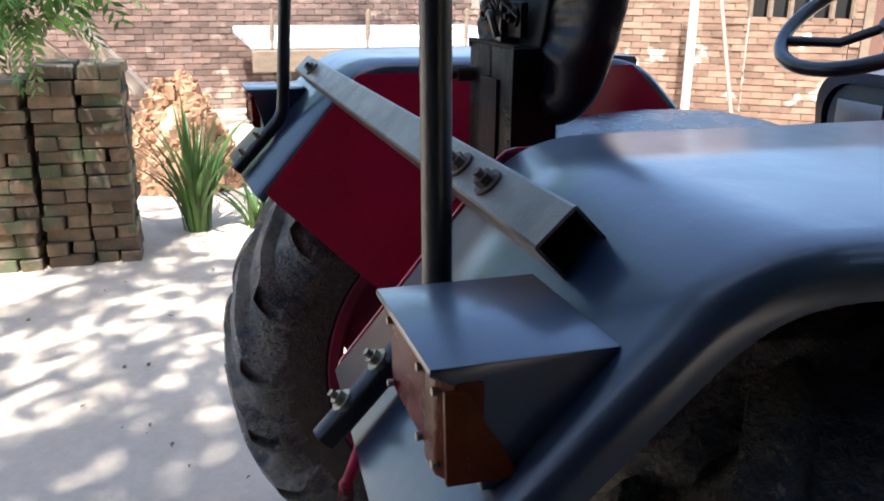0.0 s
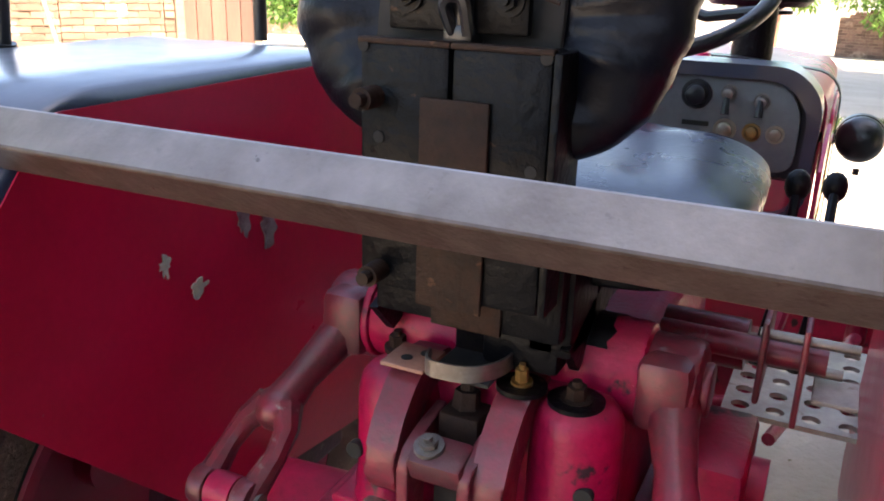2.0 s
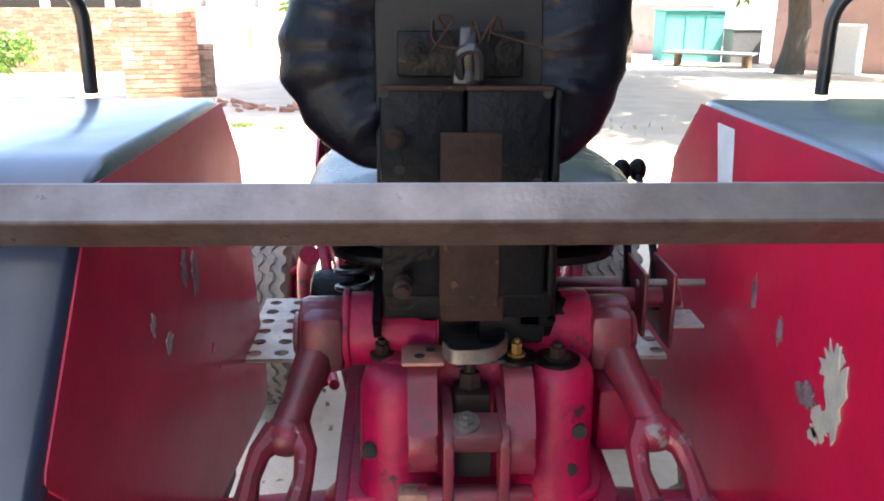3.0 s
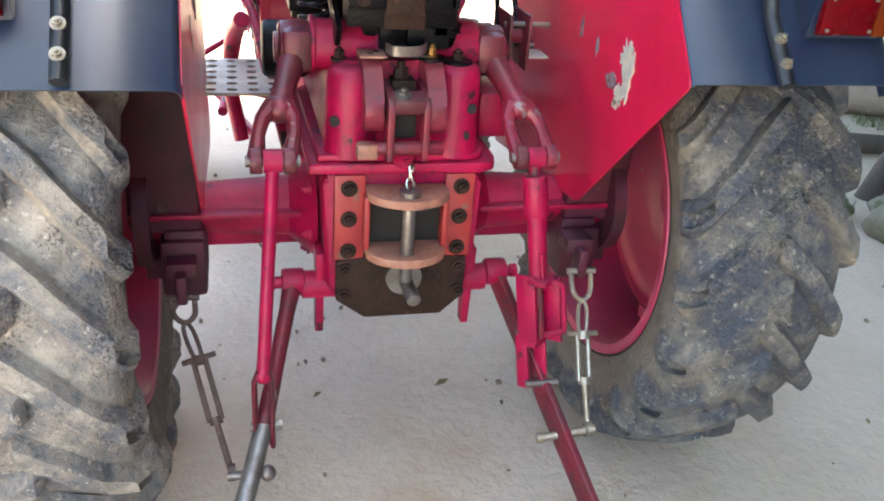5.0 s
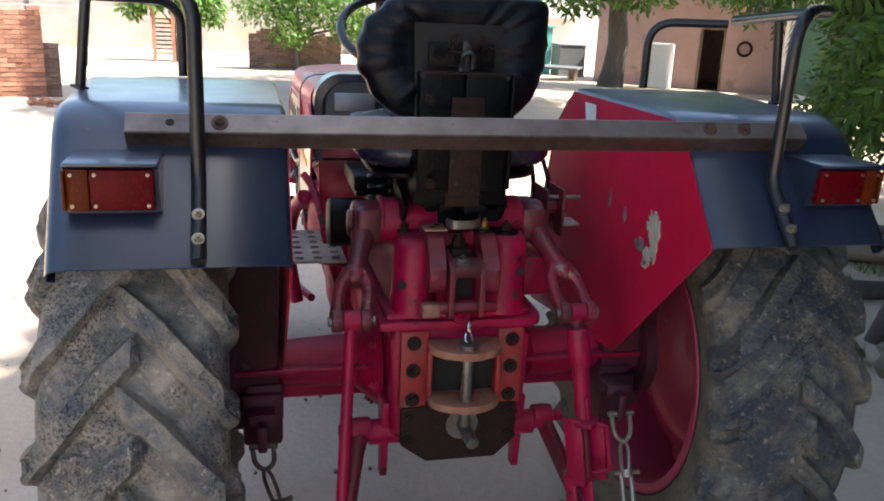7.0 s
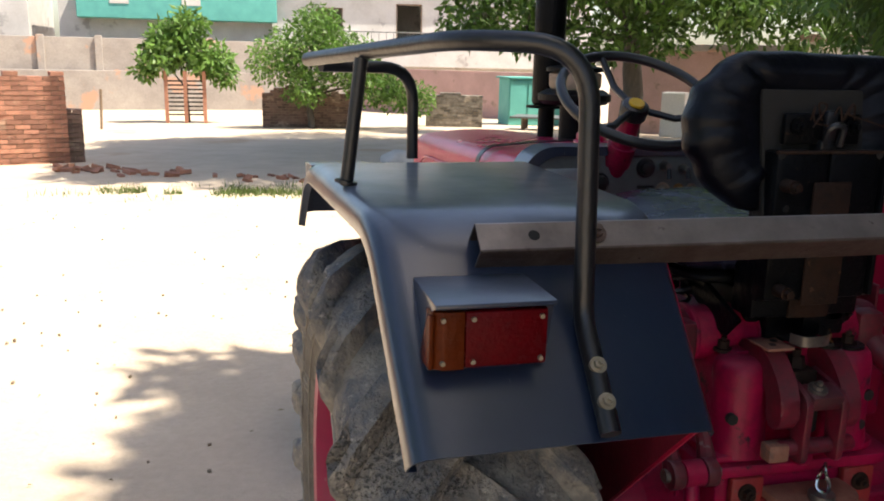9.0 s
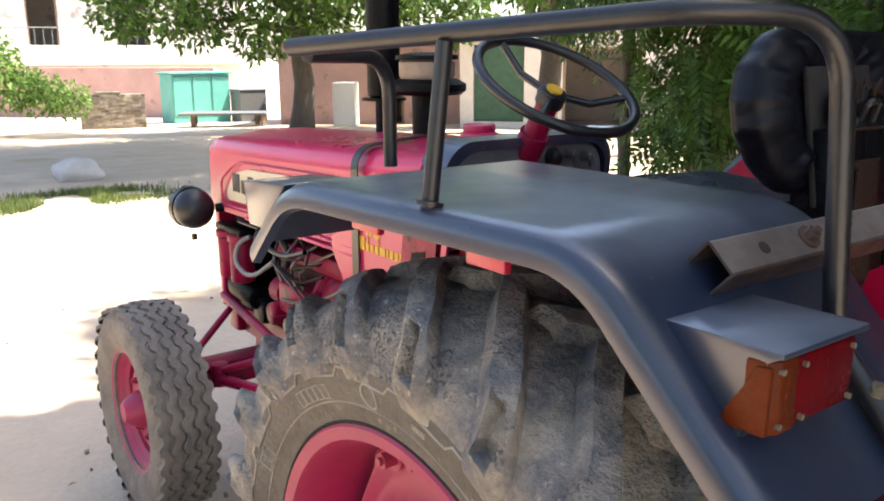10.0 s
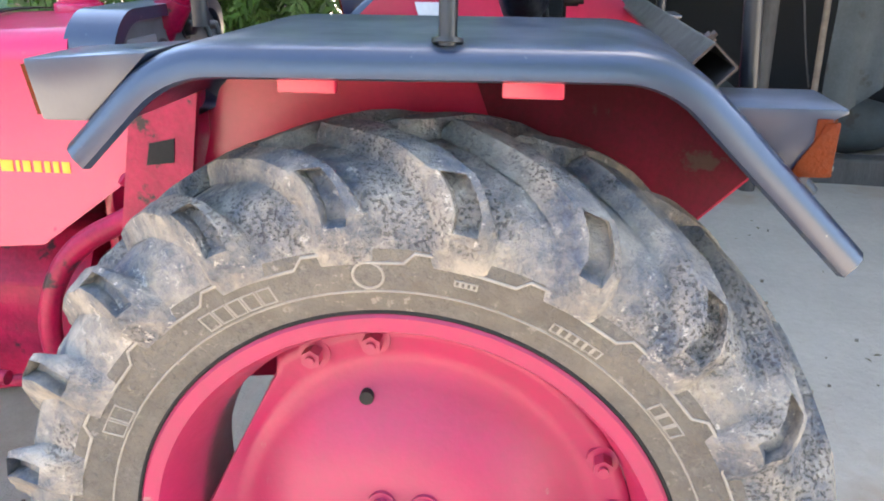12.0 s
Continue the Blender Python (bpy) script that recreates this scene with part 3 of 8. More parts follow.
    part("valve_hole", rod(Vector(c) + Vector((0.055 * o, 0.218 * math.sin(a), 0.218 * math.cos(a))), Vector(c) + Vector((0.0705 * o, 0.218 * math.sin(a), 0.218 * math.cos(a))), 0.010, seg=16), DARK, rm)
    return tyre, rm


for s in (-1, 1):
    rear_wheel(s)


def front_wheel(s):
    c = (s * 0.60, 1.42, 0.378)
    k = 0.94
    prof = [(-0.070, 0.205), (-0.085, 0.235), (-0.098, 0.28), (-0.096, 0.325), (-0.085, 0.350), (-0.06, 0.361), (0, 0.365)]
    prof = [(u, r * k) for u, r in prof + [(-u, r) for u, r in prof[-2::-1]]]
    tyre = part("tyre", lathe(prof, c, seg=80), RUBBER_FRONT, tractor, "dusty front tyre with zigzag ribs", smooth=60)
    n = 132
    for rib in range(5):
        u0 = (rib - 2) * 0.0375
        bm = bmesh.new()
        rings = []
        for i in range(n):
            a = 2 * math.pi * i / n
            z = 0.007 * (1, 1, -1, -1)[i % 4]
            ring = []
            for du, r in ((-0.0155, 0.364), (-0.013, 0.389 - abs(u0) * 0.12), (0.013, 0.389 - abs(u0) * 0.12), (0.0155, 0.364)):
                ring.append(bm.verts.new(Vector((u0 + z + du, r * 0.965 * k * math.cos(a), r * 0.965 * k * math.sin(a))) + Vector(c)))
            rings.append(ring)
        for i in range(n):
            p, q = rings[i], rings[(i + 1) % n]
            for j in range(3):
                bm.faces.new((p[j], p[j + 1], q[j + 1], q[j]))
        part("tread_rib", bm, RUBBER_FRONT, tyre, smooth=30)
    rim = [(-0.075, 0.212), (-0.078, 0.222), (-0.066, 0.224), (-0.055, 0.200), (-0.03, 0.180), (0.03, 0.180), (0.055, 0.200), (0.066, 0.224), (0.078, 0.222), (0.075, 0.212), (0.045, 0.195), (0.03, 0.172), (-0.03, 0.172), (-0.045, 0.195)]
    rm = part("wheel_rim", lathe([(u, r * k) for u, r in rim], c, seg=64), RED_RIM, tractor, "red front rim with a round hub", smooth=40)
    o = s
    part("wheel_disc", lathe([(0.0, 0.0), (0.0, 0.168), (0.012 * o, 0.168), (0.03 * o, 0.13), (0.03 * o, 0.0)], c, seg=48), RED_RIM, rm)
    part("hub", lathe([(0.0, 0.0), (0.0, 0.07), (0.05 * o, 0.062), (0.085 * o, 0.045), (0.10 * o, 0.03), (0.10 * o, 0.0)], c, seg=32), RED_RIM, rm)
    for nut in range(6):
        a = 2 * math.pi * nut / 6
        part("lug_nut", bolt((c[0] + 0.03 * o, c[1] + 0.095 * math.cos(a), c[2] + 0.095 * math.sin(a)), (o, 0, 0), 0.012, 0.014), RED_RIM, rm)


for s in (-1, 1):
    front_wheel(s)

# fenders: profile in (y, z) from the front tip over the flat top to the rear lip
FX_IN, FX_OUT = 0.392, 0.822


def fender(s):
    PROF = arc2([(0.018, 1.210), (-0.102, 1.33), (-0.688, 1.33), (-0.922, 1.102) if s < 0 else (-0.908, 1.112)], 0.07, 7)
    lip = 0.037
    # the normal of the profile, to hang the outer lip square to the sheet
    nrm = []
    for i in range(len(PROF)):
        a, b = Vector(PROF[max(0, i - 1)]), Vector(PROF[min(len(PROF) - 1, i + 1)])
        t = (b - a).normalized()
        nrm.append(Vector((-t.y, t.x)))
    rows_all = []
    for (y, z), nn in zip(PROF, nrm):
        row = []
        inward = nn if nn.y < 0 else -nn
        fo = FX_OUT + (0.060 if s < 0 else 0.072) * y + 0.012
        back = max(0.0, (-0.688 - y) / 0.225)
        for x, d in ((FX_IN, 0.022), (FX_IN + 0.003, 0.008), (FX_IN + 0.012, 0.0), (0.55, 0.0), (0.70, 0.0), (fo - 0.035, 0.0), (fo - 0.018, 0.002), (fo - 0.006, 0.008), (fo, 0.02), (fo + 0.001, lip), (fo - 0.012, lip + 0.004)):
            twist = back * (1 - (x - FX_IN) / (FX_OUT - FX_IN))     # the rear slope hangs lower along its inner edge
            row.append((-x, y + inward.x * d + 0.030 * twist, z + inward.y * d - 0.010 * twist))
        rows_all.append(row)
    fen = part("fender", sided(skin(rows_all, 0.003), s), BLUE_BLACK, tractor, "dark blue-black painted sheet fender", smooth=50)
    tuck = 0.008 if s < 0 else 0.0
    panel = [(-0.118, 1.318), (-0.70 + tuck, 1.318 - tuck), (-0.880 + tuck, 1.098 - tuck * 0.5), (-0.510, 0.735), (0.10, 0.66), (0.135, 0.70), (0.085, 0.90), (-0.005, 1.21)]
    panel = arc2(panel + panel[:1], 0.012, 2)[:-1]
    pm = part("fender_panel", sided(prism(panel, "x", -FX_IN, -FX_IN - 0.004), s), RED, tractor, "glossy red inner fender panel with scraped paint", smooth=0)
    # Darker sheet on the panel's rear half paints the shade beside the wheel.
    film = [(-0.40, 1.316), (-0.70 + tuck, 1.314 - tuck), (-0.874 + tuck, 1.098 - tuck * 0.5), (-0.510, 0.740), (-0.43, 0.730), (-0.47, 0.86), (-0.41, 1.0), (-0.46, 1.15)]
    part("mud_film", sided(prism(film, "x", -FX_IN - 0.0045, -FX_IN - 0.006), s), RED_SHADED, pm, "darker red sheet standing in for shade on the panel", smooth=0)
    # red stiffening brackets under the sheet
    for y in (-0.266, -0.528):
        part("bracket", sided(joined(box(-0.775, y, 1.292, 0.012, 0.07, 0.045, 0.003), box(-0.58, y, 1.315, 0.36, 0.05, 0.012, 0.002)), s), RED, fen)
    # The darker cast red here stands in for shade on the shield.
    part("front_shield", sided(prism([(0.01, 1.21), (0.13, 1.17), (0.20, 0.80), (0.08, 0.76)], "x", -0.452, -0.440), s), RED_WORN, pm)
    part("shield_slot", sided(prism([(0.055, 1.135), (0.100, 1.125), (0.108, 1.088), (0.060, 1.094)], "x", -0.4540, -0.4530), s), DARK, pm)
    # tail lamp: a wedge housing with its lens, amber round the outer corner
    lx0, lx1, yb, zt, zb = -0.742, -0.608, -0.868, 1.262, 1.18
    house = [(-0.755, zt), (yb - 0.012, zt), (yb - 0.012, zt - 0.006), (yb + 0.004, zt - 0.010), (-0.846, zb - 0.006), (-0.82, zb - 0.006)]
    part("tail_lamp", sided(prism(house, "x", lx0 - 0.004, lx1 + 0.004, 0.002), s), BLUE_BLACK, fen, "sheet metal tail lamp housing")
    part("red_lens", sided(prism([(yb + 0.015, zt - 0.01), (yb - 0.004, zt - 0.012), (yb - 0.002, zb + 0.004), (yb + 0.015, zb)], "x", -0.709, lx1 - 0.003, 0.004), s), LENS_RED, fen, "red tail lamp lens")
    amber = [(lx0 - 0.007, yb + 0.022), (lx0 - 0.005, yb + 0.004), (lx0 + 0.008, yb - 0.005), (-0.7095, yb - 0.005), (-0.7095, yb + 0.015)]
    part("amber_lens", sided(prism(amber, "z", zb + 0.003, zt - 0.011, 0.002), s), LENS_AMBER, fen, "amber indicator lens")
    wedge = [(yb - 0.004, zt - 0.014), (yb - 0.002, zb + 0.004), (yb + 0.046, zb + 0.003), (yb + 0.036, zb + 0.022), (yb + 0.022, zb + 0.044), (yb + 0.012, zt - 0.016)]
    part("side_lens", sided(prism(wedge, "x", lx0 - 0.0085, lx0 - 0.003, 0.0015), s), LENS_AMBER, fen, "amber side of the lamp lens")
    for x in (-0.735, -0.70, -0.62):
        for z in (zb + 0.012, zt - 0.02):
            part("screw", sided(rod((x, yb - 0.003, z), (x, yb - 0.0075, z), 0.003, seg=8), s), ZINC, fen)
    # front indicator box on the front slope
    fb = [(0.060, 1.307), (-0.095, 1.318), (-0.010, 1.236), (0.046, 1.236)]
    part("indicator_box", sided(prism(fb, "x", -0.815, -0.69, 0.003), s), BLUE_BLACK, fen, "front indicator box of painted sheet")
    part("indicator_lens", sided(prism([(0.058, 1.302), (0.065, 1.300), (0.053, 1.242), (0.045, 1.242)], "x", -0.812, -0.693), s), LENS_AMBER, fen, "amber front lens")
    # grab rail: rear post strapped to the slope, bent over, along the outer edge, down in front
    r = 0.0126
    slope = Vector((0, -0.676, -0.736)).normalized()
    foot = Vector((-0.545, -0.913, 1.103))
    knee = foot - slope * 0.145
    lean = 0.022 if s < 0 else -0.004
    pts = [foot, knee, Vector((-0.545, knee.y + lean, 1.535)), Vector((-0.685, -0.735, 1.541)), Vector((-0.822, -0.150, 1.512)), ]
    cut = Vector((-0.545, knee.y + lean * 0.5, 1.38))
    top = rounded([foot, knee, cut], 0.024, 6) + rounded([cut] + pts[2:], 0.075, 8)[1:]
    top = [p + Vector((0, 0, 0.006)) for p in top]
    rail = part("grab_rail", sided(sweep(top, r, 14), s), BLACK, tractor, "black painted bent tube grab rail")
    part("front_post", sided(sweep(rounded([(-0.612, -0.075, 1.328), (-0.612, -0.075, 1.505), (-0.80, -0.155, 1.508)], 0.07, 8), 0.0116, 14), s), BLACK, rail)
    part("side_post", sided(joined(rod((-0.788, -0.432, 1.328), (-0.764, -0.432, 1.522), 0.0106), rod((-0.789, -0.432, 1.331), (-0.788, -0.432, 1.336), 0.018)), s), BLACK, rail)
    nb = Vector((0, -0.736, 0.676))
    for d in (0.04, 0.085):
        q = foot - slope * d + nb * 0.0135
        part("strap_bolt", sided(bolt(q, nb, 0.0066, 0.006), s), ZINC, rail, "zinc bolt")
    return fen, pm


fens = {s: fender(s) for s in (-1, 1)}

# square tube bolted across both fenders, lying on their rear slope
bar_turn = Matrix.Rotation(radians(-46), 4, "X")
BC = Vector((0.0, -0.741, 1.294))
w = 0.022
bm = bmesh.new()
loops = []
for x, k in ((-0.665, w), (0.641, w), (0.641, w - 0.003), (-0.665, w - 0.003)):
    loops.append([bm.verts.new((x, y * k, z * k)) for y, z in ((-1, -1), (1, -1), (1, 1), (-1, 1))])
for a, b in zip(loops, loops[1:] + loops[:1]):
    for i in range(4):
        bm.faces.new((a[i], a[(i + 1) % 4], b[(i + 1) % 4], b[i]))
bmesh.ops.bevel(bm, geom=[e for e in bm.edges if abs(e.verts[0].co.x - e.verts[1].co.x) > 1 and abs(e.verts[0].co.y) > w - 0.001], offset=0.003, segments=2, profile=0.5, affect="EDGES")
bm.transform(Matrix.Translation(BC) @ bar_turn)
crossbar = part("crossbar", bm, BAR, tractor, "bare rusty square steel tube", smooth=0)
bn = (bar_turn @ Vector((0, -1, 0))).normalized()
face = BC + bn * w
for x in (-0.510, 0.427, 0.503):
    part("bolt", bolt(Vector((x, face.y, face.z)), bn, 0.0090, 0.008), CHAIN_RUST, crossbar, "rusty hexagon bolt")
part("bolt_hole", rod(Vector((-0.592, face.y, face.z)) - bn * 0.002, Vector((-0.592, face.y, face.z)) + bn * 0.0008, 0.0075, seg=16), DARK, crossbar)

# paint damage on the inner panels
def scrape(name, s, y, z, wy, wz, mat, seed, parent):
    rng = random.Random(seed)
    k = 22
    poly = []
    for i in range(k):
        a = 2 * math.pi * i / k
        q = rng.uniform(0.5, 1.2)
        poly.append((y + math.cos(a) * wy * q, z + math.sin(a) * wz * q))
    x = -FX_IN + 0.0003
    bm = prism(poly, "x", x, x + 0.0006 + 0.0004 * (seed % 7))
    part(name, sided(bm, s), mat, parent, smooth=0)


PL, PR = fens[-1][1], fens[1][1]
for args in ((-1, -0.558, 1.112, 0.010, 0.016, CHIP, 1, PL), (-1, -0.504, 1.066, 0.016, 0.013, CHIP, 2, PL), (-1, -0.41, 1.135, 0.014, 0.028, CHIP_GREY, 3, PL), (-1, -0.36, 1.11, 0.022, 0.030, CHIP_GREY, 4, PL),
             (1, -0.655, 1.050, 0.022, 0.060, CHIP, 5, PR), (1, -0.638, 1.085, 0.026, 0.030, CHIP, 15, PR), (1, -0.628, 1.012, 0.024, 0.022, CHIP, 16, PR), (1, -0.590, 1.028, 0.024, 0.018, CHIP_GREY, 6, PR), (1, -0.50, 1.075, 0.012, 0.022, CHIP_GREY, 7, PR), (1, -0.41, 1.09, 0.010, 0.028, CHIP_GREY, 8, PR), (1, -0.62, 0.99, 0.014, 0.012, CHIP, 9, PR)):
    scrape("paint_scrape", *args)
part("sticker", prism([(-0.29, 1.195), (-0.235, 1.195), (-0.205, 1.30), (-0.275, 1.30)], "x", FX_IN - 0.0003, FX_IN - 0.001), WHITE, PR, "white paper sticker", smooth=0)

# ---- rear axle, gearbox and lift ----
def red_parts():
    # centre housing
    body = prism(arc2([(-0.155, 0.57), (-0.09, 0.512), (0.10, 0.512), (0.155, 0.57), (0.162, 0.83), (-0.162, 0.83), (-0.155, 0.57)], 0.03, 4)[:-1], "y", -0.545, -0.10, 0.012)
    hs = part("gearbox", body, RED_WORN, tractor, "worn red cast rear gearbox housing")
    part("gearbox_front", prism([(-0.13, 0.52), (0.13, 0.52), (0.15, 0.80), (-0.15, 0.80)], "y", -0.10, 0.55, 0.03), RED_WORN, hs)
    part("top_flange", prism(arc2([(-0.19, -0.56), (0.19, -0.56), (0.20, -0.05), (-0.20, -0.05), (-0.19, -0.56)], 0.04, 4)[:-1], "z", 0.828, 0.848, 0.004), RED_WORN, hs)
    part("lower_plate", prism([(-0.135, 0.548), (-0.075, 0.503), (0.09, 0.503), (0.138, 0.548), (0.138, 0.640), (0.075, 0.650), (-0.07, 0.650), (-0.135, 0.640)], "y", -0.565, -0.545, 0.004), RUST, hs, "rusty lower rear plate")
    for x in (-0.118, 0.122):
        for z in (0.56, 0.62):
            part("bolt", bolt((x, -0.566, z), (0, -1, 0), 0.010, 0.008), RUST, hs)
    # take-off shaft
    part("output_shaft", joined(rod((0.005, -0.56, 0.600), (0.014, -0.645, 0.585), 0.015, seg=12, bevel=0.003), rod((0.005, -0.545, 0.600), (0.005, -0.575, 0.600), 0.038, seg=24)), STEEL, hs, "splined steel output shaft")
    # axle trumpets
    for s in (-1, 1):
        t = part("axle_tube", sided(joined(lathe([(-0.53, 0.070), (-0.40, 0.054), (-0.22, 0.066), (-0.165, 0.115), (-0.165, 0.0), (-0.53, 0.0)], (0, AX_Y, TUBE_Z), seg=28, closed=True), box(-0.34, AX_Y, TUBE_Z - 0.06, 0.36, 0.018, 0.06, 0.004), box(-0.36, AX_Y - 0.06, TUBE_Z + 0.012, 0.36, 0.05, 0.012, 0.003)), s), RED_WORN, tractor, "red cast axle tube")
        part("axle_flange", sided(joined(rod((-0.50, AX_Y, TUBE_Z), (-0.53, AX_Y, TUBE_Z), 0.125, seg=32), box(-0.44, AX_Y - 0.02, TUBE_Z - 0.10, 0.09, 0.16, 0.13, 0.01)), s), RED_DARK, t)
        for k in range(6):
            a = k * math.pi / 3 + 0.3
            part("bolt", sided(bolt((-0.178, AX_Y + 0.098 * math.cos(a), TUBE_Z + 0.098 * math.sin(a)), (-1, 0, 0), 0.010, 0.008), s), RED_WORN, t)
    for s in (-1, 1):
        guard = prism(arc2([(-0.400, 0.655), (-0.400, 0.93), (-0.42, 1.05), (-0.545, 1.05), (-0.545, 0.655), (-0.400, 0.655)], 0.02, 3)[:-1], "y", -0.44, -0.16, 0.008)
        gd = part("brake_housing", sided(guard, s), RED_DARK, tractor, "dark red brake housing inside the wheel")
        part("housing_foot", sided(joined(box(-0.435, -0.40, 0.615, 0.085, 0.10, 0.10, 0.01), box(-0.47, -0.40, 0.57, 0.10, 0.07, 0.05, 0.008)), s), RED_DARK, gd)
    # hydraulic lift cover: a boxy casting with a round lobe at each rear corner
    body = prism(arc2([(0.0, 0.848), (-0.158, 0.848), (-0.152, 0.99), (-0.13, 1.034), (0.13, 1.040), (0.150, 0.99), (0.155, 0.848), (0.0, 0.848)], 0.03, 5)[:-1], "y", -0.497, 0.04, 0.010)
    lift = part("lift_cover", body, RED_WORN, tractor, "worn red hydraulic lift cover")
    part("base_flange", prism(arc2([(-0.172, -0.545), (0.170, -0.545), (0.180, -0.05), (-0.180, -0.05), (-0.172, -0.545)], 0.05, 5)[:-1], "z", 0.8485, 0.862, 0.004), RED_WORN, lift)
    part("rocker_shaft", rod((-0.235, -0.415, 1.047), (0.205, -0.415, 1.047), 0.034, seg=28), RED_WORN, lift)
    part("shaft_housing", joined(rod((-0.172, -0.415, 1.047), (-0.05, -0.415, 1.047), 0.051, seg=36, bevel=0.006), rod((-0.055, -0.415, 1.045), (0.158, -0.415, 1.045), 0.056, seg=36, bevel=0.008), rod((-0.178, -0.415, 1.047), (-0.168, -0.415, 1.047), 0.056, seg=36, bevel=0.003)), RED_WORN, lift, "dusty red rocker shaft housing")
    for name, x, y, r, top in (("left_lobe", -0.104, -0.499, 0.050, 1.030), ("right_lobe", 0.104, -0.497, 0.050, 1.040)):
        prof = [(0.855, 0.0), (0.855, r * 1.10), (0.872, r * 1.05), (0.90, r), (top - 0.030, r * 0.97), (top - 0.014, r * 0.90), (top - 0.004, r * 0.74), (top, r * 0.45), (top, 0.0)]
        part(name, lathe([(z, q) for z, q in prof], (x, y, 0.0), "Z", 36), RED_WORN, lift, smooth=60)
    for x, z in ((0.128, 0.955), (0.118, 0.90), (-0.140, 0.93)):
        part("oil_hole", rod((x, -0.535, z), (x, -0.5455, z), 0.010, seg=14), DARK, lift)
    # black grease round the seat mount
    for k, (x0, x1, r, a0, a1) in enumerate(((-0.010, 0.118, 0.0570, 40, 165), (-0.120, -0.052, 0.0520, 60, 150))):
        rows = []
        for i in range(17):
            a = radians(a0 + (a1 - a0) * i / 16)
            wob = [0.018 * noise.noise((i * 0.55, k * 9 + e * 5, 2.0)) for e in (0, 1)]
            rows.append([(x0 + wob[0] + (x1 + wob[1] - x0 - wob[0]) * j / 8, -0.415 - r * math.cos(a), 1.0455 + r * math.sin(a)) for j in range(9)])
        part("grease_stain", skin(rows, 0.0006), BLACK_WORN, lift, "black grease")
    # two hooked straps that carry the top link bracket
    for x, dz in ((-0.073, 0.0), (0.046, -0.006)):
        strap = [(-0.462, 1.030), (-0.470, 1.052), (-0.515, 1.058), (-0.552, 1.046), (-0.586, 1.012), (-0.606, 0.972), (-0.602, 0.936), (-0.580, 0.922), (-0.562, 0.935), (-0.560, 0.972), (-0.545, 1.000), (-0.515, 1.018)]
        part("bracket_cheek", prism(arc2([(y, z + dz) for y, z in strap + strap[:1]], 0.014, 3)[:-1], "x", x - 0.018, x + 0.018, 0.004), RED_ARM, lift, "rubbed cast bracket cheek")
    for x in (-0.042, 0.026):
        part("shackle_side", prism(arc2([(-0.520, 1.010), (-0.575, 1.000), (-0.612, 0.985), (-0.612, 0.868), (-0.575, 0.868), (-0.572, 0.955), (-0.520, 0.972), (-0.520, 1.010)], 0.014, 3)[:-1], "x", x - 0.0065, x + 0.0065, 0.003), RED_ARM, lift)
    part("shackle_bridge", box(-0.008, -0.590, 0.982, 0.062, 0.044, 0.030, 0.007, Matrix.Rotation(radians(18), 4, "X")), RED_ARM, lift)
    part("shackle_pin", rod((-0.080, -0.588, 0.892), (0.064, -0.588, 0.892), 0.014, bevel=0.003), RED_ARM, lift)
    part("pin_ear", box(-0.084, -0.588, 0.888, 0.040, 0.03, 0.032, 0.006), JAW, lift)
    part("shackle_bolt", bolt((-0.020, -0.595, 0.998), (0, -0.3, 1), 0.010, 0.006), STEEL, lift)
    part("pin_block", joined(box(-0.010, -0.528, 0.992, 0.046, 0.044, 0.040, 0.004), rod((-0.012, -0.524, 1.008), (-0.012, -0.521, 1.030), 0.016, 0.014, seg=6), rod((-0.012, -0.521, 1.028), (-0.012, -0.520, 1.042), 0.008, seg=10)), RUST, lift, "rusty nut on a square block")
    # Dark block paints the shade between the shackle legs.
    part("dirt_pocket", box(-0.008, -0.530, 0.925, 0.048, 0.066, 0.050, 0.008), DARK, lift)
    part("plug", bolt((-0.008, -0.555, 0.862), (0, -0.7, 0.6), 0.014, 0.016), RED_WORN, lift)
    for x, y, z, m2, r in ((0.047, -0.518, 1.052, BRASS, 0.0072), (0.102, -0.504, 1.040, RUST, 0.0105), (-0.125, -0.47, 1.032, RUST, 0.010)):
        part("bolt", bolt((x, y, z), (0, -0.1, 1), r, 0.014), m2, lift)
    for x, y, w3, z in ((0.047, -0.518, 0.027, 1.046), (0.102, -0.504, 0.030, 1.036)):
        part("gasket_plate", lathe([(z, 0.0), (z, w3), (z + 0.005, w3), (z + 0.005, 0.0)], (x, y, 0), "Z", 24), BLACK_WORN, lift)
    # lift arms: from the rocker shaft out and down, forked ends
    for s, x0, x1 in ((-1, -0.203, -0.258), (1, 0.180, 0.238)):
        a, b = Vector((x0, -0.415, 1.040)), Vector((x1, -0.600, 0.925))
        mid = a.lerp(b, 0.5) + Vector((s * 0.002, -0.004, 0.002))
        neck = a.lerp(b, 0.72)
        arm = part("lift_arm", joined(sweep([a, a.lerp(mid, 0.5) + Vector((0, -0.004, 0.003)), mid, neck], 0.022, 12, radii=[0.037, 0.026, 0.021, 0.026]), rod(a + Vector((-0.034, 0, 0)), a + Vector((0.034, 0, 0)), 0.052, seg=28, bevel=0.010), box(a.x, a.y - 0.022, a.z + 0.004, 0.058, 0.075, 0.082, 0.014), rod(a + Vector((s * 0.033, 0, 0)), a + Vector((s * 0.043, 0, 0)), 0.030, seg=20, bevel=0.003), ball(neck, 0.027, 1.15, 1, 1, 16)), RED_ARM, tractor, "forged lift arm with rubbed red paint")
        end = Vector((x1 + s * 0.002, -0.625, 0.884))
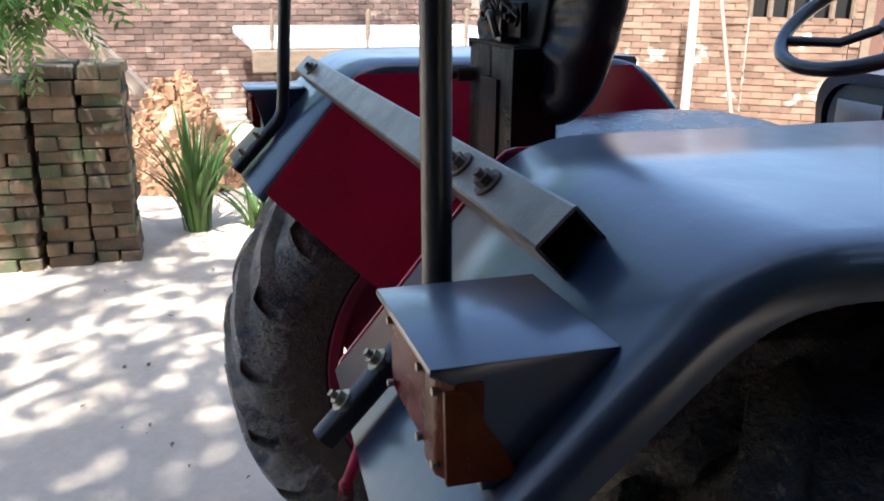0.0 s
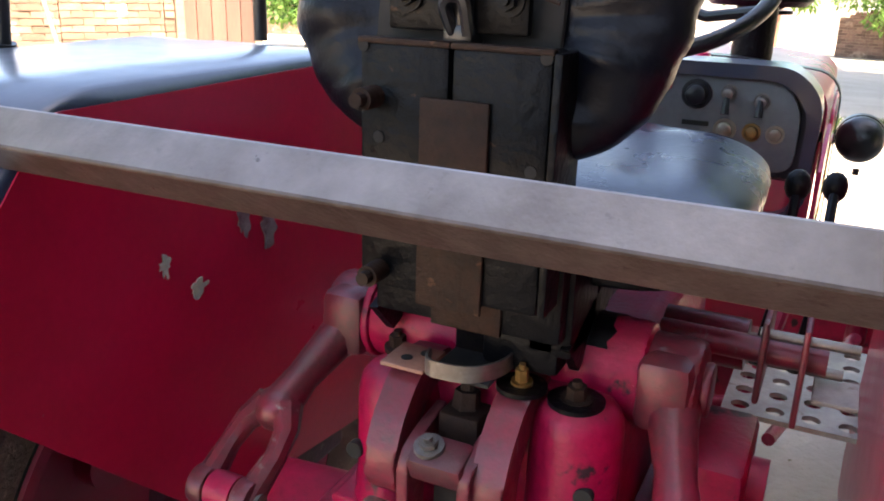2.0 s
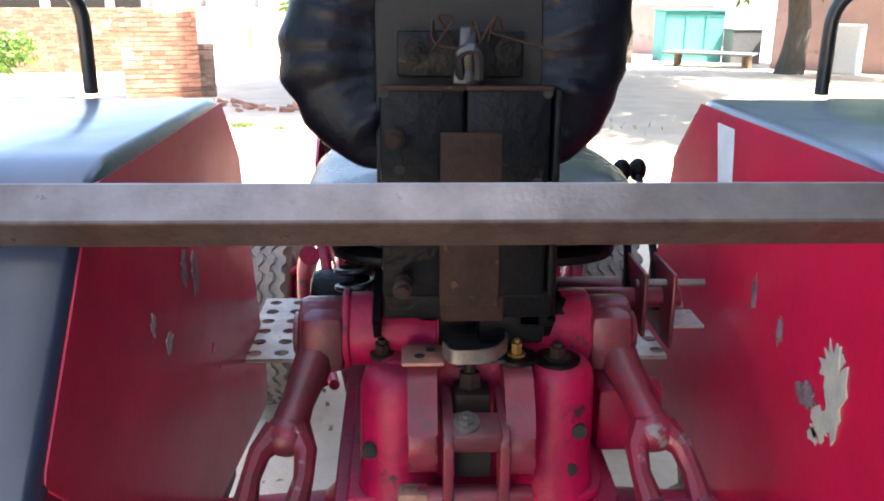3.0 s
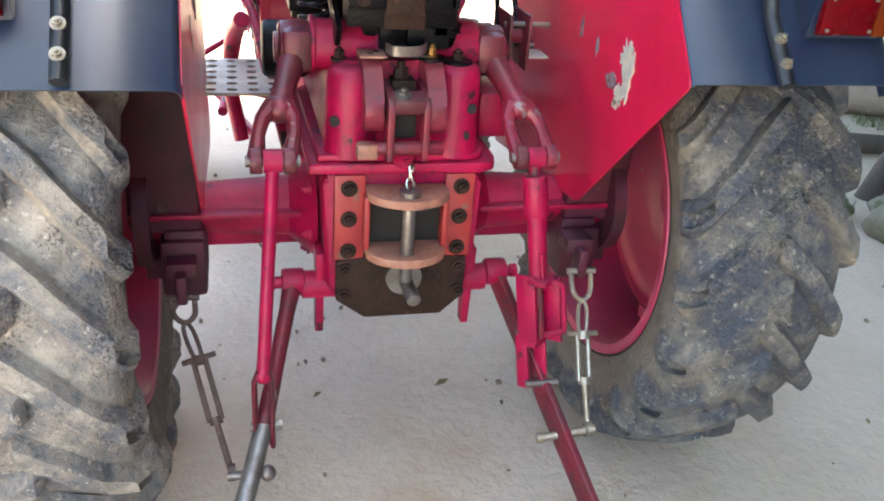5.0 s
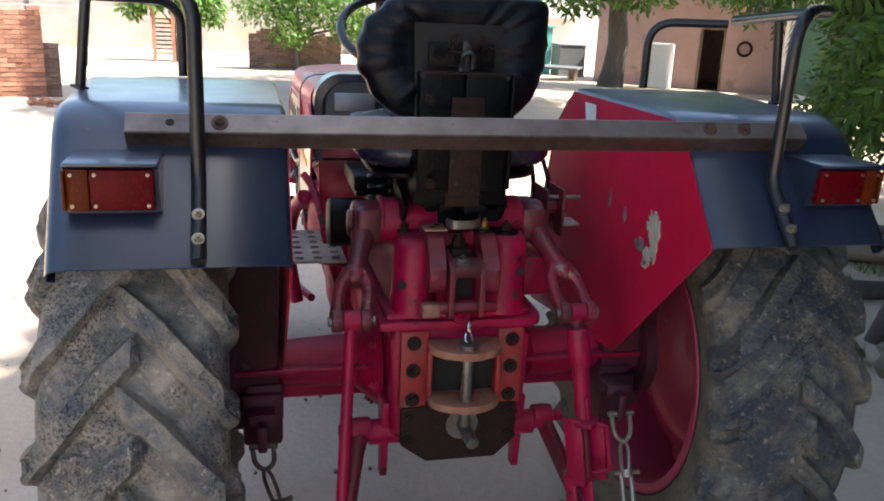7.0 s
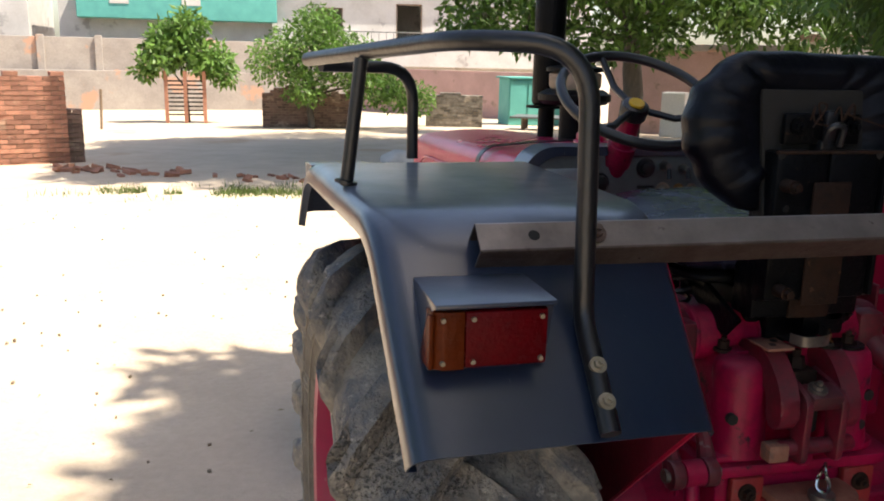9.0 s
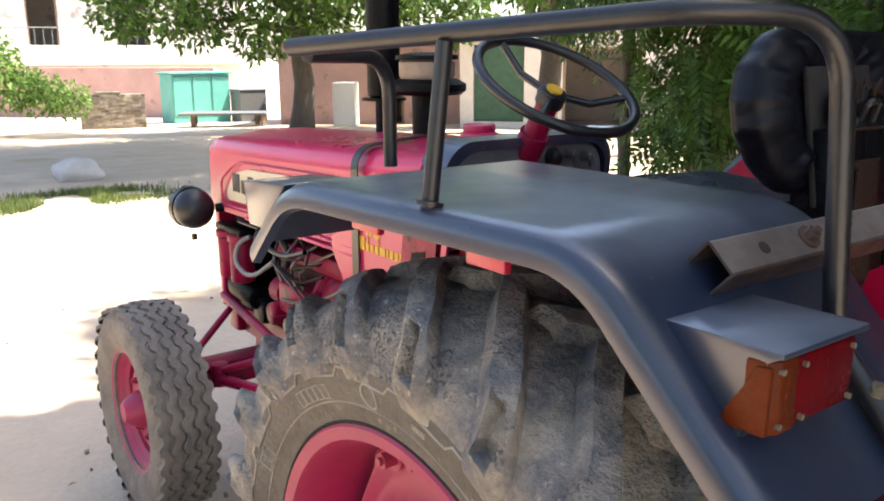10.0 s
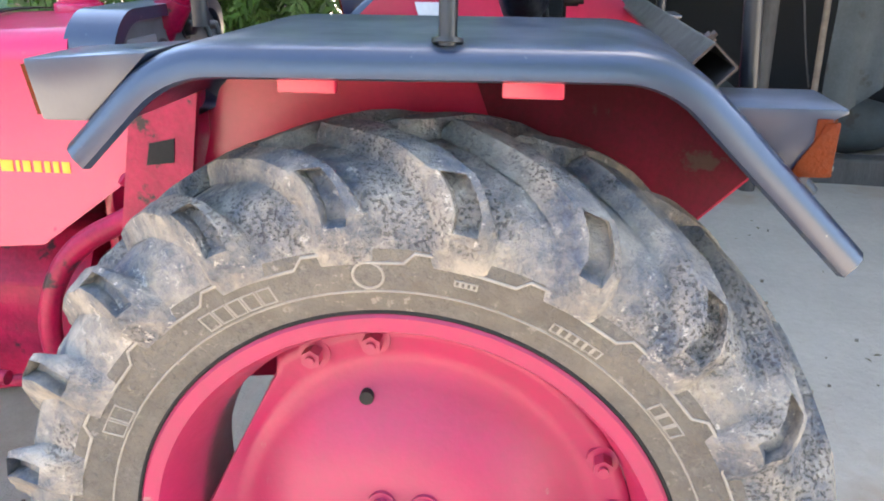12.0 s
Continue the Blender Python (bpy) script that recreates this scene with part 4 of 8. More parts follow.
        for d in (-0.030, 0.030):
            part("fork", sweep([neck + Vector((d * 0.35, 0, 0.004)), neck.lerp(end, 0.22) + Vector((d * 0.95, 0, 0.002)), neck.lerp(end, 0.5) + Vector((d * 1.08, 0, 0)), end + Vector((d, 0, 0))], 0.013, 10, radii=[0.022, 0.015, 0.013, 0.018]), RED_ARM, arm)
            part("fork_eye", rod(end + Vector((d - 0.011, 0, 0)), end + Vector((d + 0.011, 0, 0)), 0.024, seg=20, bevel=0.003), RED_ARM, arm)
        part("fork_pin", rod(end + Vector((-0.049, 0, 0)), end + Vector((0.049, 0, 0)), 0.011), STEEL, arm)
        # lift rods down to the lower links
        if s < 0:
            foot = Vector((-0.291, -0.752, 0.505))
            low = Vector((-0.292, -0.762, 0.350))
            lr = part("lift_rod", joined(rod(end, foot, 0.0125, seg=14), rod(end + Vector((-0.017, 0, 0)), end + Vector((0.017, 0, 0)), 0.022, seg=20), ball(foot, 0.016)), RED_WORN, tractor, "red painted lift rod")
            for d in (-0.017, 0.015):
                blade = sweep([foot + Vector((d * 0.5, 0, 0.012)), foot + Vector((d, 0, -0.012)), low + Vector((d, 0, 0.05)), low + Vector((d, 0, 0))], 0.011, 12, flat=0.42, radii=[0.010, 0.013, 0.014, 0.015])
                part("rod_fork", blade, RED_ARM, lr)
            part("rod_pin", joined(rod(low + Vector((-0.026, 0, 0.045)), low + Vector((0.034, 0, 0.045)), 0.0085), rod(low + Vector((0.024, 0, 0.045)), low + Vector((0.034, 0, 0.045)), 0.012, seg=6)), STEEL, lr)
        else:
            foot = Vector((0.297, -0.694, 0.380))
            down = (foot - end).normalized()
            def along(z):
                return end + down * ((z - end.z) / down.z)
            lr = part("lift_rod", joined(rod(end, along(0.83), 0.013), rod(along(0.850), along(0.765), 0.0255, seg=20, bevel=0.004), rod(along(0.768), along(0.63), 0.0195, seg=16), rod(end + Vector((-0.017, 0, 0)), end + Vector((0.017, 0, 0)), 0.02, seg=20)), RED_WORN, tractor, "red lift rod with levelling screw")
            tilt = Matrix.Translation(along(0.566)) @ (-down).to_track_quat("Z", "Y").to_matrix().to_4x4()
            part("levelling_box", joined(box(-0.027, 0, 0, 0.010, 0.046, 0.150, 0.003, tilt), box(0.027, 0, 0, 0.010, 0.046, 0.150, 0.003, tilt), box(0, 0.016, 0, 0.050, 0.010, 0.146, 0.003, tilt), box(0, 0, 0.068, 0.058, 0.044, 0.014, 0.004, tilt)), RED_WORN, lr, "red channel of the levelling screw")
            part("screw", rod(along(0.64), along(0.50), 0.0095, seg=12), RED_ARM, lr)
            part("lower_fork", joined(box(-0.021, 0, -0.132, 0.009, 0.030, 0.125, 0.004, tilt), box(0.019, 0, -0.132, 0.009, 0.030, 0.125, 0.004, tilt), box(0, 0, -0.078, 0.050, 0.032, 0.018, 0.004, tilt)), RED_WORN, lr)
            part("fork_bolt", rod(along(0.392) + Vector((-0.036, 0, 0)), along(0.392) + Vector((0.034, 0, 0)), 0.009), STEEL, lr)
            crank = [(0.262, -0.672, 0.695), (0.270, -0.678, 0.640), (0.310, -0.690, 0.634), (0.322, -0.708, 0.530), (0.276, -0.712, 0.528)]
            part("levelling_crank", sweep(rounded(crank, 0.010, 3), 0.0055, 8), RED_WORN, lr, "thin bent crank handle")
    # lower links
    for s in (-1, 1):
        p = Vector((0.226, -0.50, 0.566)) if s > 0 else Vector((-0.219, -0.50, 0.562))
        q = Vector((0.301, -0.690, 0.372)) if s > 0 else Vector((-0.293, -0.762, 0.394))
        e = Vector((0.396, -0.925, 0.128)) if s > 0 else Vector((-0.392, -0.985, 0.160))
        if s > 0:
            lk = part("lower_link", joined(skin_bar(p, q, 0.020, 0.046), skin_bar(q, e, 0.018, 0.054)), RED_ARM, tractor, "flat forged lower link arm with a rubbed edge")
            part("rubbed_edge", skin_bar(q.lerp(e, 0.03) + Vector((0, 0.017, 0.0185)), q.lerp(e, 0.93) + Vector((0, 0.017, 0.0185)), 0.010, 0.006), ZINC, lk, "bright rubbed steel edge")
        else:
            lk = part("lower_link", sweep([p, p.lerp(q, 0.2), p.lerp(q, 0.6), q], 0.017, 14, radii=[0.022, 0.017, 0.016, 0.018]), RED_ARM, tractor, "round forged lower link arm, red above and bare below")
            part("link_tail", sweep([q.lerp(p, 0.04), q.lerp(e, 0.3), q.lerp(e, 0.7), e], 0.018, 14, radii=[0.018, 0.018, 0.020, 0.022]), STEEL, lk, "bare dark steel end of the link")
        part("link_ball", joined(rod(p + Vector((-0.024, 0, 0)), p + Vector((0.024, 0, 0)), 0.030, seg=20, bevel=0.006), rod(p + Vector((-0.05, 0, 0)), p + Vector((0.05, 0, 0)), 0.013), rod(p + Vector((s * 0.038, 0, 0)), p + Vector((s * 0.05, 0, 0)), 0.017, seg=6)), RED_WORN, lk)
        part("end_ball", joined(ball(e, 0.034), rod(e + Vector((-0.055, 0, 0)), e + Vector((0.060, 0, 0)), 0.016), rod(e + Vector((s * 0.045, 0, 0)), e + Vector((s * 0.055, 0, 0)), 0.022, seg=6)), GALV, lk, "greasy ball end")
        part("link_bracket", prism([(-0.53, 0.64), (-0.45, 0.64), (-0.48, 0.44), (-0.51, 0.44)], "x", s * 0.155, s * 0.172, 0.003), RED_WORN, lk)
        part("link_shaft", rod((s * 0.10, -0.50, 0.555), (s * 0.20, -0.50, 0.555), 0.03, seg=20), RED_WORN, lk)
        if s > 0:
            part("stay_pin", joined(rod((0.282, -0.752, 0.292), (0.405, -0.758, 0.308), 0.0095), rod((0.276, -0.752, 0.291), (0.288, -0.752, 0.293), 0.012, seg=12)), ZINC, lk, "bright steel stay pin")
        else:
            part("stay_pin", joined(rod((-0.362, -0.790, 0.305), (-0.292, -0.812, 0.322), 0.0085), ball((-0.290, -0.812, 0.322), 0.016)), STEEL, lk)
    # drawbar between the link ends
    da, dz = Vector((0.396, -0.925, 0.128)), Vector((-0.392, -0.985, 0.160))
    db = part("drawbar", joined(skin_bar(da.lerp(dz, 0.16), da.lerp(dz, 0.84), 0.062, 0.018), rod(da, da.lerp(dz, 0.2), 0.016), rod(da.lerp(dz, 0.8), dz, 0.016)), GALV, tractor, "flat perforated steel drawbar")
    for k in range(6):
        q = da.lerp(dz, 0.24 + 0.10 * k)
        part("drawbar_hole", rod(q + Vector((0, 0, 0.0085)), q + Vector((0, 0, 0.0098)), 0.011, seg=16), DARK, db)


def skin_bar(p, q, thick, height):
    """A flat upright bar between two points."""
    d = (q - p)
    m = Matrix.Translation((p + q) / 2) @ d.to_track_quat("Y", "Z").to_matrix().to_4x4()
    return box(0, 0, 0, thick, d.length + 0.02, height, min(thick, height) * 0.2, m)


red_parts()


# hitch bracket: two curved jaws with a pin
def hitch():
    back = part("hitch_plate", box(-0.110, -0.556, 0.735, 0.062, 0.016, 0.185, 0.004), ORANGE_RED, tractor, "orange primed hitch bracket")
    part("side_plate", box(0.113, -0.556, 0.735, 0.062, 0.016, 0.185, 0.004), ORANGE_RED, back)
    for z, d in ((0.795, 0.125), (0.668, 0.125)):
        n = 14
        poly = [(-0.078, -0.55), (0.082, -0.55)]
        poly += [(0.002 + 0.082 * math.cos(a), -0.585 - 0.06 * math.sin(a)) for a in [math.pi * k / n for k in range(n + 1)]]
        part("jaw", prism(poly, "z", z - 0.009, z + 0.009, 0.003), JAW, back, "rusty tan jaw plate")
    for x in (-0.078, 0.082):
        part("jaw_side", box(x, -0.568, 0.732, 0.012, 0.035, 0.115, 0.003), ORANGE_RED, back)
    for x in (-0.112, 0.115):
        for z in (0.801, 0.735, 0.664):
            part("bolt", bolt((x, -0.565, z), (0, -1, 0), 0.0105, 0.010), RUST, back)
    # Dark plate gives the gap between the jaws its shade.
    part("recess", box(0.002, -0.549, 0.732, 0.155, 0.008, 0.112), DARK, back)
    part("hitch_pin", joined(rod((0.0, -0.612, 0.615), (0.0, -0.612, 0.81), 0.0135, bevel=0.004), rod((0.0, -0.612, 0.802), (0.0, -0.612, 0.815), 0.022, seg=16)), STEEL, back, "steel hitch pin with ring")
    ring = [(0.0 + 0.006 * math.sin(a * 2), -0.612 + 0.012 * math.cos(a), 0.842 + 0.026 * math.sin(a)) for a in [2 * math.pi * k / 20 for k in range(20)]]
    part("pin_ring", sweep(ring, 0.0035, 8, closed=True), CHROME, back)


hitch()


# stabiliser chains: shackle, one link, turnbuckle, eye rod
def chain(hang, low, top, bot, foot, mat, label, hang_mat):
    hang, low, top, bot, foot = (Vector(v) for v in (hang, low, top, bot, foot))
    z = (bot - top).normalized()
    across = z.cross(Vector((0, 1, 0))).normalized()

    def oval(a, b, turn, wd=0.028, r=0.0045):
        c, axis, l = (a + b) / 2, b - a, (b - a).length + 0.016
        fr = axis.to_track_quat("Z", "Y").to_matrix().to_4x4() @ Matrix.Rotation(turn, 4, "Z")
        pts = []
        for k in range(20):
            a2 = 2 * math.pi * k / 20
            pts.append(Matrix.Translation(c) @ fr @ Vector(((wd / 2 - r) * math.cos(a2), 0, (l / 2 - r) * math.copysign(abs(math.sin(a2)) ** 0.7, math.sin(a2)))))
        return sweep(pts, r, 8, closed=True)
    base = part("stay_chain", joined(rod(bot - z * 0.008, bot + z * 0.008, 0.013, seg=16), rod(bot, foot, 0.0065, seg=10)), mat, tractor, label)
    for w2 in (-0.012, 0.012):
        part("turnbuckle_bar", rod(top + across * w2, bot + across * w2, 0.0058, seg=8), mat, base)
    part("turnbuckle_head", rod(top + z * 0.012, top - z * 0.006, 0.015, seg=16), mat, base)
    part("turnbuckle_pin", rod(top - across * 0.034, top + across * 0.034, 0.006, seg=8), mat, base)
    part("chain_link", oval(low, top, 0.3), mat, base)
    ear = Vector((0.023, 0, 0))
    u = rounded([hang - ear, low - ear * 0.95 + (hang - low) * 0.3, low, low + ear * 0.95 + (hang - low) * 0.3, hang + ear], 0.018, 5)
    part("shackle", sweep(u, 0.0058, 10), mat, base)
    part("shackle_pin", rod(hang - ear * 1.35, hang + ear * 1.45, 0.007, seg=10), mat, base)
    part("hanger", joined(box(hang.x, hang.y + 0.012, hang.z + 0.018, 0.022, 0.045, 0.066, 0.006), box(hang.x, hang.y + 0.05, hang.z + 0.048, 0.062, 0.06, 0.034, 0.006)), hang_mat, base)
    part("foot_eye", lathe([(-0.007, 0.009), (0.007, 0.009), (0.007, 0.017), (-0.007, 0.017)], foot, "X", 18), mat, base)


chain((-0.443, -0.528, 0.553), (-0.438, -0.558, 0.507), (-0.414, -0.610, 0.457), (-0.384, -0.692, 0.362), (-0.357, -0.775, 0.300), CHAIN_RUST, "rusty stabiliser chain with turnbuckle", RED_DARK)
chain((0.396, -0.582, 0.602), (0.398, -0.612, 0.540), (0.392, -0.650, 0.484), (0.388, -0.705, 0.398), (0.390, -0.756, 0.308), ZINC, "bright zinc stabiliser chain with turnbuckle", RED_DARK)


# ---- seat and tool box ----
def seat():
    n, m = 40, 18
    # cushion as a rounded slab
    def slab(cx, cy, cz, hx, hy, hz, power=4.0, tilt=0.0, wr=0.004, seed=0, dent=0.0):
        bm = bmesh.new()
        rows = []
        for j in range(m + 1):
            v = -math.pi / 2 + math.pi * j / m
            row = []
            for i in range(n):
                u = 2 * math.pi * i / n
                def sp(c, p):
                    return math.copysign(abs(c) ** p, c)
                x = hx * sp(math.cos(v), 0.45) * sp(math.cos(u), 2 / power)
                y = hy * sp(math.cos(v), 0.45) * sp(math.sin(u), 2 / power)
                z = hz * sp(math.sin(v), 0.75)
                w3 = wr * noise.noise((x * 14 + seed, y * 14, z * 20))
                row.append(Vector((x + w3, y + w3, z + w3 * 1.5)))
            rows.append(row)
        vs = [[bm.verts.new(p) for p in row] for row in rows]
        for a, b in zip(vs, vs[1:]):
            for i in range(n):
                k = (i + 1) % n
                bm.faces.new((a[i], a[k], b[k], b[i]))
        bmesh.ops.remove_doubles(bm, verts=bm.verts[:], dist=1e-5)
        bm.transform(Matrix.Translation((cx, cy, cz)) @ Matrix.Rotation(tilt, 4, "X"))
        return bm
    st = part("seat_cushion", slab(0.0, -0.27, 1.215, 0.235, 0.215, 0.045, 4, radians(3)), SEAT_VINYL, tractor, "dark blue vinyl seat cushion", smooth=60)
    part("seat_pan", slab(0.0, -0.27, 1.165, 0.20, 0.19, 0.018, 5, radians(3), 0), BLACK_WORN, st)
    # backrest: a padded board with a loose gathered cover
    bm = bmesh.new()
    hy = 0.046
    rim_pts = [(0.178, 1.545), (-0.155, 1.548), (-0.230, 1.480), (-0.244, 1.415), (-0.220, 1.345), (-0.15, 1.285), (0.09, 1.280), (0.150, 1.335), (0.178, 1.45)]
    mid = (-0.035, 1.415)
    loop = [(0.175, 1.48)] + rim_pts + [(0.175, 1.48)]
    loop = arc2(loop, 0.038, 7)
    outline = []
    acc = [0.0]
    for p, q in zip(loop, loop[1:]):
        acc.append(acc[-1] + math.dist(p, q))
    nn, mm = 132, 24
    for i in range(nn):
        d = acc[-1] * i / nn
        outline.append((float(np.interp(d, acc, [p[0] for p in loop])), float(np.interp(d, acc, [p[1] for p in loop]))))
    rows = []
    for j in range(mm + 1):
        v = -math.pi / 2 + math.pi * j / mm
        rad = abs(math.cos(v)) ** 0.42 if j not in (0, mm) else 0.0
        back = max(0.0, -math.sin(v))
        row = []
        for i, (ox, oz) in enumerate(outline):
            u = 2 * math.pi * i / nn
            x, z = (ox - mid[0]) * rad, (oz - mid[1]) * rad
            y = hy * math.copysign(abs(math.sin(v)) ** 0.75, math.sin(v))
            side_fold = min(1.0, abs(ox - mid[0]) / 0.15) ** 2
            low_fold = 1.0 if oz < 1.36 else 0.0
            fold = 2.2 * noise.noise((math.cos(u) * 4.5, math.sin(u) * 4.5, rad * 0.8)) + 1.3 * noise.noise((math.cos(u) * 9.5, math.sin(u) * 9.5, 4 + rad))
            grip = back * max(0.0, 1 - abs(rad - 0.74) / 0.30)
            y += 0.0075 * fold * grip * max(side_fold, low_fold) 
            if back > 0 and rad < 0.62:
                y += 0.016 * min(1.0, (0.62 - rad) / 0.08)      # the opening at the back
            wave = 0.008 * noise.noise((math.cos(u) * 6, math.sin(u) * 6, 9)) * (1 - abs(math.sin(v))) * (0.2 if oz > 1.52 else 1.0)
            wr = 0.0045 * noise.noise((x * 15, y * 15, z * 15))
            k = 1 + wave / 0.2
            row.append(Vector((x * k + wr, y + wr, z * k + wr)))
        rows.append(row)
    vs = [[bm.verts.new(p) for p in row] for row in rows]
    for a, b in zip(vs, vs[1:]):
        for i in range(nn):
            k = (i + 1) % nn
            bm.faces.new((a[i], a[k], b[k], b[i]))
    bmesh.ops.remove_doubles(bm, verts=bm.verts[:], dist=1e-5)
    bm.transform(Matrix.Translation((mid[0], -0.478, mid[1])) @ Matrix.Rotation(radians(-9), 4, "X"))
    bk = part("backrest", bm, VINYL, tractor, "backrest in a loose wrinkled black vinyl cover", smooth=70)
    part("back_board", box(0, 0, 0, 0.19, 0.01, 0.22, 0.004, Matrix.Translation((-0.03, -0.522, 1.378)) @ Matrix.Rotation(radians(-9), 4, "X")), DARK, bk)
    part("mount_plate", joined(box(-0.030, -0.538, 1.425, 0.14, 0.012, 0.05, 0.003), bolt((-0.078, -0.545, 1.43), (0, -1, 0), 0.009), bolt((0.022, -0.545, 1.43), (0, -1, 0), 0.009)), BLACK_WORN, bk, "dark mounting plate")
    rng = random.Random(9)
    for k in range(5):
        a = Vector((-0.06 + 0.02 * k, -0.55, 1.44))
        pts = [a, a + Vector((rng.uniform(-0.02, 0.02), -0.012, 0.03)), a + Vector((rng.uniform(-0.03, 0.04), -0.008, rng.uniform(-0.01, 0.03))), a + Vector((rng.uniform(-0.03, 0.06), -0.012, -0.01))]
        part("wire", sweep(rounded(pts, 0.02, 4), 0.0016, 6), RUST, bk, "loose twisted wire")
    # suspension box behind the seat
    X0, X1 = -0.122, 0.074
    bx = part("suspension_box", joined(box(-0.073, -0.533, 1.268, 0.094, 0.062, 0.245, 0.006), box(0.024, -0.533, 1.268, 0.096, 0.062, 0.245, 0.006), box(-0.024, -0.522, 1.26, 0.19, 0.05, 0.24)), BLACK_WORN, tractor, "scuffed black steel seat suspension box")
    part("seam_bracket", joined(box(-0.024, -0.540, 1.398, 0.03, 0.03, 0.022, 0.005), box(-0.022, -0.548, 1.43, 0.02, 0.012, 0.05, 0.003)), BLACK, bx)
    part("rust_strap", box(-0.018, -0.567, 1.24, 0.070, 0.005, 0.205, 0.002), RUST, bx, "rusty brown strap")
    for x, z in ((-0.103, 1.338), (-0.096, 1.165)):
        part("spring_pin", joined(rod((x, -0.56, z), (x, -0.59, z), 0.011, seg=14), rod((x, -0.59, z), (x, -0.60, z), 0.007, seg=10)), RUST, bx)
    for x, z in ((-0.098, 1.300), (0.058, 1.285), (-0.115, 1.385), (0.066, 1.385), (0.058, 1.255)):
        part("hole", rod((x, -0.5635, z), (x, -0.5655, z), 0.006, seg=12), DARK, bx)
    part("box_lip", joined(box(-0.073, -0.560, 1.390, 0.096, 0.012, 0.006, 0.002), box(0.024, -0.560, 1.390, 0.098, 0.012, 0.006, 0.002)), RUST, bx, "rubbed bare steel edge")
    part("side_flange", box(0.078, -0.535, 1.27, 0.008, 0.07, 0.24, 0.002), BLACK_WORN, bx)
    part("cable_loop", sweep(rounded([(-0.03, -0.55, 1.40), (-0.035, -0.565, 1.43), (-0.012, -0.57, 1.435), (-0.010, -0.56, 1.40)], 0.012, 4), 0.006, 8), BLACK, bx)
    lower = part("suspension_foot", joined(box(-0.016, -0.502, 1.156, 0.208, 0.062, 0.100, 0.006), box(0.040, -0.480, 1.092, 0.085, 0.070, 0.060, 0.008), box(0.070, -0.470, 1.14, 0.05, 0.09, 0.11, 0.006)), BLACK_WORN, tractor, "black steel lower seat mount")
    part("foot_strap", box(-0.012, -0.535, 1.142, 0.078, 0.006, 0.074, 0.002), RUST, lower)
    part("plate_tag", joined(box(-0.066, -0.536, 1.178, 0.036, 0.006, 0.05, 0.002), box(-0.033, -0.538, 1.175, 0.008, 0.004, 0.05)), BLACK, lower)
    part("tag_hole", rod((-0.066, -0.539, 1.176), (-0.066, -0.5402, 1.176), 0.006, seg=12), DARK, lower)
    part("clip", sweep(rounded([(-0.01, -0.535, 1.20), (-0.01, -0.54, 1.178), (0.06, -0.54, 1.172), (0.070, -0.535, 1.19)], 0.008, 3), 0.003, 8), RUST, lower)
    for x in (0.085, -0.135):
        part("side_bracket", prism([(-0.52, 1.10), (-0.40, 1.14), (-0.34, 1.20), (-0.30, 1.19), (-0.38, 1.10), (-0.48, 1.06)], "x", x, x + 0.01), BLACK_WORN, lower)
    # thin steel cup and drilled tab under the mount
    cup = rounded([(-0.048, -0.545, 1.074), (-0.040, -0.575, 1.074), (0.012, -0.572, 1.074), (0.036, -0.535, 1.074), (0.034, -0.49, 1.074)], 0.022, 5)
    rows = [[(p.x, p.y, 1.064), (p.x, p.y, 1.082)] for p in cup]
    part("base_bracket", skin(rows, 0.003), STEEL, lower, "thin bare steel cup")
    # Dark floor puts the shade inside the cup into colour.
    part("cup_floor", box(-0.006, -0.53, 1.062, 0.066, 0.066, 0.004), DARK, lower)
    part("slotted_plate", box(-0.072, -0.533, 1.058, 0.052, 0.056, 0.005, 0.002), JAW, lower, "drilled steel tab")
    for x, y in ((-0.076, -0.540), (-0.062, -0.522)):
        part("tab_hole", rod((x, y, 1.0602), (x, y, 1.0614), 0.0065, seg=12), DARK, lower)


seat()


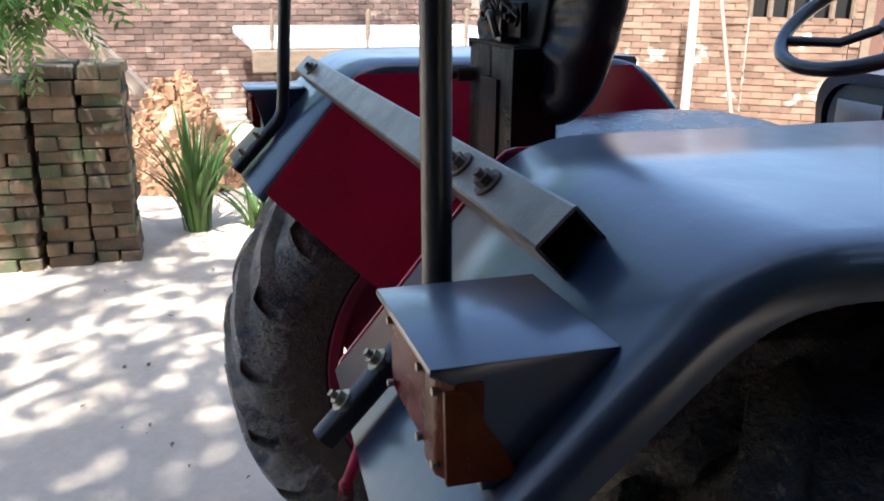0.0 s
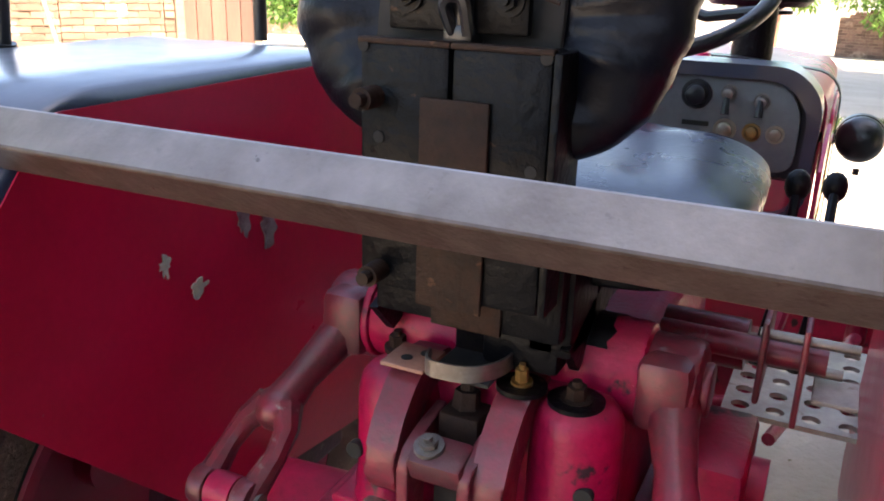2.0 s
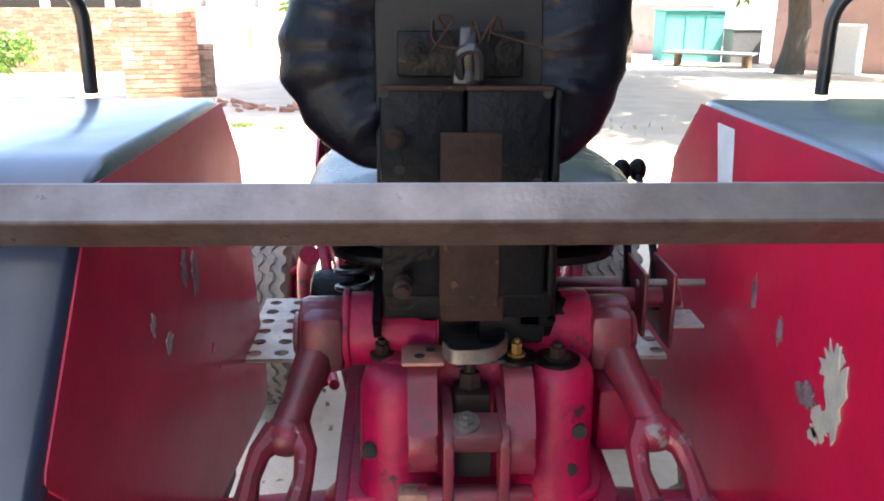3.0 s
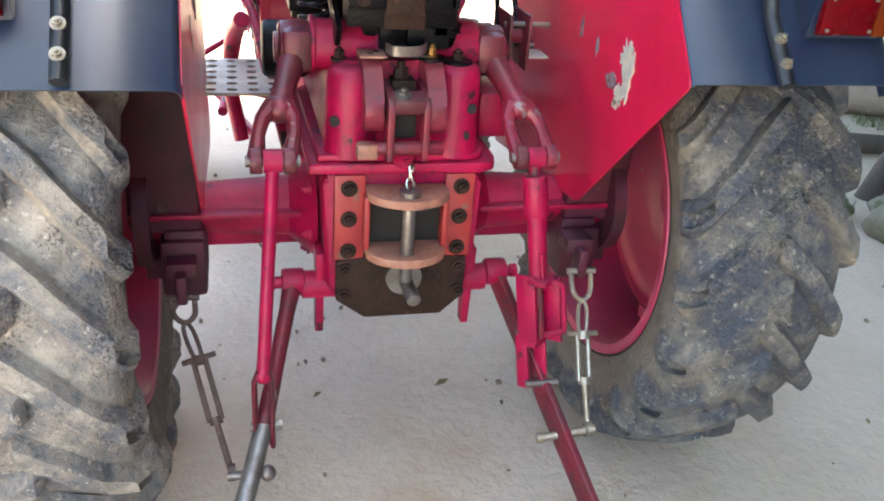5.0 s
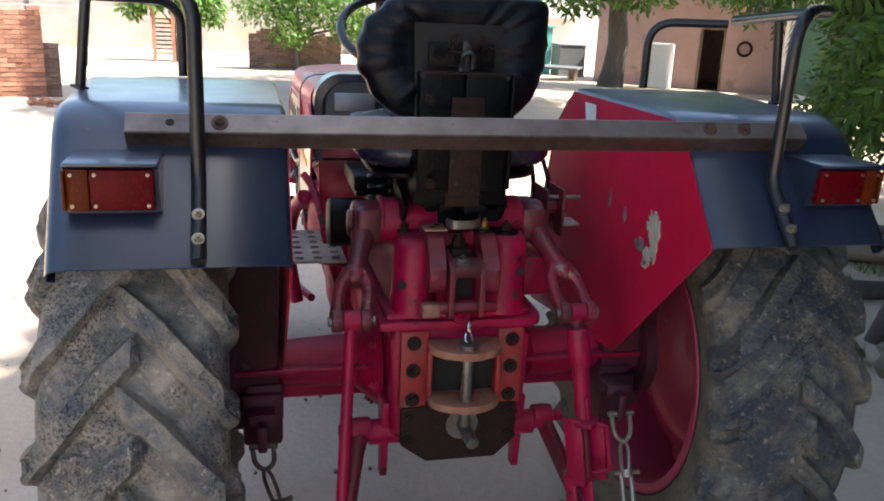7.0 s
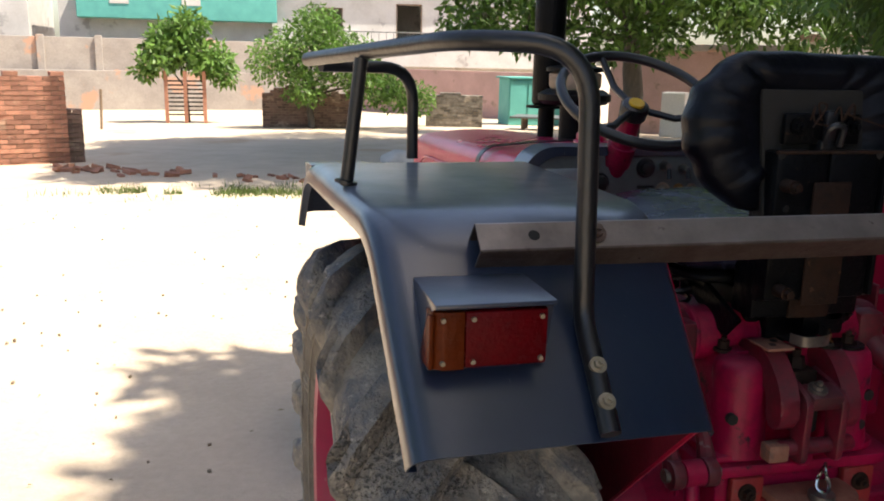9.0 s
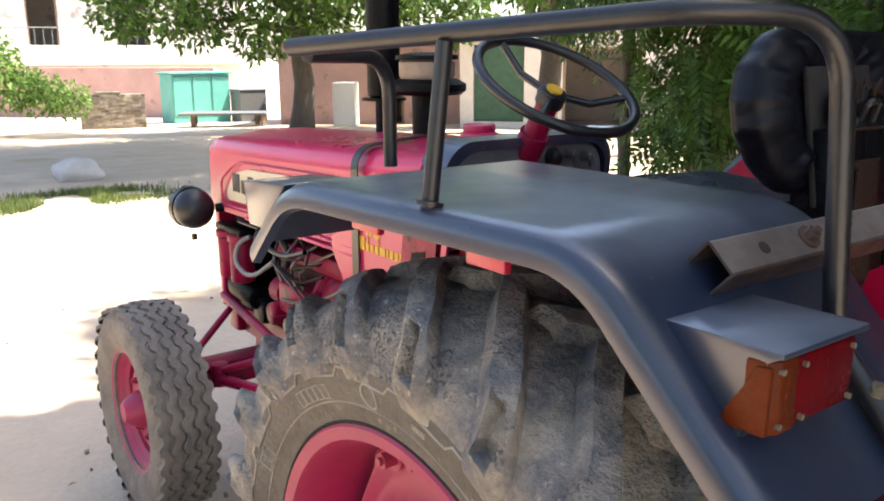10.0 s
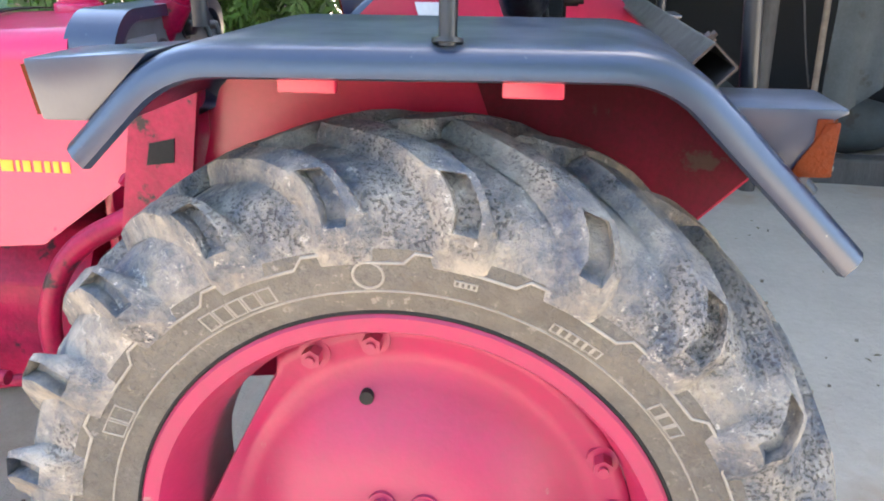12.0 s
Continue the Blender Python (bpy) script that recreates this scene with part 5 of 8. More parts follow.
# ---- hood, dash, steering ----
def hood():
    def section(y, half, top, bottom, rr):
        pts = [(-half, bottom), (-half - 0.004, bottom + 0.03), (-half, top - rr)]
        for k in range(7):
            a = math.pi - math.pi / 2 * k / 6
            pts.append((-half + rr + rr * math.cos(a), top - rr + rr * math.sin(a)))
        pts += [(-0.09, top + 0.012), (0, top + 0.015)]
        full = pts + [(-x, z) for x, z in pts[-2::-1]]
        return [(x, y, z) for x, z in full]
    ys = [(0.33, 0.272, 1.288, 1.02, 0.05), (0.60, 0.270, 1.276, 1.00, 0.06), (0.601, 0.270, 1.276, 1.00, 0.06), (1.1, 0.264, 1.256, 0.985, 0.06), (1.60, 0.256, 1.236, 0.975, 0.055), (1.685, 0.250, 1.224, 0.97, 0.055)]
    tank = part("rear_cowl", skin([section(*ys[0]), section(*ys[1])], 0.003), RED_HOOD, tractor, "glossy red fuel tank cowl", smooth=40)
    hd = part("hood", skin([section(*v) for v in ys[2:]], 0.003), RED_HOOD, tractor, "glossy red engine hood", smooth=40)
    # lower side wings of the cowl
    for s in (-1, 1):
        wing = [(0.20, 1.16), (0.25, 1.20), (0.33, 1.22), (0.74, 1.03), (0.735, 0.985), (0.645, 0.868), (0.62, 0.855), (0.43, 0.872), (0.23, 1.015)]
        part("cowl_side", sided(prism(wing, "x", -0.282, -0.276), s), RED_HOOD, tank)
        # pressed panel with the sticker
        st = arc2([(0.71, 1.172), (0.72, 1.045), (1.475, 1.030), (1.49, 1.055), (1.42, 1.125), (1.30, 1.150), (0.71, 1.172)], 0.03, 4)[:-1]
        part("sticker", sided(prism(st, "x", -0.2735, -0.262), s), CREAM, hd, "cream sticker strip", smooth=0)
        frame_line = [(-0.271, 1.53, 1.02), (-0.272, 1.54, 1.09), (-0.270, 1.40, 1.165), (-0.276, 0.69, 1.190), (-0.277, 0.68, 1.03), (-0.273, 1.53, 1.010)]
        part("pressed_line", sided(sweep(rounded(frame_line, 0.05, 5), 0.004, 8), s), RED_HOOD, hd)
        part("pressed_rib", sided(joined(rod((-0.277, 0.62, 1.012), (-0.267, 1.52, 0.998), 0.006), rod((-0.278, 0.62, 0.992), (-0.267, 1.35, 0.983), 0.006)), s), RED_HOOD, hd)
    # strap over the hood
    sec = section(0.585, 0.288, 1.286, 0.80, 0.06)
    strap = [[(x, y, z) for x, y, z in sec], [(x, y + 0.032, z) for x, y, z in sec]]
    part("hood_strap", skin(strap, 0.003), BLACK, tractor, "dark steel strap over the hood", smooth=50)
    part("filler_cap", joined(rod((0.0, 0.45, 1.285), (0.0, 0.45, 1.315), 0.05, seg=28, bevel=0.006), rod((0.0, 0.45, 1.31), (0.0, 0.45, 1.335), 0.042, seg=28, bevel=0.006)), RED_HOOD, tank, "red fuel filler cap")
    # front grille
    gr = part("grille", prism(arc2([(-0.24, 0.60), (-0.245, 1.14), (-0.18, 1.222), (0.18, 1.222), (0.245, 1.16), (0.24, 0.60), (-0.24, 0.60)], 0.04, 4)[:-1], "y", 1.655, 1.69, 0.01), RED_HOOD, tractor, "red front grille shell")
    for k in range(9):
        part("slat", box(0, 1.692, 0.66 + 0.055 * k, 0.36, 0.012, 0.014, 0.003), BLACK, gr)
    part("radiator", box(0, 1.56, 0.83, 0.40, 0.09, 0.44, 0.01), BLACK_WORN, tractor, "dusty black radiator")
    # exhaust and air cleaner
    ex = part("exhaust", joined(rod((0.075, 1.02, 1.24), (0.075, 1.02, 1.39), 0.028, seg=20), rod((0.075, 1.02, 1.38), (0.075, 1.02, 2.05), 0.052, seg=28, bevel=0.012), rod((0.075, 1.02, 2.04), (0.075, 1.02, 2.30), 0.026, seg=18), rod((0.075, 1.02, 1.37), (0.075, 1.02, 1.378), 0.07, seg=24)), BLACK_WORN, tractor, "dark upright exhaust muffler")
    ac = part("air_cleaner", joined(rod((0.085, 0.80, 1.24), (0.085, 0.80, 1.40), 0.045, seg=20), lathe([(0.0, 0.10), (0.012, 0.115), (0.030, 0.115), (0.045, 0.09), (0.045, 0.0), (0.0, 0.0)], (0.085, 0.80, 1.395), "Z", 32)), BLACK_WORN, tractor, "air pre-cleaner with a dusty glass bowl")
    part("bowl", lathe([(0.0, 0.075), (0.012, 0.082), (0.048, 0.082), (0.055, 0.07), (0.055, 0.0), (0.0, 0.0)], (0.085, 0.80, 1.44), "Z", 32), PALE_WOOD, ac, "dusty tan bowl")
    part("cap", lathe([(0.0, 0.092), (0.012, 0.092), (0.02, 0.05), (0.02, 0.0), (0.0, 0.0)], (0.085, 0.80, 1.495), "Z", 32), BLACK_WORN, ac)
    # headlamps on side arms
    for s in (-1, 1):
        h = part("headlamp", sided(joined(ball((-0.352, 1.60, 0.990), 0.071, 1, 0.95, 1, 32), lathe([(0.0, 0.0725), (0.03, 0.0745), (0.036, 0.069), (0.036, 0.0), (0.0, 0.0)], (-0.352, 1.62, 0.990), "Y", 36)), s), BLACK, tractor, "round black headlamp bowl")
        part("lamp_arm", sided(rod((-0.28, 1.585, 0.985), (-0.24, 1.57, 0.99), 0.016), s), BLACK_WORN, h)
        part("lamp_stud", sided(rod((-0.357, 1.60, 0.90), (-0.357, 1.60, 0.88), 0.01), s), BLACK, h)


hood()


def dash():
    shell = arc2([(-0.262, 1.06), (-0.268, 1.27), (-0.22, 1.318), (0.22, 1.318), (0.268, 1.27), (0.262, 1.06), (-0.262, 1.06)], 0.05, 5)[:-1]
    inner = [(x * 0.92, 1.06 + (z - 1.06) * 0.91) for x, z in shell]
    bm = bmesh.new()
    rings = []
    for poly, y in ((shell, 0.345), (shell, 0.245), (inner, 0.242), (inner, 0.295)):
        rings.append([bm.verts.new((x, y - (z - 1.2) * 0.1, z)) for x, z in poly])
    for a, b in zip(rings, rings[1:]):
        for i in range(len(a)):
            j = (i + 1) % len(a)
            bm.faces.new((a[i], a[j], b[j], b[i]))
    bm.faces.new(rings[-1])
    d = part("dash_shroud", bm, BLUE_BLACK, tractor, "dark arched dashboard shroud", smooth=40)
    pn = part("instrument_panel", prism(arc2([(-0.235, 1.14), (-0.235, 1.25), (-0.20, 1.295), (0.20, 1.295), (0.235, 1.25), (0.235, 1.14), (-0.235, 1.14)], 0.03, 4)[:-1], "y", 0.246, 0.262, 0.003), PANEL_GREY, d, "grey instrument panel")
    part("gauge_window", box(-0.15, 0.243, 1.235, 0.12, 0.006, 0.055, 0.004), TIN, d)
    for x, z, r, l, mt in ((0.065, 1.262, 0.020, 0.022, BLACK), (0.118, 1.268, 0.011, 0.03, STEEL), (0.172, 1.258, 0.011, 0.03, STEEL), (0.118, 1.205, 0.015, 0.012, ZINC), (0.162, 1.205, 0.012, 0.012, BRASS), (0.200, 1.205, 0.012, 0.012, ZINC), (-0.06, 1.225, 0.02, 0.02, BLACK)):
        part("knob", joined(rod((x, 0.248, z), (x, 0.248 - l, z), r, r * 0.85, seg=18, bevel=0.002), rod((x, 0.249, z), (x, 0.243, z), r * 1.3, seg=18)), mt, d)
    for x in (0.118, 0.172):
        part("switch_lever", rod((x, 0.221, 1.262), (x, 0.214, 1.235), 0.005, 0.007, seg=8), BLACK, d)
    part("slot", box(0.068, 0.244, 1.212, 0.045, 0.004, 0.008), DARK, d)
    part("key_tag", box(0.112, 0.228, 1.165, 0.018, 0.003, 0.045, 0.001), ZINC, d, "key tag on a ring")
    part("red_firewall", box(0, 0.300, 0.98, 0.50, 0.02, 0.28, 0.004), RED, tractor, "red firewall plate")
    # steering column and wheel
    hub = Vector((-0.012, 0.175, 1.412))
    ax = Vector((0.0, -0.52, 0.855)).normalized()
    col = part("steering_column", joined(rod(hub - ax * 0.02, hub - ax * 0.30, 0.026, 0.034, seg=20), rod(hub - ax * 0.10, hub - ax * 0.16, 0.036, seg=20)), RED_WORN, tractor, "red steering column")
    fr = Matrix.Translation(hub) @ ax.to_track_quat("Z", "Y").to_matrix().to_4x4()
    ring = [fr @ Vector((0.19 * math.cos(a), 0.19 * math.sin(a), 0.035)) for a in [2 * math.pi * k / 72 for k in range(72)]]
    part("steering_wheel", sweep(ring, 0.0125, 12, closed=True), BLACK, col, "black steering wheel rim", smooth=60)
    for k in range(3):
        a = 2 * math.pi * k / 3 + radians(100)
        part("spoke", sweep([fr @ Vector((0.02 * math.cos(a), 0.02 * math.sin(a), 0.005)), fr @ Vector((0.10 * math.cos(a), 0.10 * math.sin(a), 0.0)), fr @ Vector((0.187 * math.cos(a), 0.187 * math.sin(a), 0.034))], 0.009, 10), BLACK, col)
    part("wheel_boss", joined(rod(hub - ax * 0.02, hub + ax * 0.018, 0.034, seg=24, bevel=0.006)), BLACK, col)
    part("horn_cap", rod(hub + ax * 0.016, hub + ax * 0.024, 0.019, seg=20), YELLOW, col, "yellow centre cap")


dash()


# ---- engine, front axle and controls ----
def engine():
    en = part("engine_block", joined(box(0, 1.02, 0.72, 0.30, 0.72, 0.42, 0.03), box(0, 1.0, 0.955, 0.26, 0.66, 0.08, 0.02)), RED_DARK, tractor, "oily dark red engine block")
    for k in range(4):
        part("injector_pipe", sweep(rounded([(-0.235, 1.02 + 0.05 * k, 0.80), (-0.25, 1.02 + 0.06 * k, 0.87), (-0.17, 0.85 + 0.14 * k, 0.96)], 0.05, 5), 0.005, 8), STEEL, en)
    part("injection_pump", joined(box(-0.205, 1.06, 0.755, 0.09, 0.22, 0.10, 0.012), rod((-0.205, 1.18, 0.755), (-0.205, 1.24, 0.755), 0.045, seg=20)), RED_WORN, en, "greasy red injection pump")
    part("manifold", joined(box(-0.17, 1.0, 0.89, 0.07, 0.55, 0.06, 0.015)), RED_WORN, en)
    # fuel filters
    for y in (1.56, 1.455):
        part("fuel_filter", joined(rod((-0.245, y, 0.740), (-0.245, y, 0.885), 0.042, seg=24, bevel=0.008), rod((-0.245, y, 0.885), (-0.245, y, 0.910), 0.047, seg=24, bevel=0.004)), RED_WORN, en, "red fuel filter bowl")
    part("filter_head", box(-0.235, 1.508, 0.920, 0.08, 0.21, 0.024, 0.006), BLACK_WORN, en)
    # hoses and cables
    hoses = [[(-0.25, 1.37, 0.915), (-0.275, 1.41, 0.89), (-0.29, 1.42, 0.83), (-0.285, 1.36, 0.795), (-0.28, 1.28, 0.80), (-0.26, 1.17, 0.867)], [(-0.245, 1.16, 0.748), (-0.26, 1.00, 0.765), (-0.26, 0.88, 0.80), (-0.245, 0.725, 0.877)],
             [(-0.25, 1.28, 0.96), (-0.285, 1.25, 0.93), (-0.27, 1.08, 0.90), (-0.26, 0.95, 0.94)], [(-0.22, 1.2, 0.88), (-0.27, 1.12, 0.86), (-0.265, 1.0, 0.83), (-0.25, 0.86, 0.88)], [(-0.22, 1.5, 0.94), (-0.27, 1.42, 0.965), (-0.24, 1.22, 0.95), (-0.22, 1.1, 0.97)]]
    for pts, r, m in zip(hoses, (0.0075, 0.006, 0.008, 0.005, 0.006), (CABLE, STEEL, BLACK, RUST, BLACK)):
        part("hose", sweep(rounded(pts, 0.06, 6), r, 10), m, en)
    rng = random.Random(3)
    for k in range(6):
        y = rng.uniform(0.85, 1.4)
        p = Vector((-0.225 - rng.random() * 0.03, y, rng.uniform(0.75, 0.95)))
        pts = [p, p + Vector((-0.03, rng.uniform(-0.1, 0.1), rng.uniform(-0.06, 0.06))), p + Vector((-0.01, rng.uniform(-0.2, 0.2), rng.uniform(-0.1, 0.05)))]
        part("wire", sweep(rounded(pts, 0.05, 5), 0.004, 6), rng.choice((BLACK, RUST, BLACK)), en)
    for y, z, r, l, m in ((1.28, 0.66, 0.045, 0.07, RED_WORN), (1.12, 0.66, 0.035, 0.09, STEEL), (1.40, 0.64, 0.055, 0.06, BLACK_WORN), (1.20, 0.70, 0.03, 0.10, RED_WORN), (0.98, 0.66, 0.04, 0.08, RUST)):
        part("fitting", rod((-0.16, y, z), (-0.16 - l, y, z), r, r * 0.85, seg=20, bevel=0.006), m, en)
    dome = [(0.985, 0.0), (0.985, 0.236), (0.972, 0.252), (0.955, 0.250), (0.945, 0.236), (0.90, 0.240), (0.82, 0.238), (0.74, 0.226), (0.66, 0.200), (0.60, 0.168), (0.58, 0.0)]
    bell = part("bell_cover", lathe(dome, (0, 0, 0.70), "Y", 48), RED_WORN, en, "bulging red bell of the clutch housing", smooth=45)
    for k in range(9):
        a = radians(95 + 20 * k)
        part("flange_bolt", bolt((0.240 * math.cos(a), 0.955, 0.70 + 0.240 * math.sin(a)), (0, -1, 0), 0.009, 0.008), RED_WORN, bell)
    part("oil_canister", joined(rod((-0.205, 1.41, 0.680), (-0.205, 1.60, 0.690), 0.044, seg=22, bevel=0.008), rod((-0.205, 1.59, 0.690), (-0.205, 1.63, 0.692), 0.030, seg=18)), BLACK_WORN, en, "black oil canister")
    ring = [(-0.215 - 0.012 * math.sin(a), 1.235 + 0.075 * math.cos(a), 0.890 + 0.060 * math.sin(a)) for a in [math.pi * (0.1 + 1.5 * k / 14) for k in range(15)]]
    part("hose_loop", sweep(ring, 0.011, 10), BLACK, en, "looped black hose")
    part("lift_pump", joined(ball((-0.205, 1.10, 0.690), 0.040, 1, 1.1, 0.8, 18), rod((-0.205, 1.10, 0.66), (-0.215, 1.10, 0.625), 0.020, seg=14), rod((-0.205, 1.06, 0.69), (-0.215, 1.00, 0.70), 0.016, seg=12)), STEEL, en, "grey metal lift pump")
    part("side_rail", box(-0.155, 1.15, 0.545, 0.05, 1.15, 0.10, 0.01), RED_WORN, en, "red frame rail")
    part("side_rail", box(0.155, 1.15, 0.545, 0.05, 1.15, 0.10, 0.01), RED_WORN, en)
    part("front_support", joined(box(0, 1.50, 0.47, 0.26, 0.34, 0.16, 0.02), box(0, 1.66, 0.55, 0.42, 0.08, 0.10, 0.015)), RED_WORN, tractor, "red front axle support")
    ax = part("front_axle", joined(box(0, 1.42, 0.45, 1.02, 0.10, 0.09, 0.012)), RED_WORN, tractor, "red front axle beam")
    for s in (-1, 1):
        part("kingpin", sided(joined(rod((-0.495, 1.42, 0.34), (-0.495, 1.42, 0.52), 0.032, seg=20, bevel=0.006), rod((-0.495, 1.42, 0.378), (-0.60, 1.42, 0.378), 0.035, seg=18)), s), RED_WORN, ax)
        part("steering_arm", sided(joined(sweep([(-0.49, 1.42, 0.525), (-0.465, 1.33, 0.52), (-0.43, 1.25, 0.505)], 0.016, 10), rod((-0.43, 1.25, 0.465), (-0.43, 1.25, 0.54), 0.028, seg=18, bevel=0.005)), s), RED_WORN, ax)
        part("tie_rod", sided(joined(rod((-0.43, 1.245, 0.49), (-0.27, 0.32, 0.600), 0.013, seg=12), rod((-0.43, 1.22, 0.49), (-0.41, 1.14, 0.497), 0.018, seg=12)), s), RED_WORN, ax, "red steering drag link")
    part("radius_rod", rod((-0.285, 1.55, 0.675), (-0.365, 0.50, 0.615), 0.015, seg=12), RED_WORN, ax)
    part("upper_rod", rod((-0.26, 1.50, 0.66), (-0.52, 1.30, 0.545), 0.012, seg=12), RED_WORN, ax)
    part("cross_rod", rod((-0.43, 1.22, 0.525), (-0.18, 0.93, 0.66), 0.012, seg=12), RED_WORN, ax)
    # drop of the cowl: gearbox side, lever gate and vertical tube seen behind the wheel
    part("bell_housing", prism(arc2([(-0.19, 0.48), (0.19, 0.48), (0.21, 0.75), (0.12, 0.88), (-0.12, 0.88), (-0.21, 0.75), (-0.19, 0.48)], 0.05, 4)[:-1], "y", 0.40, 0.66, 0.02), RED_WORN, tractor, "red clutch housing")
    part("side_tube", sweep(rounded([(-0.30, 0.20, 0.96), (-0.33, 0.36, 0.88), (-0.34, 0.42, 0.72), (-0.31, 0.40, 0.56)], 0.10, 8), 0.022, 12), RED_WORN, tractor, "bent red tube beside the gearbox")
    # pedals and foot plates
    for s in (-1, 1):
        part("foot_plate", sided(pierced(-0.405, -0.205, -0.065, 0.255, 4, 6, 0.0135, 0.835, 0.843), s), GALV, tractor, "grey perforated foot plate")
        part("pedal_lever", sided(sweep(rounded([(-0.20, 0.06, 0.66), (-0.25, 0.12, 0.88), (-0.27, 0.20, 0.98), (-0.30, 0.24, 1.02)], 0.06, 5), 0.012, 10), s), RED_WORN, tractor, "red pedal lever")
    # levers on the right of the seat, with their quadrant
    q = part("lever_quadrant", joined(box(0.262, -0.27, 1.045, 0.007, 0.13, 0.10, 0.003), box(0.305, -0.27, 1.035, 0.007, 0.13, 0.12, 0.003), rod((0.14, -0.28, 1.04), (0.33, -0.28, 1.04), 0.016), rod((0.14, -0.25, 1.03), (0.24, -0.25, 1.03), 0.032, seg=20)), RED_ARM, tractor, "lever quadrant beside the seat")
    for x, y, z in ((0.262, -0.14, 1.21), (0.305, -0.08, 1.20)):
        part("lever", joined(sweep(rounded([(x - 0.01, -0.28, 1.02), (x, -0.22, 1.09), (x, y, z)], 0.04, 5), 0.0065, 8), ball((x, y, z), 0.016, 1, 1, 1.3, 14)), BLACK_WORN, q, "lever with a black knob")
    part("lever_plate", box(0.345, -0.26, 0.995, 0.05, 0.07, 0.006, 0.002), GALV, q)
    part("quadrant_pin", rod((0.255, -0.30, 1.07), (0.36, -0.30, 1.07), 0.006), STEEL, q)
    part("quadrant_pin", rod((0.255, -0.24, 1.01), (0.35, -0.24, 1.01), 0.007), STEEL, q)
    part("side_cover", joined(box(0.225, -0.34, 0.90, 0.09, 0.16, 0.10, 0.012), rod((0.27, -0.34, 0.90), (0.29, -0.34, 0.90), 0.03, seg=20)), RED_WORN, tractor, "red valve cover")
    part("battery", joined(box(-0.12, -0.05, 1.075, 0.16, 0.22, 0.04, 0.006), box(-0.12, -0.05, 1.055, 0.145, 0.20, 0.03)), BLACK_WORN, tractor, "black box lid under the seat")
    part("left_drum", rod((-0.155, -0.10, 0.96), (-0.26, -0.10, 0.96), 0.065, seg=28, bevel=0.012), BLACK_WORN, tractor, "black drum beside the lift cover")
    part("seat_post", joined(box(0, -0.34, 1.10, 0.16, 0.24, 0.06, 0.01), box(0, -0.45, 1.10, 0.10, 0.06, 0.12, 0.008)), BLACK_WORN, tractor, "black seat mounting")
    spring = [(-0.165 + 0.026 * math.cos(a), -0.36 + 0.026 * math.sin(a), 1.075 + 0.0125 * a / math.pi) for a in [math.pi * k / 8 for k in range(81)]]
    part("seat_spring", sweep(spring, 0.0048, 6), BLACK, tractor, "dark coil spring under the seat")
    for x in (-1, 1):
        part("fender_stay", rod((x * 0.39, 0.06, 0.83), (x * 0.16, 0.02, 0.80), 0.012), RED_WORN, tractor, "red fender stay")


engine()


# lettering of the hood sticker: a plain dark shape for the maker's name, the model number in letters
def letters():
    for s in (-1, 1):
        shift = 0.0
        for word in ("265", "DI"):
            cu = bpy.data.curves.new("model_text", "FONT")
            cu.body, cu.size, cu.extrude, cu.align_x = word, 0.092, 0.0006, "LEFT"
            tmp = bpy.data.objects.new("tmp", cu)
            scene.collection.objects.link(tmp)
            me = bpy.data.meshes.new_from_object(tmp.evaluated_get(bpy.context.evaluated_depsgraph_get()))
            bpy.data.objects.remove(tmp)
            me.materials.clear()
            me.materials.append(INK)
            ob = new("model_lettering", me)
            ob.parent = tractor
            ob.matrix_parent_inverse = Matrix.Translation(tractor.location).inverted()
            turn = Matrix.Rotation(radians(90 * (1 if s > 0 else -1)), 4, "Z") @ Matrix.Rotation(radians(90), 4, "X")
            ob.matrix_basis = Matrix.Translation((s * 0.2745, (0.975 if s < 0 else 0.74) + s * shift, 1.075)) @ turn
            tagged(ob, "dark model lettering on the hood sticker")
            shift += max(v.co.x for v in me.vertices) + 0.026
        y = 1.44
        for k, wd in enumerate((0.062, 0.045, 0.045, 0.018, 0.045, 0.045, 0.035, 0.045)):
            h = 0.062 if k in (0, 2, 5) else 0.045
            y -= wd + 0.010
            part("name_bar", sided(box(-0.2742, y + wd / 2, 1.066 + h / 2, 0.0012, wd, h, 0.0004), s), INK, tractor)
        # yellow emblem and name on the cowl side
        y = 0.60
        for k, wd in enumerate((0.03, 0.016, 0.016, 0.016, 0.026, 0.008, 0.016, 0.016, 0.012, 0.012, 0.016)):
            h = 0.036 if k == 0 else 0.022
            y -= wd + 0.006
            part("name_bar", sided(box(-0.2832, y + wd / 2, 1.020 + h / 2, 0.0012, wd, h, 0.0004), s), YELLOW, tractor)
        # three ears of grain
        for ey, ez, tilt in ((0.575, 1.085, 20), (0.545, 1.062, 8), (0.500, 1.060, -22)):
            ear = Matrix.Translation((-0.2833, ey, ez)) @ Matrix.Rotation(radians(tilt), 4, "X")
            bms = [rod((0, 0, -0.02), (0, 0, 0.07), 0.0018, seg=6)]
            for k in range(4):
                for d in (-1, 1):
                    g = ball((0, 0, 0), 0.011, 0.06, 0.55, 1.3, 10)
                    g.transform(Matrix.Translation((0, d * 0.009, 0.010 + 0.017 * k)) @ Matrix.Rotation(radians(-35 * d), 4, "X"))
                    bms.append(g)
            bm = joined(*bms)
            bm.transform(ear)
            part("emblem_ear", sided(bm, s), YELLOW, tractor)


letters()


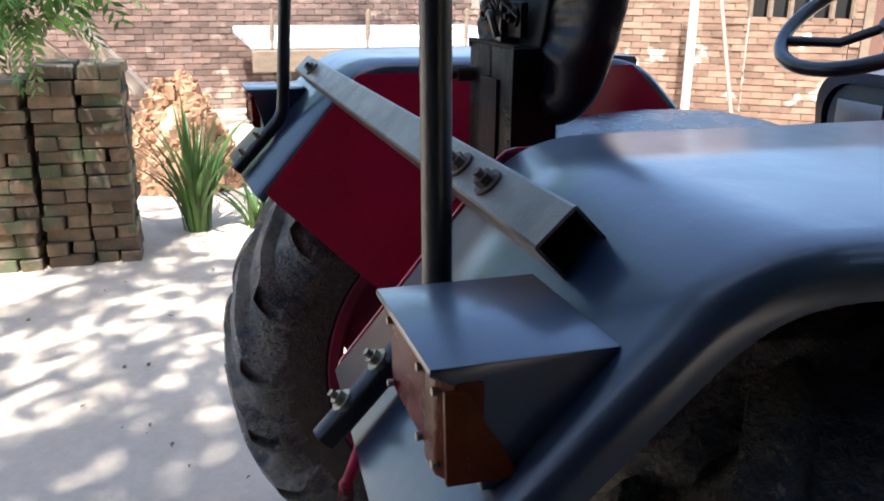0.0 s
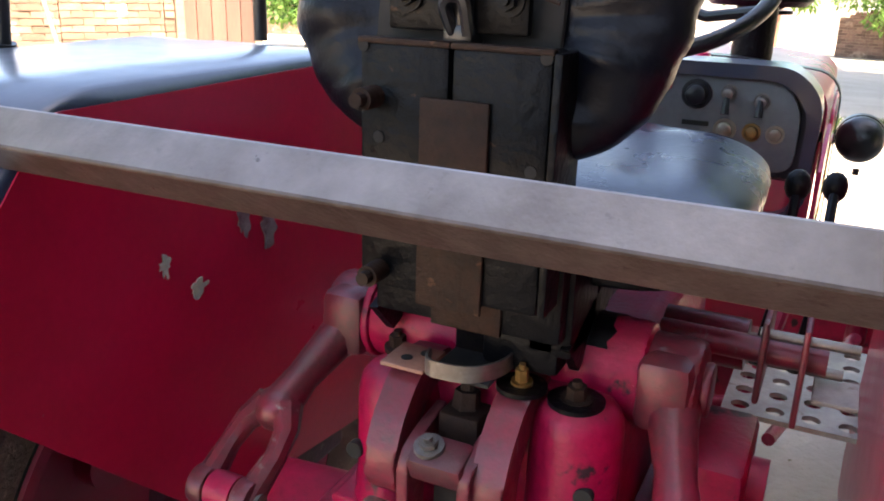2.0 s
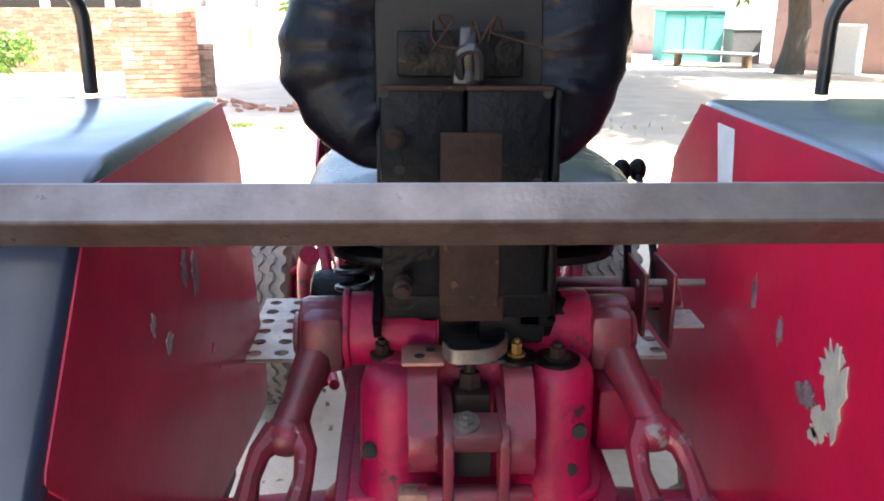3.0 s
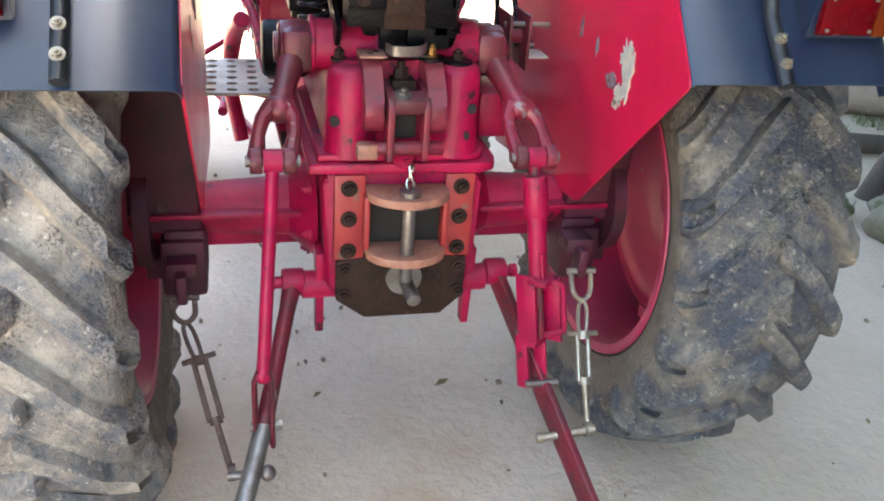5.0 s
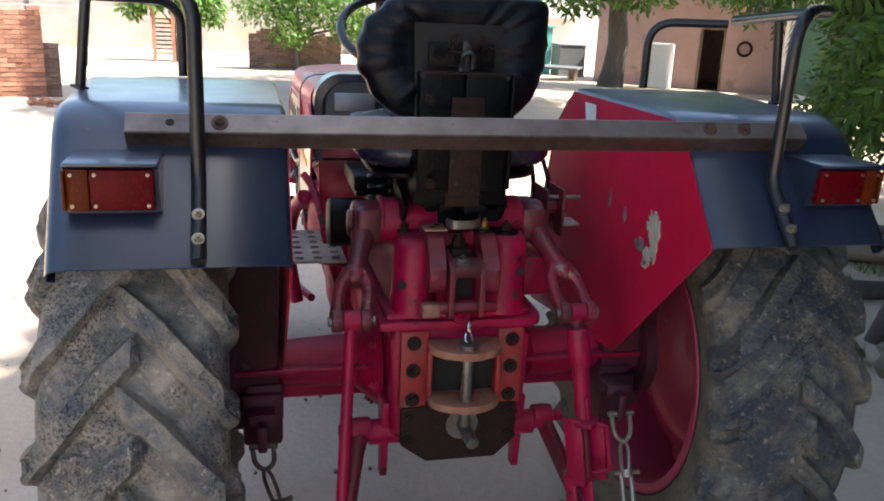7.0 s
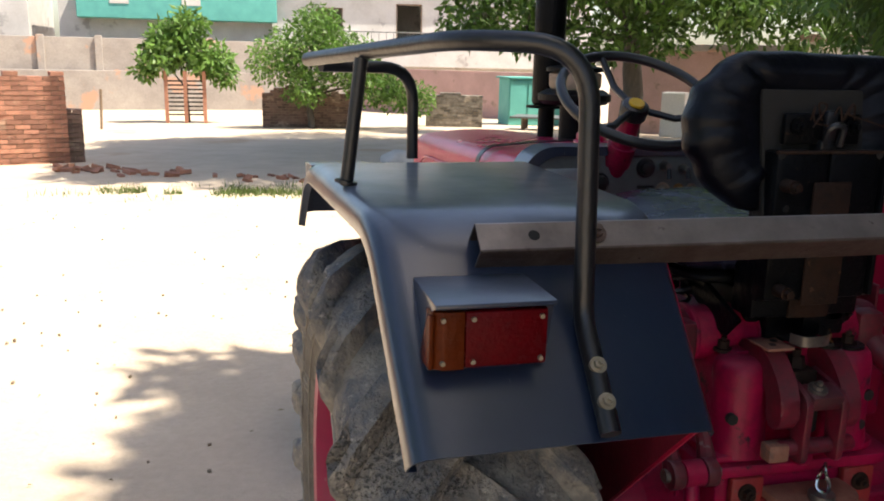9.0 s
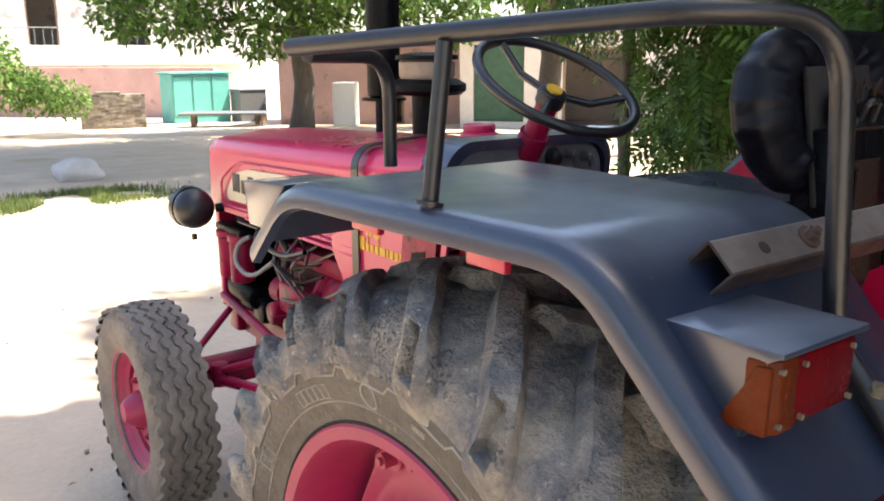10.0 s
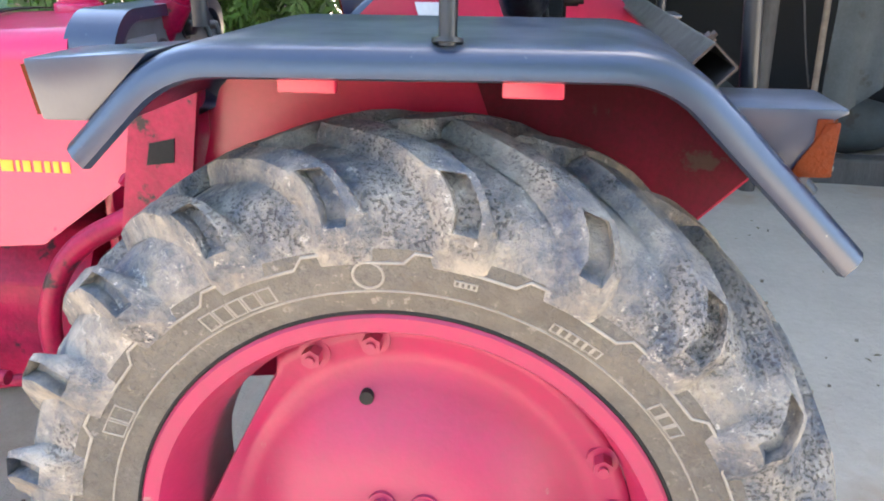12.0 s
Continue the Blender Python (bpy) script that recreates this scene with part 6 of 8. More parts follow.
# mouldings on the outer sidewalls: a stepped line, a round mark, and bars where letters stand
def mouldings(s):
    cx, cy, cz = rear_centre(s)
    holder = part("sidewall_line", lathe([(0.0, 0.406), (0.0015 * s, 0.4075), (0.0, 0.409)], (s * (TX + 0.1520), cy, cz), seg=96), MOULD, tractor, "raised dusty moulding on the rear tyre")

    def on_wall(r, a, off=0.0008):
        w = [(0.396, 0.1472), (0.430, 0.1594), (0.462, 0.1636), (0.474, 0.1625), (0.49, 0.158)]
        u = np.interp(r, [q[0] for q in w], [q[1] for q in w])
        return Vector((s * (TX + float(u) + off), cy + r * math.cos(a), cz + r * math.sin(a)))
    n = 21
    pts = []
    for k in range(n):
        a0 = 2 * math.pi * k / n
        for f, r in ((0.0, 0.448), (0.35, 0.448), (0.45, 0.462), (0.85, 0.462), (0.97, 0.448)):
            pts.append(on_wall(r, a0 + f * 2 * math.pi / n))
    part("step_line", sweep(pts, 0.0021, 6, closed=True), MOULD, holder)
    part("round_mark", sweep([on_wall(0.430 + 0.018 * math.sin(t), radians(86) + 0.043 * math.cos(t)) for t in [2 * math.pi * k / 32 for k in range(32)]], 0.0018, 6, closed=True), MOULD, holder)
    rng = random.Random(12)
    for a_mid, count, r0, h in ((64, 5, 0.424, 0.022), (122, 6, 0.42, 0.012), (30, 2, 0.424, 0.026), (143, 3, 0.42, 0.018), (102, 4, 0.432, 0.007)):
        for k in range(count):
            a = radians(a_mid + (k - count / 2) * (h * 130))
            wdt = h * 0.8 / r0 / 2
            loop = [on_wall(r0 - h / 2, a - wdt), on_wall(r0 + h / 2, a - wdt), on_wall(r0 + h / 2, a + wdt), on_wall(r0 - h / 2, a + wdt)]
            part("moulded_bar", sweep(loop, 0.0017, 5, closed=True), MOULD, holder)


for s in (-1, 1):
    mouldings(s)


# ---- yard: helpers for plants and masonry ----
def leaf_cloud(name, spots, count, size, mat, seed, parent=None, label="", droop=0.3, narrow=0.4, compound=False):
    """Many small folded leaves round the given spots (x, y, z, radius), as one mesh."""
    rng = np.random.default_rng(seed)

    def unit(v):
        return v / (np.linalg.norm(v, axis=-1, keepdims=True) + 1e-9)
    spots = np.array(spots)
    wts = np.maximum(spots[:, 3], 0.3) ** 2
    sp = spots[rng.choice(len(spots), count, p=wts / wts.sum())]
    d = unit(rng.normal(size=(count, 3)))
    c = sp[:, :3] + d * (sp[:, 3:4] * rng.random((count, 1)) ** 0.4) * np.array((1, 1, 0.8))
    ax = rng.normal(size=(count, 3)) + d * 0.6
    ax[:, 2] -= droop * 2
    ax = unit(ax)
    side = unit(np.cross(ax, rng.normal(size=(count, 3))))
    nrm = np.cross(ax, side)
    L = size * rng.uniform(0.6, 1.3, (count, 1))
    if not compound:
        w3 = L * narrow * 0.5
        quads = [np.stack([c, c + ax * L * 0.5 + side * w3 + nrm * w3 * 0.3, c + ax * L, c + ax * L * 0.5 - side * w3 + nrm * w3 * 0.3], axis=1)]
    else:
        quads, n = [], 8
        for k in range(n):
            p = c + ax * L * k / n + np.array((0, 0, -0.10 * (k / n) ** 2)) * L
            for sg in (-1, 1):
                ll = L * 0.34 * (1 - 0.45 * k / n)
                dd = unit(side * sg * 0.8 + ax * 0.6 + np.array((0, 0, -0.25)))
                ww = np.cross(dd, nrm)
                quads.append(np.stack([p, p + dd * ll * 0.45 + ww * ll * 0.14, p + dd * ll, p + dd * ll * 0.45 - ww * ll * 0.14], axis=1))
    verts = np.concatenate(quads).reshape(-1, 3)
    base = np.arange(len(verts) // 4)[:, None] * 4
    faces = np.concatenate([base + np.array((0, 1, 2)), base + np.array((0, 2, 3))], axis=1).reshape(-1, 3)
    me = bpy.data.meshes.new(name)
    me.from_pydata(verts.tolist(), [], faces.tolist())
    me.materials.append(mat)
    ob = new(name, me)
    if parent is not None:
        ob.parent = parent
        ob.matrix_parent_inverse = world_of(parent).inverted()
    return tagged(ob, label)


def tree(x, y, height, trunk_r, crown, count, size, seed, label, mat=None, limbs=7, compound=False, lean=(0, 0), low=0.45, droop=0.3):
    z0 = ground_z(x, y) - 0.05
    t = thing("tree", (x, y, z0), label, "tree")
    rng = random.Random(seed)
    top = Vector((x + lean[0], y + lean[1], z0 + height * low))
    pts = [Vector((x, y, z0)).lerp(top, k / 6) + Vector((rng.uniform(-1, 1), rng.uniform(-1, 1), 0)) * trunk_r * 0.4 * (k > 0) for k in range(7)]
    tr = part("trunk", sweep(pts, trunk_r, 14, radii=[trunk_r * (1.35 - 0.5 * k / 6 if k else 1.6) for k in range(7)]), BARK, t, smooth=70)
    for k in range(limbs):
        cx, cy, cz, r = crown[k % len(crown)]
        end = Vector((cx, cy, cz)) + Vector((rng.uniform(-1, 1), rng.uniform(-1, 1), rng.uniform(-0.5, 0.8))) * r * 0.5
        st = pts[rng.choice((4, 5, 6))]
        mid = st.lerp(end, 0.5) + Vector((rng.uniform(-0.2, 0.2), rng.uniform(-0.2, 0.2), 0.25))
        part("limb", sweep([st, st.lerp(mid, 0.5) + Vector((0, 0, 0.06)), mid, mid.lerp(end, 0.6), end], trunk_r, 8, radii=[trunk_r * q for q in (0.55, 0.42, 0.3, 0.18, 0.06)]), BARK, t, smooth=70)
    leaf_cloud("crown", crown, count, size, mat or LEAF, seed, t, compound=compound, droop=droop)
    return t


BRICK_MESH = {}


def brick_mesh(key, l, w2, h, mat):
    if key not in BRICK_MESH:
        rng = random.Random(len(BRICK_MESH) + 5)
        out = []
        for k in range(4):
            bm = box(0, 0, 0, l, w2, h, 0.006, segs=1)
            for v in bm.verts:
                v.co += Vector((rng.uniform(-1, 1), rng.uniform(-1, 1), rng.uniform(-1, 1))) * 0.004
            out.append(finish("brick", bm, mat, 0))
        BRICK_MESH[key] = out
    return BRICK_MESH[key]


# ---- yard: brick stack, rubble heap and plant beside the tractor ----
def stack():
    x0, y0 = -3.90, -1.30
    z0 = ground_z(x0, y0) - 0.01
    t = thing("brick_stack", (x0, y0 - 0.5, z0), "mossy weathered stack of loose bricks", "brick stack")
    meshes = brick_mesh("old", 0.225, 0.108, 0.070, BRICK_OLD)
    rng = random.Random(21)
    for col, (dx, dy, rows) in enumerate(((0, -0.13, 15), (0.0, -0.37, 15), (0.02, -0.63, 14), (0.0, -0.88, 14), (0.02, -1.14, 15))):
        for k in range(rows):
            z = z0 + 0.036 + 0.0735 * k
            along = (k + col) % 2 == 0
            for d in range(2):
                for e in range(2):
                    jx, jy, jr = rng.uniform(-0.022, 0.022), rng.uniform(-0.012, 0.012), rng.uniform(-6, 6)
                    if along:
                        m = Matrix.Translation((x0 + dx + jx - 0.118 * (d * 2 - 1), y0 + dy + jy + (e - 0.5) * 0.118, z)) @ Matrix.Rotation(radians(jr), 4, "Z")
                    else:
                        m = Matrix.Translation((x0 + dx + jx + (e - 0.5) * 0.118 + (d - 0.5) * 0.236, y0 + dy + jy, z)) @ Matrix.Rotation(radians(90 + jr), 4, "Z")
                    piece("brick", rng.choice(meshes), t, m)
    return t


stack()


def heap():
    x, y = -5.9, -1.03
    z0 = ground_z(x, y)
    rng = np.random.default_rng(8)
    verts, faces = [], []
    for i in range(2600):
        a, q = rng.uniform(0, 2 * math.pi), rng.random() ** 0.6
        r = 0.50 * q
        top = 0.80 * (1 - q ** 2.2) * (0.9 + 0.2 * math.sin(3 * a))
        c = np.array((x + r * 1.1 * math.cos(a), y + r * math.sin(a), z0 + top * rng.uniform(0.85, 1.0)))
        s1 = rng.uniform(0.02, 0.062)
        b = len(verts)
        for k in range(8):
            v = np.array(((k & 1) - 0.5, ((k >> 1) & 1) - 0.5, ((k >> 2) & 1) - 0.5)) * s1 * rng.uniform(0.6, 1.6, 3)
            verts.append(c + v + rng.normal(size=3) * s1 * 0.15)
        faces += [tuple(b + j for j in f) for f in ((0, 1, 3, 2), (4, 6, 7, 5), (0, 4, 5, 1), (2, 3, 7, 6), (0, 2, 6, 4), (1, 5, 7, 3))]
    me = bpy.data.meshes.new("rubble_heap")
    me.from_pydata([tuple(map(float, v)) for v in verts], [], faces)
    me.materials.append(STRAW)
    ob = new("rubble_heap", me)
    tagged(ob, "orange-brown heap of broken clay rubble on the soil", "rubble heap", kind="stuff")
    bm = bmesh.new()
    rows = [[(x + 0.48 * q * 1.1 * math.cos(a), y + 0.48 * q * math.sin(a), z0 + 0.70 * (1 - q ** 2.2) - 0.03) for a in [2 * math.pi * k / 24 for k in range(24)]] for q in (0.02, 0.3, 0.55, 0.8, 1.0)]
    core = part("heap_core", skin(rows, closed=True), STRAW, None)
    core.parent = ob


heap()


def blade_plant(x, y, n, height, seed, label):
    z0 = ground_z(x, y)
    t = thing("plant", (x, y, z0), label, "plant")
    rng = random.Random(seed)
    for k in range(n):
        a = rng.uniform(0, 2 * math.pi)
        h = height * rng.uniform(0.55, 1.05)
        out = rng.uniform(0.06, 0.46)
        base = Vector((x + 0.07 * math.cos(a) * rng.random(), y + 0.09 * math.sin(a) * rng.random(), z0))
        d = Vector((math.cos(a), math.sin(a), 0))
        side = Vector((-math.sin(a), math.cos(a), 0))
        w3 = rng.uniform(0.012, 0.022)
        rows = []
        for i in range(7):
            q = i / 6
            c = base + d * out * q ** 1.7 + Vector((0, 0, h * (q - 0.18 * q ** 3 * (out / 0.3))))
            ww = w3 * (1 - q ** 2.5) + 0.001
            rows.append([c - side * ww, c + d * 0.25 * ww - Vector((0, 0, 0.0)), c + side * ww])
        part("leaf", skin(rows), LEAF_BLADE, t, smooth=60)


blade_plant(-4.25, -0.98, 64, 0.90, 2, "clump of long green sword-shaped leaves beside bricks")
for k, (x, y, h) in enumerate(((-4.25, -0.62, 0.34), (-4.6, -0.5, 0.26))):
    blade_plant(x, y, 16, h, 30 + k, "low clump of green blade leaves on soil")


def grass(name, spots, count, size, seed, label):
    rng = np.random.default_rng(seed)
    verts, faces = [], []
    for i in range(count):
        x0, x1, y0, y1 = spots[i % len(spots)]
        x, y = rng.normal((x0 + x1) / 2, (x1 - x0) / 3.2), rng.normal((y0 + y1) / 2, (y1 - y0) / 3.6)
        if noise.noise((x * 1.7, y * 1.7, seed)) < -0.02:
            continue
        z = ground_z(x, y) - 0.01
        a = rng.uniform(0, 2 * math.pi)
        h = size * rng.uniform(0.3, 1.2)
        d = np.array((math.cos(a), math.sin(a), 0)) * h * rng.uniform(0.1, 0.7)
        s1 = np.array((-math.sin(a), math.cos(a), 0)) * size * 0.06
        c = np.array((x, y, z))
        b = len(verts)
        verts += [c - s1, c + s1, c + d * 0.5 + np.array((0, 0, h * 0.6)) + s1 * 0.7, c + d + np.array((0, 0, h))]
        faces += [(b, b + 1, b + 2), (b, b + 2, b + 3)]
    me = bpy.data.meshes.new(name)
    me.from_pydata([tuple(map(float, v)) for v in verts], [], faces)
    me.materials.append(GRASS)
    tagged(new(name, me), label, "grass", kind="stuff")


grass("grass", [(-1.6, 1.6, 8.9, 9.9), (-0.2, 1.8, 9.0, 9.7), (-2.6, -0.5, 9.2, 9.9), (0.4, 2.0, 9.6, 10.6)], 12000, 0.10, 5, "strip of low green weeds on dry soil")
grass("grass", [(-5.4, -4.4, -0.6, 0.4), (-6.5, -5.0, -0.4, 0.9), (2.6, 4.2, 1.3, 2.6), (2.9, 4.0, 1.7, 2.3), (3.0, 5.0, 0.9, 2.4)], 9000, 0.055, 6, "sparse short green grass on shaded soil")


# ---- yard: walls and buildings ----
def brick_wall(name, p, q, rows, thick, mat, label, category, bl=0.24, bh=0.08, ragged=0, seed=1, cap=True, pieces=300, kind="", drop=0.0):
    """A masonry wall of real bricks between two ground points: a mortar core and a joined face of bricks standing proud."""
    p, q = Vector((p[0], p[1], 0)), Vector((q[0], q[1], 0))
    z0 = min(ground_z(p.x, p.y), ground_z(q.x, q.y)) - 0.05 - drop
    d = (q - p)
    L = d.length
    ang = math.atan2(d.y, d.x)
    rng = random.Random(seed)
    t = thing(name, (p.x, p.y, z0), label, category, kind=kind)
    fr = Matrix.Translation((p.x, p.y, z0)) @ Matrix.Rotation(ang, 4, "Z")
    steps = max(1, int(L / bl))
    tops = []
    for i in range(steps + 1):
        tops.append(rows - (rng.randint(0, ragged) if ragged else 0))
    core = box(L / 2, thick / 2, (rows - ragged) * bh / 2, L - 0.02, thick - 0.03, (rows - ragged) * bh - 0.02)
    core.transform(fr)
    part("core", core, MORTAR, t, smooth=0)
    out = bmesh.new()
    verts, faces = [], []
    for r in range(rows):
        off = (r % 2) * bl / 2
        i = -1
        while i * bl + off < L:
            x0, x1 = max(0, i * bl + off) + 0.005, min(L, (i + 1) * bl + off) - 0.005
            i += 1
            if x1 - x0 < 0.03 or r >= tops[min(steps, max(0, i))]:
                continue
            jut = rng.uniform(0, 0.016)
            zz0, zz1 = r * bh + 0.005, (r + 1) * bh - 0.005
            b = len(verts)
            for xx in (x0, x1):
                for yy in (-jut, thick + jut):
                    for zz in (zz0, zz1):
                        verts.append(tuple(fr @ Vector((xx + rng.uniform(-0.004, 0.004), yy + rng.uniform(-0.004, 0.004), zz + rng.uniform(-0.004, 0.004)))))
            faces += [tuple(b + j for j in f) for f in ((0, 1, 3, 2), (4, 6, 7, 5), (0, 4, 5, 1), (2, 3, 7, 6), (0, 2, 6, 4), (1, 5, 7, 3))]
    me = bpy.data.meshes.new("bricks")
    me.from_pydata(verts, [], faces)
    me.materials.append(mat)
    ob = new("bricks", me)
    ob.parent = t
    ob.matrix_parent_inverse = world_of(t).inverted()
    tagged(ob, "courses of bricks", kind="stuff")
    return t


BRICK_FACE = material("brick_courses", (0.20, 0.118, 0.088), (0.13, 0.085, 0.066), rough=0.9, scale=6, fine=40, bump=0.4, per_piece=0.35, random_island=True, third=(0.30, 0.22, 0.17), third_at=0.58, third_scale=1.6)
BRICK_PALE = material("pale_brick_courses", (0.27, 0.165, 0.11), (0.19, 0.115, 0.075), rough=0.9, scale=6, fine=40, bump=0.4, per_piece=0.3, random_island=True, third=(0.5, 0.42, 0.33), third_at=0.6, third_scale=2.5)
# wall behind the heap, to the left of the yard
brick_wall("wall_west", (-11.2, -6.0), (-10.9, 3.4), 30, 0.25, BRICK_FACE, "long old red brick yard wall", "wall", seed=2, kind="structure")
# taller brick wall that ends in a low stack, at the far side of the yard
brick_wall("wall_northwest", (-16.5, 19.9), (-7.0, 21.7), 22, 0.35, BRICK_PALE, "pale sunlit brick yard wall", "wall", seed=3, kind="structure")
# loose stack at the far side of the yard
BRICK_GREY = material("grey_brick_courses", (0.25, 0.225, 0.19), (0.12, 0.105, 0.09), rough=0.9, scale=6, fine=40, bump=0.4, per_piece=0.4, random_island=True, third=(0.30, 0.26, 0.21), third_at=0.6, third_scale=2.5)
BRICK_SUN = material("sunlit_brick_courses", (0.38, 0.18, 0.115), (0.27, 0.125, 0.085), rough=0.9, scale=6, fine=40, bump=0.4, per_piece=0.4, random_island=True, third=(0.42, 0.27, 0.19), third_at=0.58, third_scale=1.6)
brick_wall("brick_stack", (-5.1, 13.55), (-3.85, 13.9), 20, 0.5, BRICK_SUN, "red brick stack with a ragged end", "brick stack", ragged=1, seed=4)
brick_wall("brick_stack", (-3.9, 13.95), (-3.62, 14.0), 14, 0.45, BRICK_FACE, "stepped end of a red brick stack", "brick stack", ragged=3, seed=5)
brick_wall("brick_stack", (5.2, 26.6), (7.1, 26.2), 15, 0.6, BRICK_GREY, "grey stack of old bricks beside bushes", "brick stack", ragged=1, seed=6)


def rubble():
    rng = random.Random(14)
    meshes = brick_mesh("red", 0.225, 0.108, 0.07, BRICK)
    for k in range(46):
        q = rng.random()
        x = -3.7 + 4.2 * q ** 1.5 + rng.uniform(-0.3, 0.3)
        y = 13.0 - 2.6 * q + rng.uniform(-0.4, 0.4)
        ob = new("brick", rng.choice(meshes))
        sc = rng.uniform(0.5, 1.0)
        ob.matrix_basis = Matrix.Translation((x, y, ground_z(x, y) + 0.03 * sc)) @ Euler((rng.uniform(-0.4, 0.4), rng.uniform(-0.4, 0.4), rng.uniform(0, 3.1))).to_matrix().to_4x4() @ Matrix.Scale(sc, 4)
        tagged(ob, "loose broken red brick on the dry soil", "brick", "broken bricks on the ground")


rubble()


def slab_wall(name, p, q, height, thick, mat, label, category="wall", kind="structure", z=None):
    p, q = Vector((p[0], p[1], 0)), Vector((q[0], q[1], 0))
    z0 = (min(ground_z(p.x, p.y), ground_z(q.x, q.y)) if z is None else z) - 0.1
    d = q - p
    bm = box(d.length / 2, thick / 2, height / 2, d.length, thick, height, 0.02)
    bm.transform(Matrix.Translation((p.x, p.y, z0)) @ Matrix.Rotation(math.atan2(d.y, d.x), 4, "Z"))
    return tagged(part(name, bm, mat, None, smooth=0), label, category, kind=kind)


# far compound wall in two heights with pilasters
slab_wall("wall_north", (-30, 40.2), (4.8, 42.0), 3.45, 0.25, PLASTER_GREY, "stained grey plaster compound wall")
slab_wall("wall_north_plinth", (-30, 39.8), (4.8, 41.6), 1.95, 0.5, PLASTER_GREY, "stained plaster plinth of the compound wall")
for k in range(9):
    slab_wall("pilaster", (-20 + k * 2.5, 40.55 + 0.129 * k), (-19.68 + k * 2.5, 40.566 + 0.129 * k), 3.55, 0.3, PLASTER_GREY, "plaster pilaster of the compound wall", "pilaster")


def house(name, at, turn, w3, dep, h, mat, label, openings, roof=0.25, roof_mat=None, porch=0.0):
    """A flat-roofed house: walls with real openings in the front, a roof slab, and the parts in the openings.
    openings: (x0, x1, z0, z1, kind)"""
    x, y = at
    z0 = ground_z(x, y) - 0.1
    t = thing(name, (x, y, z0), label, "house")
    fr = Matrix.Translation((x, y, z0)) @ Matrix.Rotation(radians(turn), 4, "Z")
    xs = sorted({0.0, w3, *[v for o in openings for v in o[:2]]})
    bms = []
    for a, b in zip(xs, xs[1:]):
        cuts = sorted((o[2], o[3]) for o in openings if o[0] <= a + 1e-6 and o[1] >= b - 1e-6)
        z = 0.0
        for lo, hi in cuts + [(h, h)]:
            if lo - z > 0.01:
                bms.append(box((a + b) / 2, 0.125, (z + lo) / 2, b - a, 0.25, lo - z))
            z = hi
    for m in (box(w3 / 2, dep - 0.125, h / 2, w3, 0.25, h), box(0.125, dep / 2, h / 2, 0.25, dep - 0.5, h), box(w3 - 0.125, dep / 2, h / 2, 0.25, dep - 0.5, h), box(w3 / 2, dep / 2, 0.05, w3 - 0.5, dep - 0.5, 0.1)):
        bms.append(m)
    for bm in bms:
        bm.transform(fr)
        part("wall", bm, mat, t, smooth=0)
    bm = box(w3 / 2, dep / 2 - porch / 2, h + roof / 2, w3 + 0.3, dep + 0.3 + porch, roof, 0.02)
    bm.transform(fr)
    part("roof", bm, roof_mat or mat, t, smooth=0)
    for x0, x1, lo, hi, kind in openings:
        parts = []
        if kind == "door":
            bm = joined(box(x0 + 0.04, 0.1, (lo + hi) / 2, 0.08, 0.12, hi - lo), box(x1 - 0.04, 0.1, (lo + hi) / 2, 0.08, 0.12, hi - lo), box((x0 + x1) / 2, 0.1, hi - 0.04, x1 - x0 - 0.16, 0.12, 0.08))
            bm.transform(fr)
            part("door_frame", bm, WOOD, t, smooth=0)
        elif kind == "shutter":
            bm = box((x0 + x1) / 2, 0.12, (lo + hi) / 2, x1 - x0 - 0.02, 0.05, hi - lo - 0.02, 0.01)
            bm.transform(fr)
            part("shutter", bm, DARK_GREEN, t, "green boarded shutter", smooth=0)
        elif kind == "window":
            bm = joined(box(x0 + 0.03, 0.1, (lo + hi) / 2, 0.06, 0.1, hi - lo), box(x1 - 0.03, 0.1, (lo + hi) / 2, 0.06, 0.1, hi - lo), box((x0 + x1) / 2, 0.1, hi - 0.03, x1 - x0 - 0.12, 0.1, 0.06), box((x0 + x1) / 2, 0.1, lo + 0.03, x1 - x0 - 0.12, 0.1, 0.06))
            bm.transform(fr)
            wf = part("window_frame", bm, WOOD, t, smooth=0)
            k = max(2, int((x1 - x0) / 0.14))
            for i in range(1, k):
                bm = rod((x0 + (x1 - x0) * i / k, 0.1, lo + 0.05), (x0 + (x1 - x0) * i / k, 0.1, hi - 0.05), 0.012, seg=8)
                bm.transform(fr)
                part("window_bar", bm, RUST, wf)
    return t, fr


# pink house with an open dark door
pink, pfr = house("house", (11.0, 24.6), -42, 8.6, 4.0, 2.75, PLASTER_PINK, "low pink limewashed house with an open door", [(3.35, 4.15, 0.1, 2.05, "door"), (6.0, 7.6, 0.3, 2.4, "shutter")], roof=0.22, roof_mat=PLASTER_GREY)
bm = joined(lathe([(0.0, 0.16), (0.05, 0.20), (0.0, 0.24), (-0.05, 0.20)], (4.75, -0.06, 1.45), "Y", 24))
bm.transform(pfr)
part("wreath", bm, RUST, pink, "dark round wreath on the wall")
# further house front with a dark opening and pale wall, nearer on the right
house("house", (13.9, 18.6), -52, 12.0, 4.0, 2.9, PLASTER_WHITE, "whitewashed house front with dark openings", [(0.4, 1.9, 0.3, 2.5, "shutter"), (3.0, 5.2, 0.1, 2.4, "door"), (6.4, 8.0, 0.1, 2.3, "shutter")], roof=0.2, roof_mat=PLASTER_PINK)
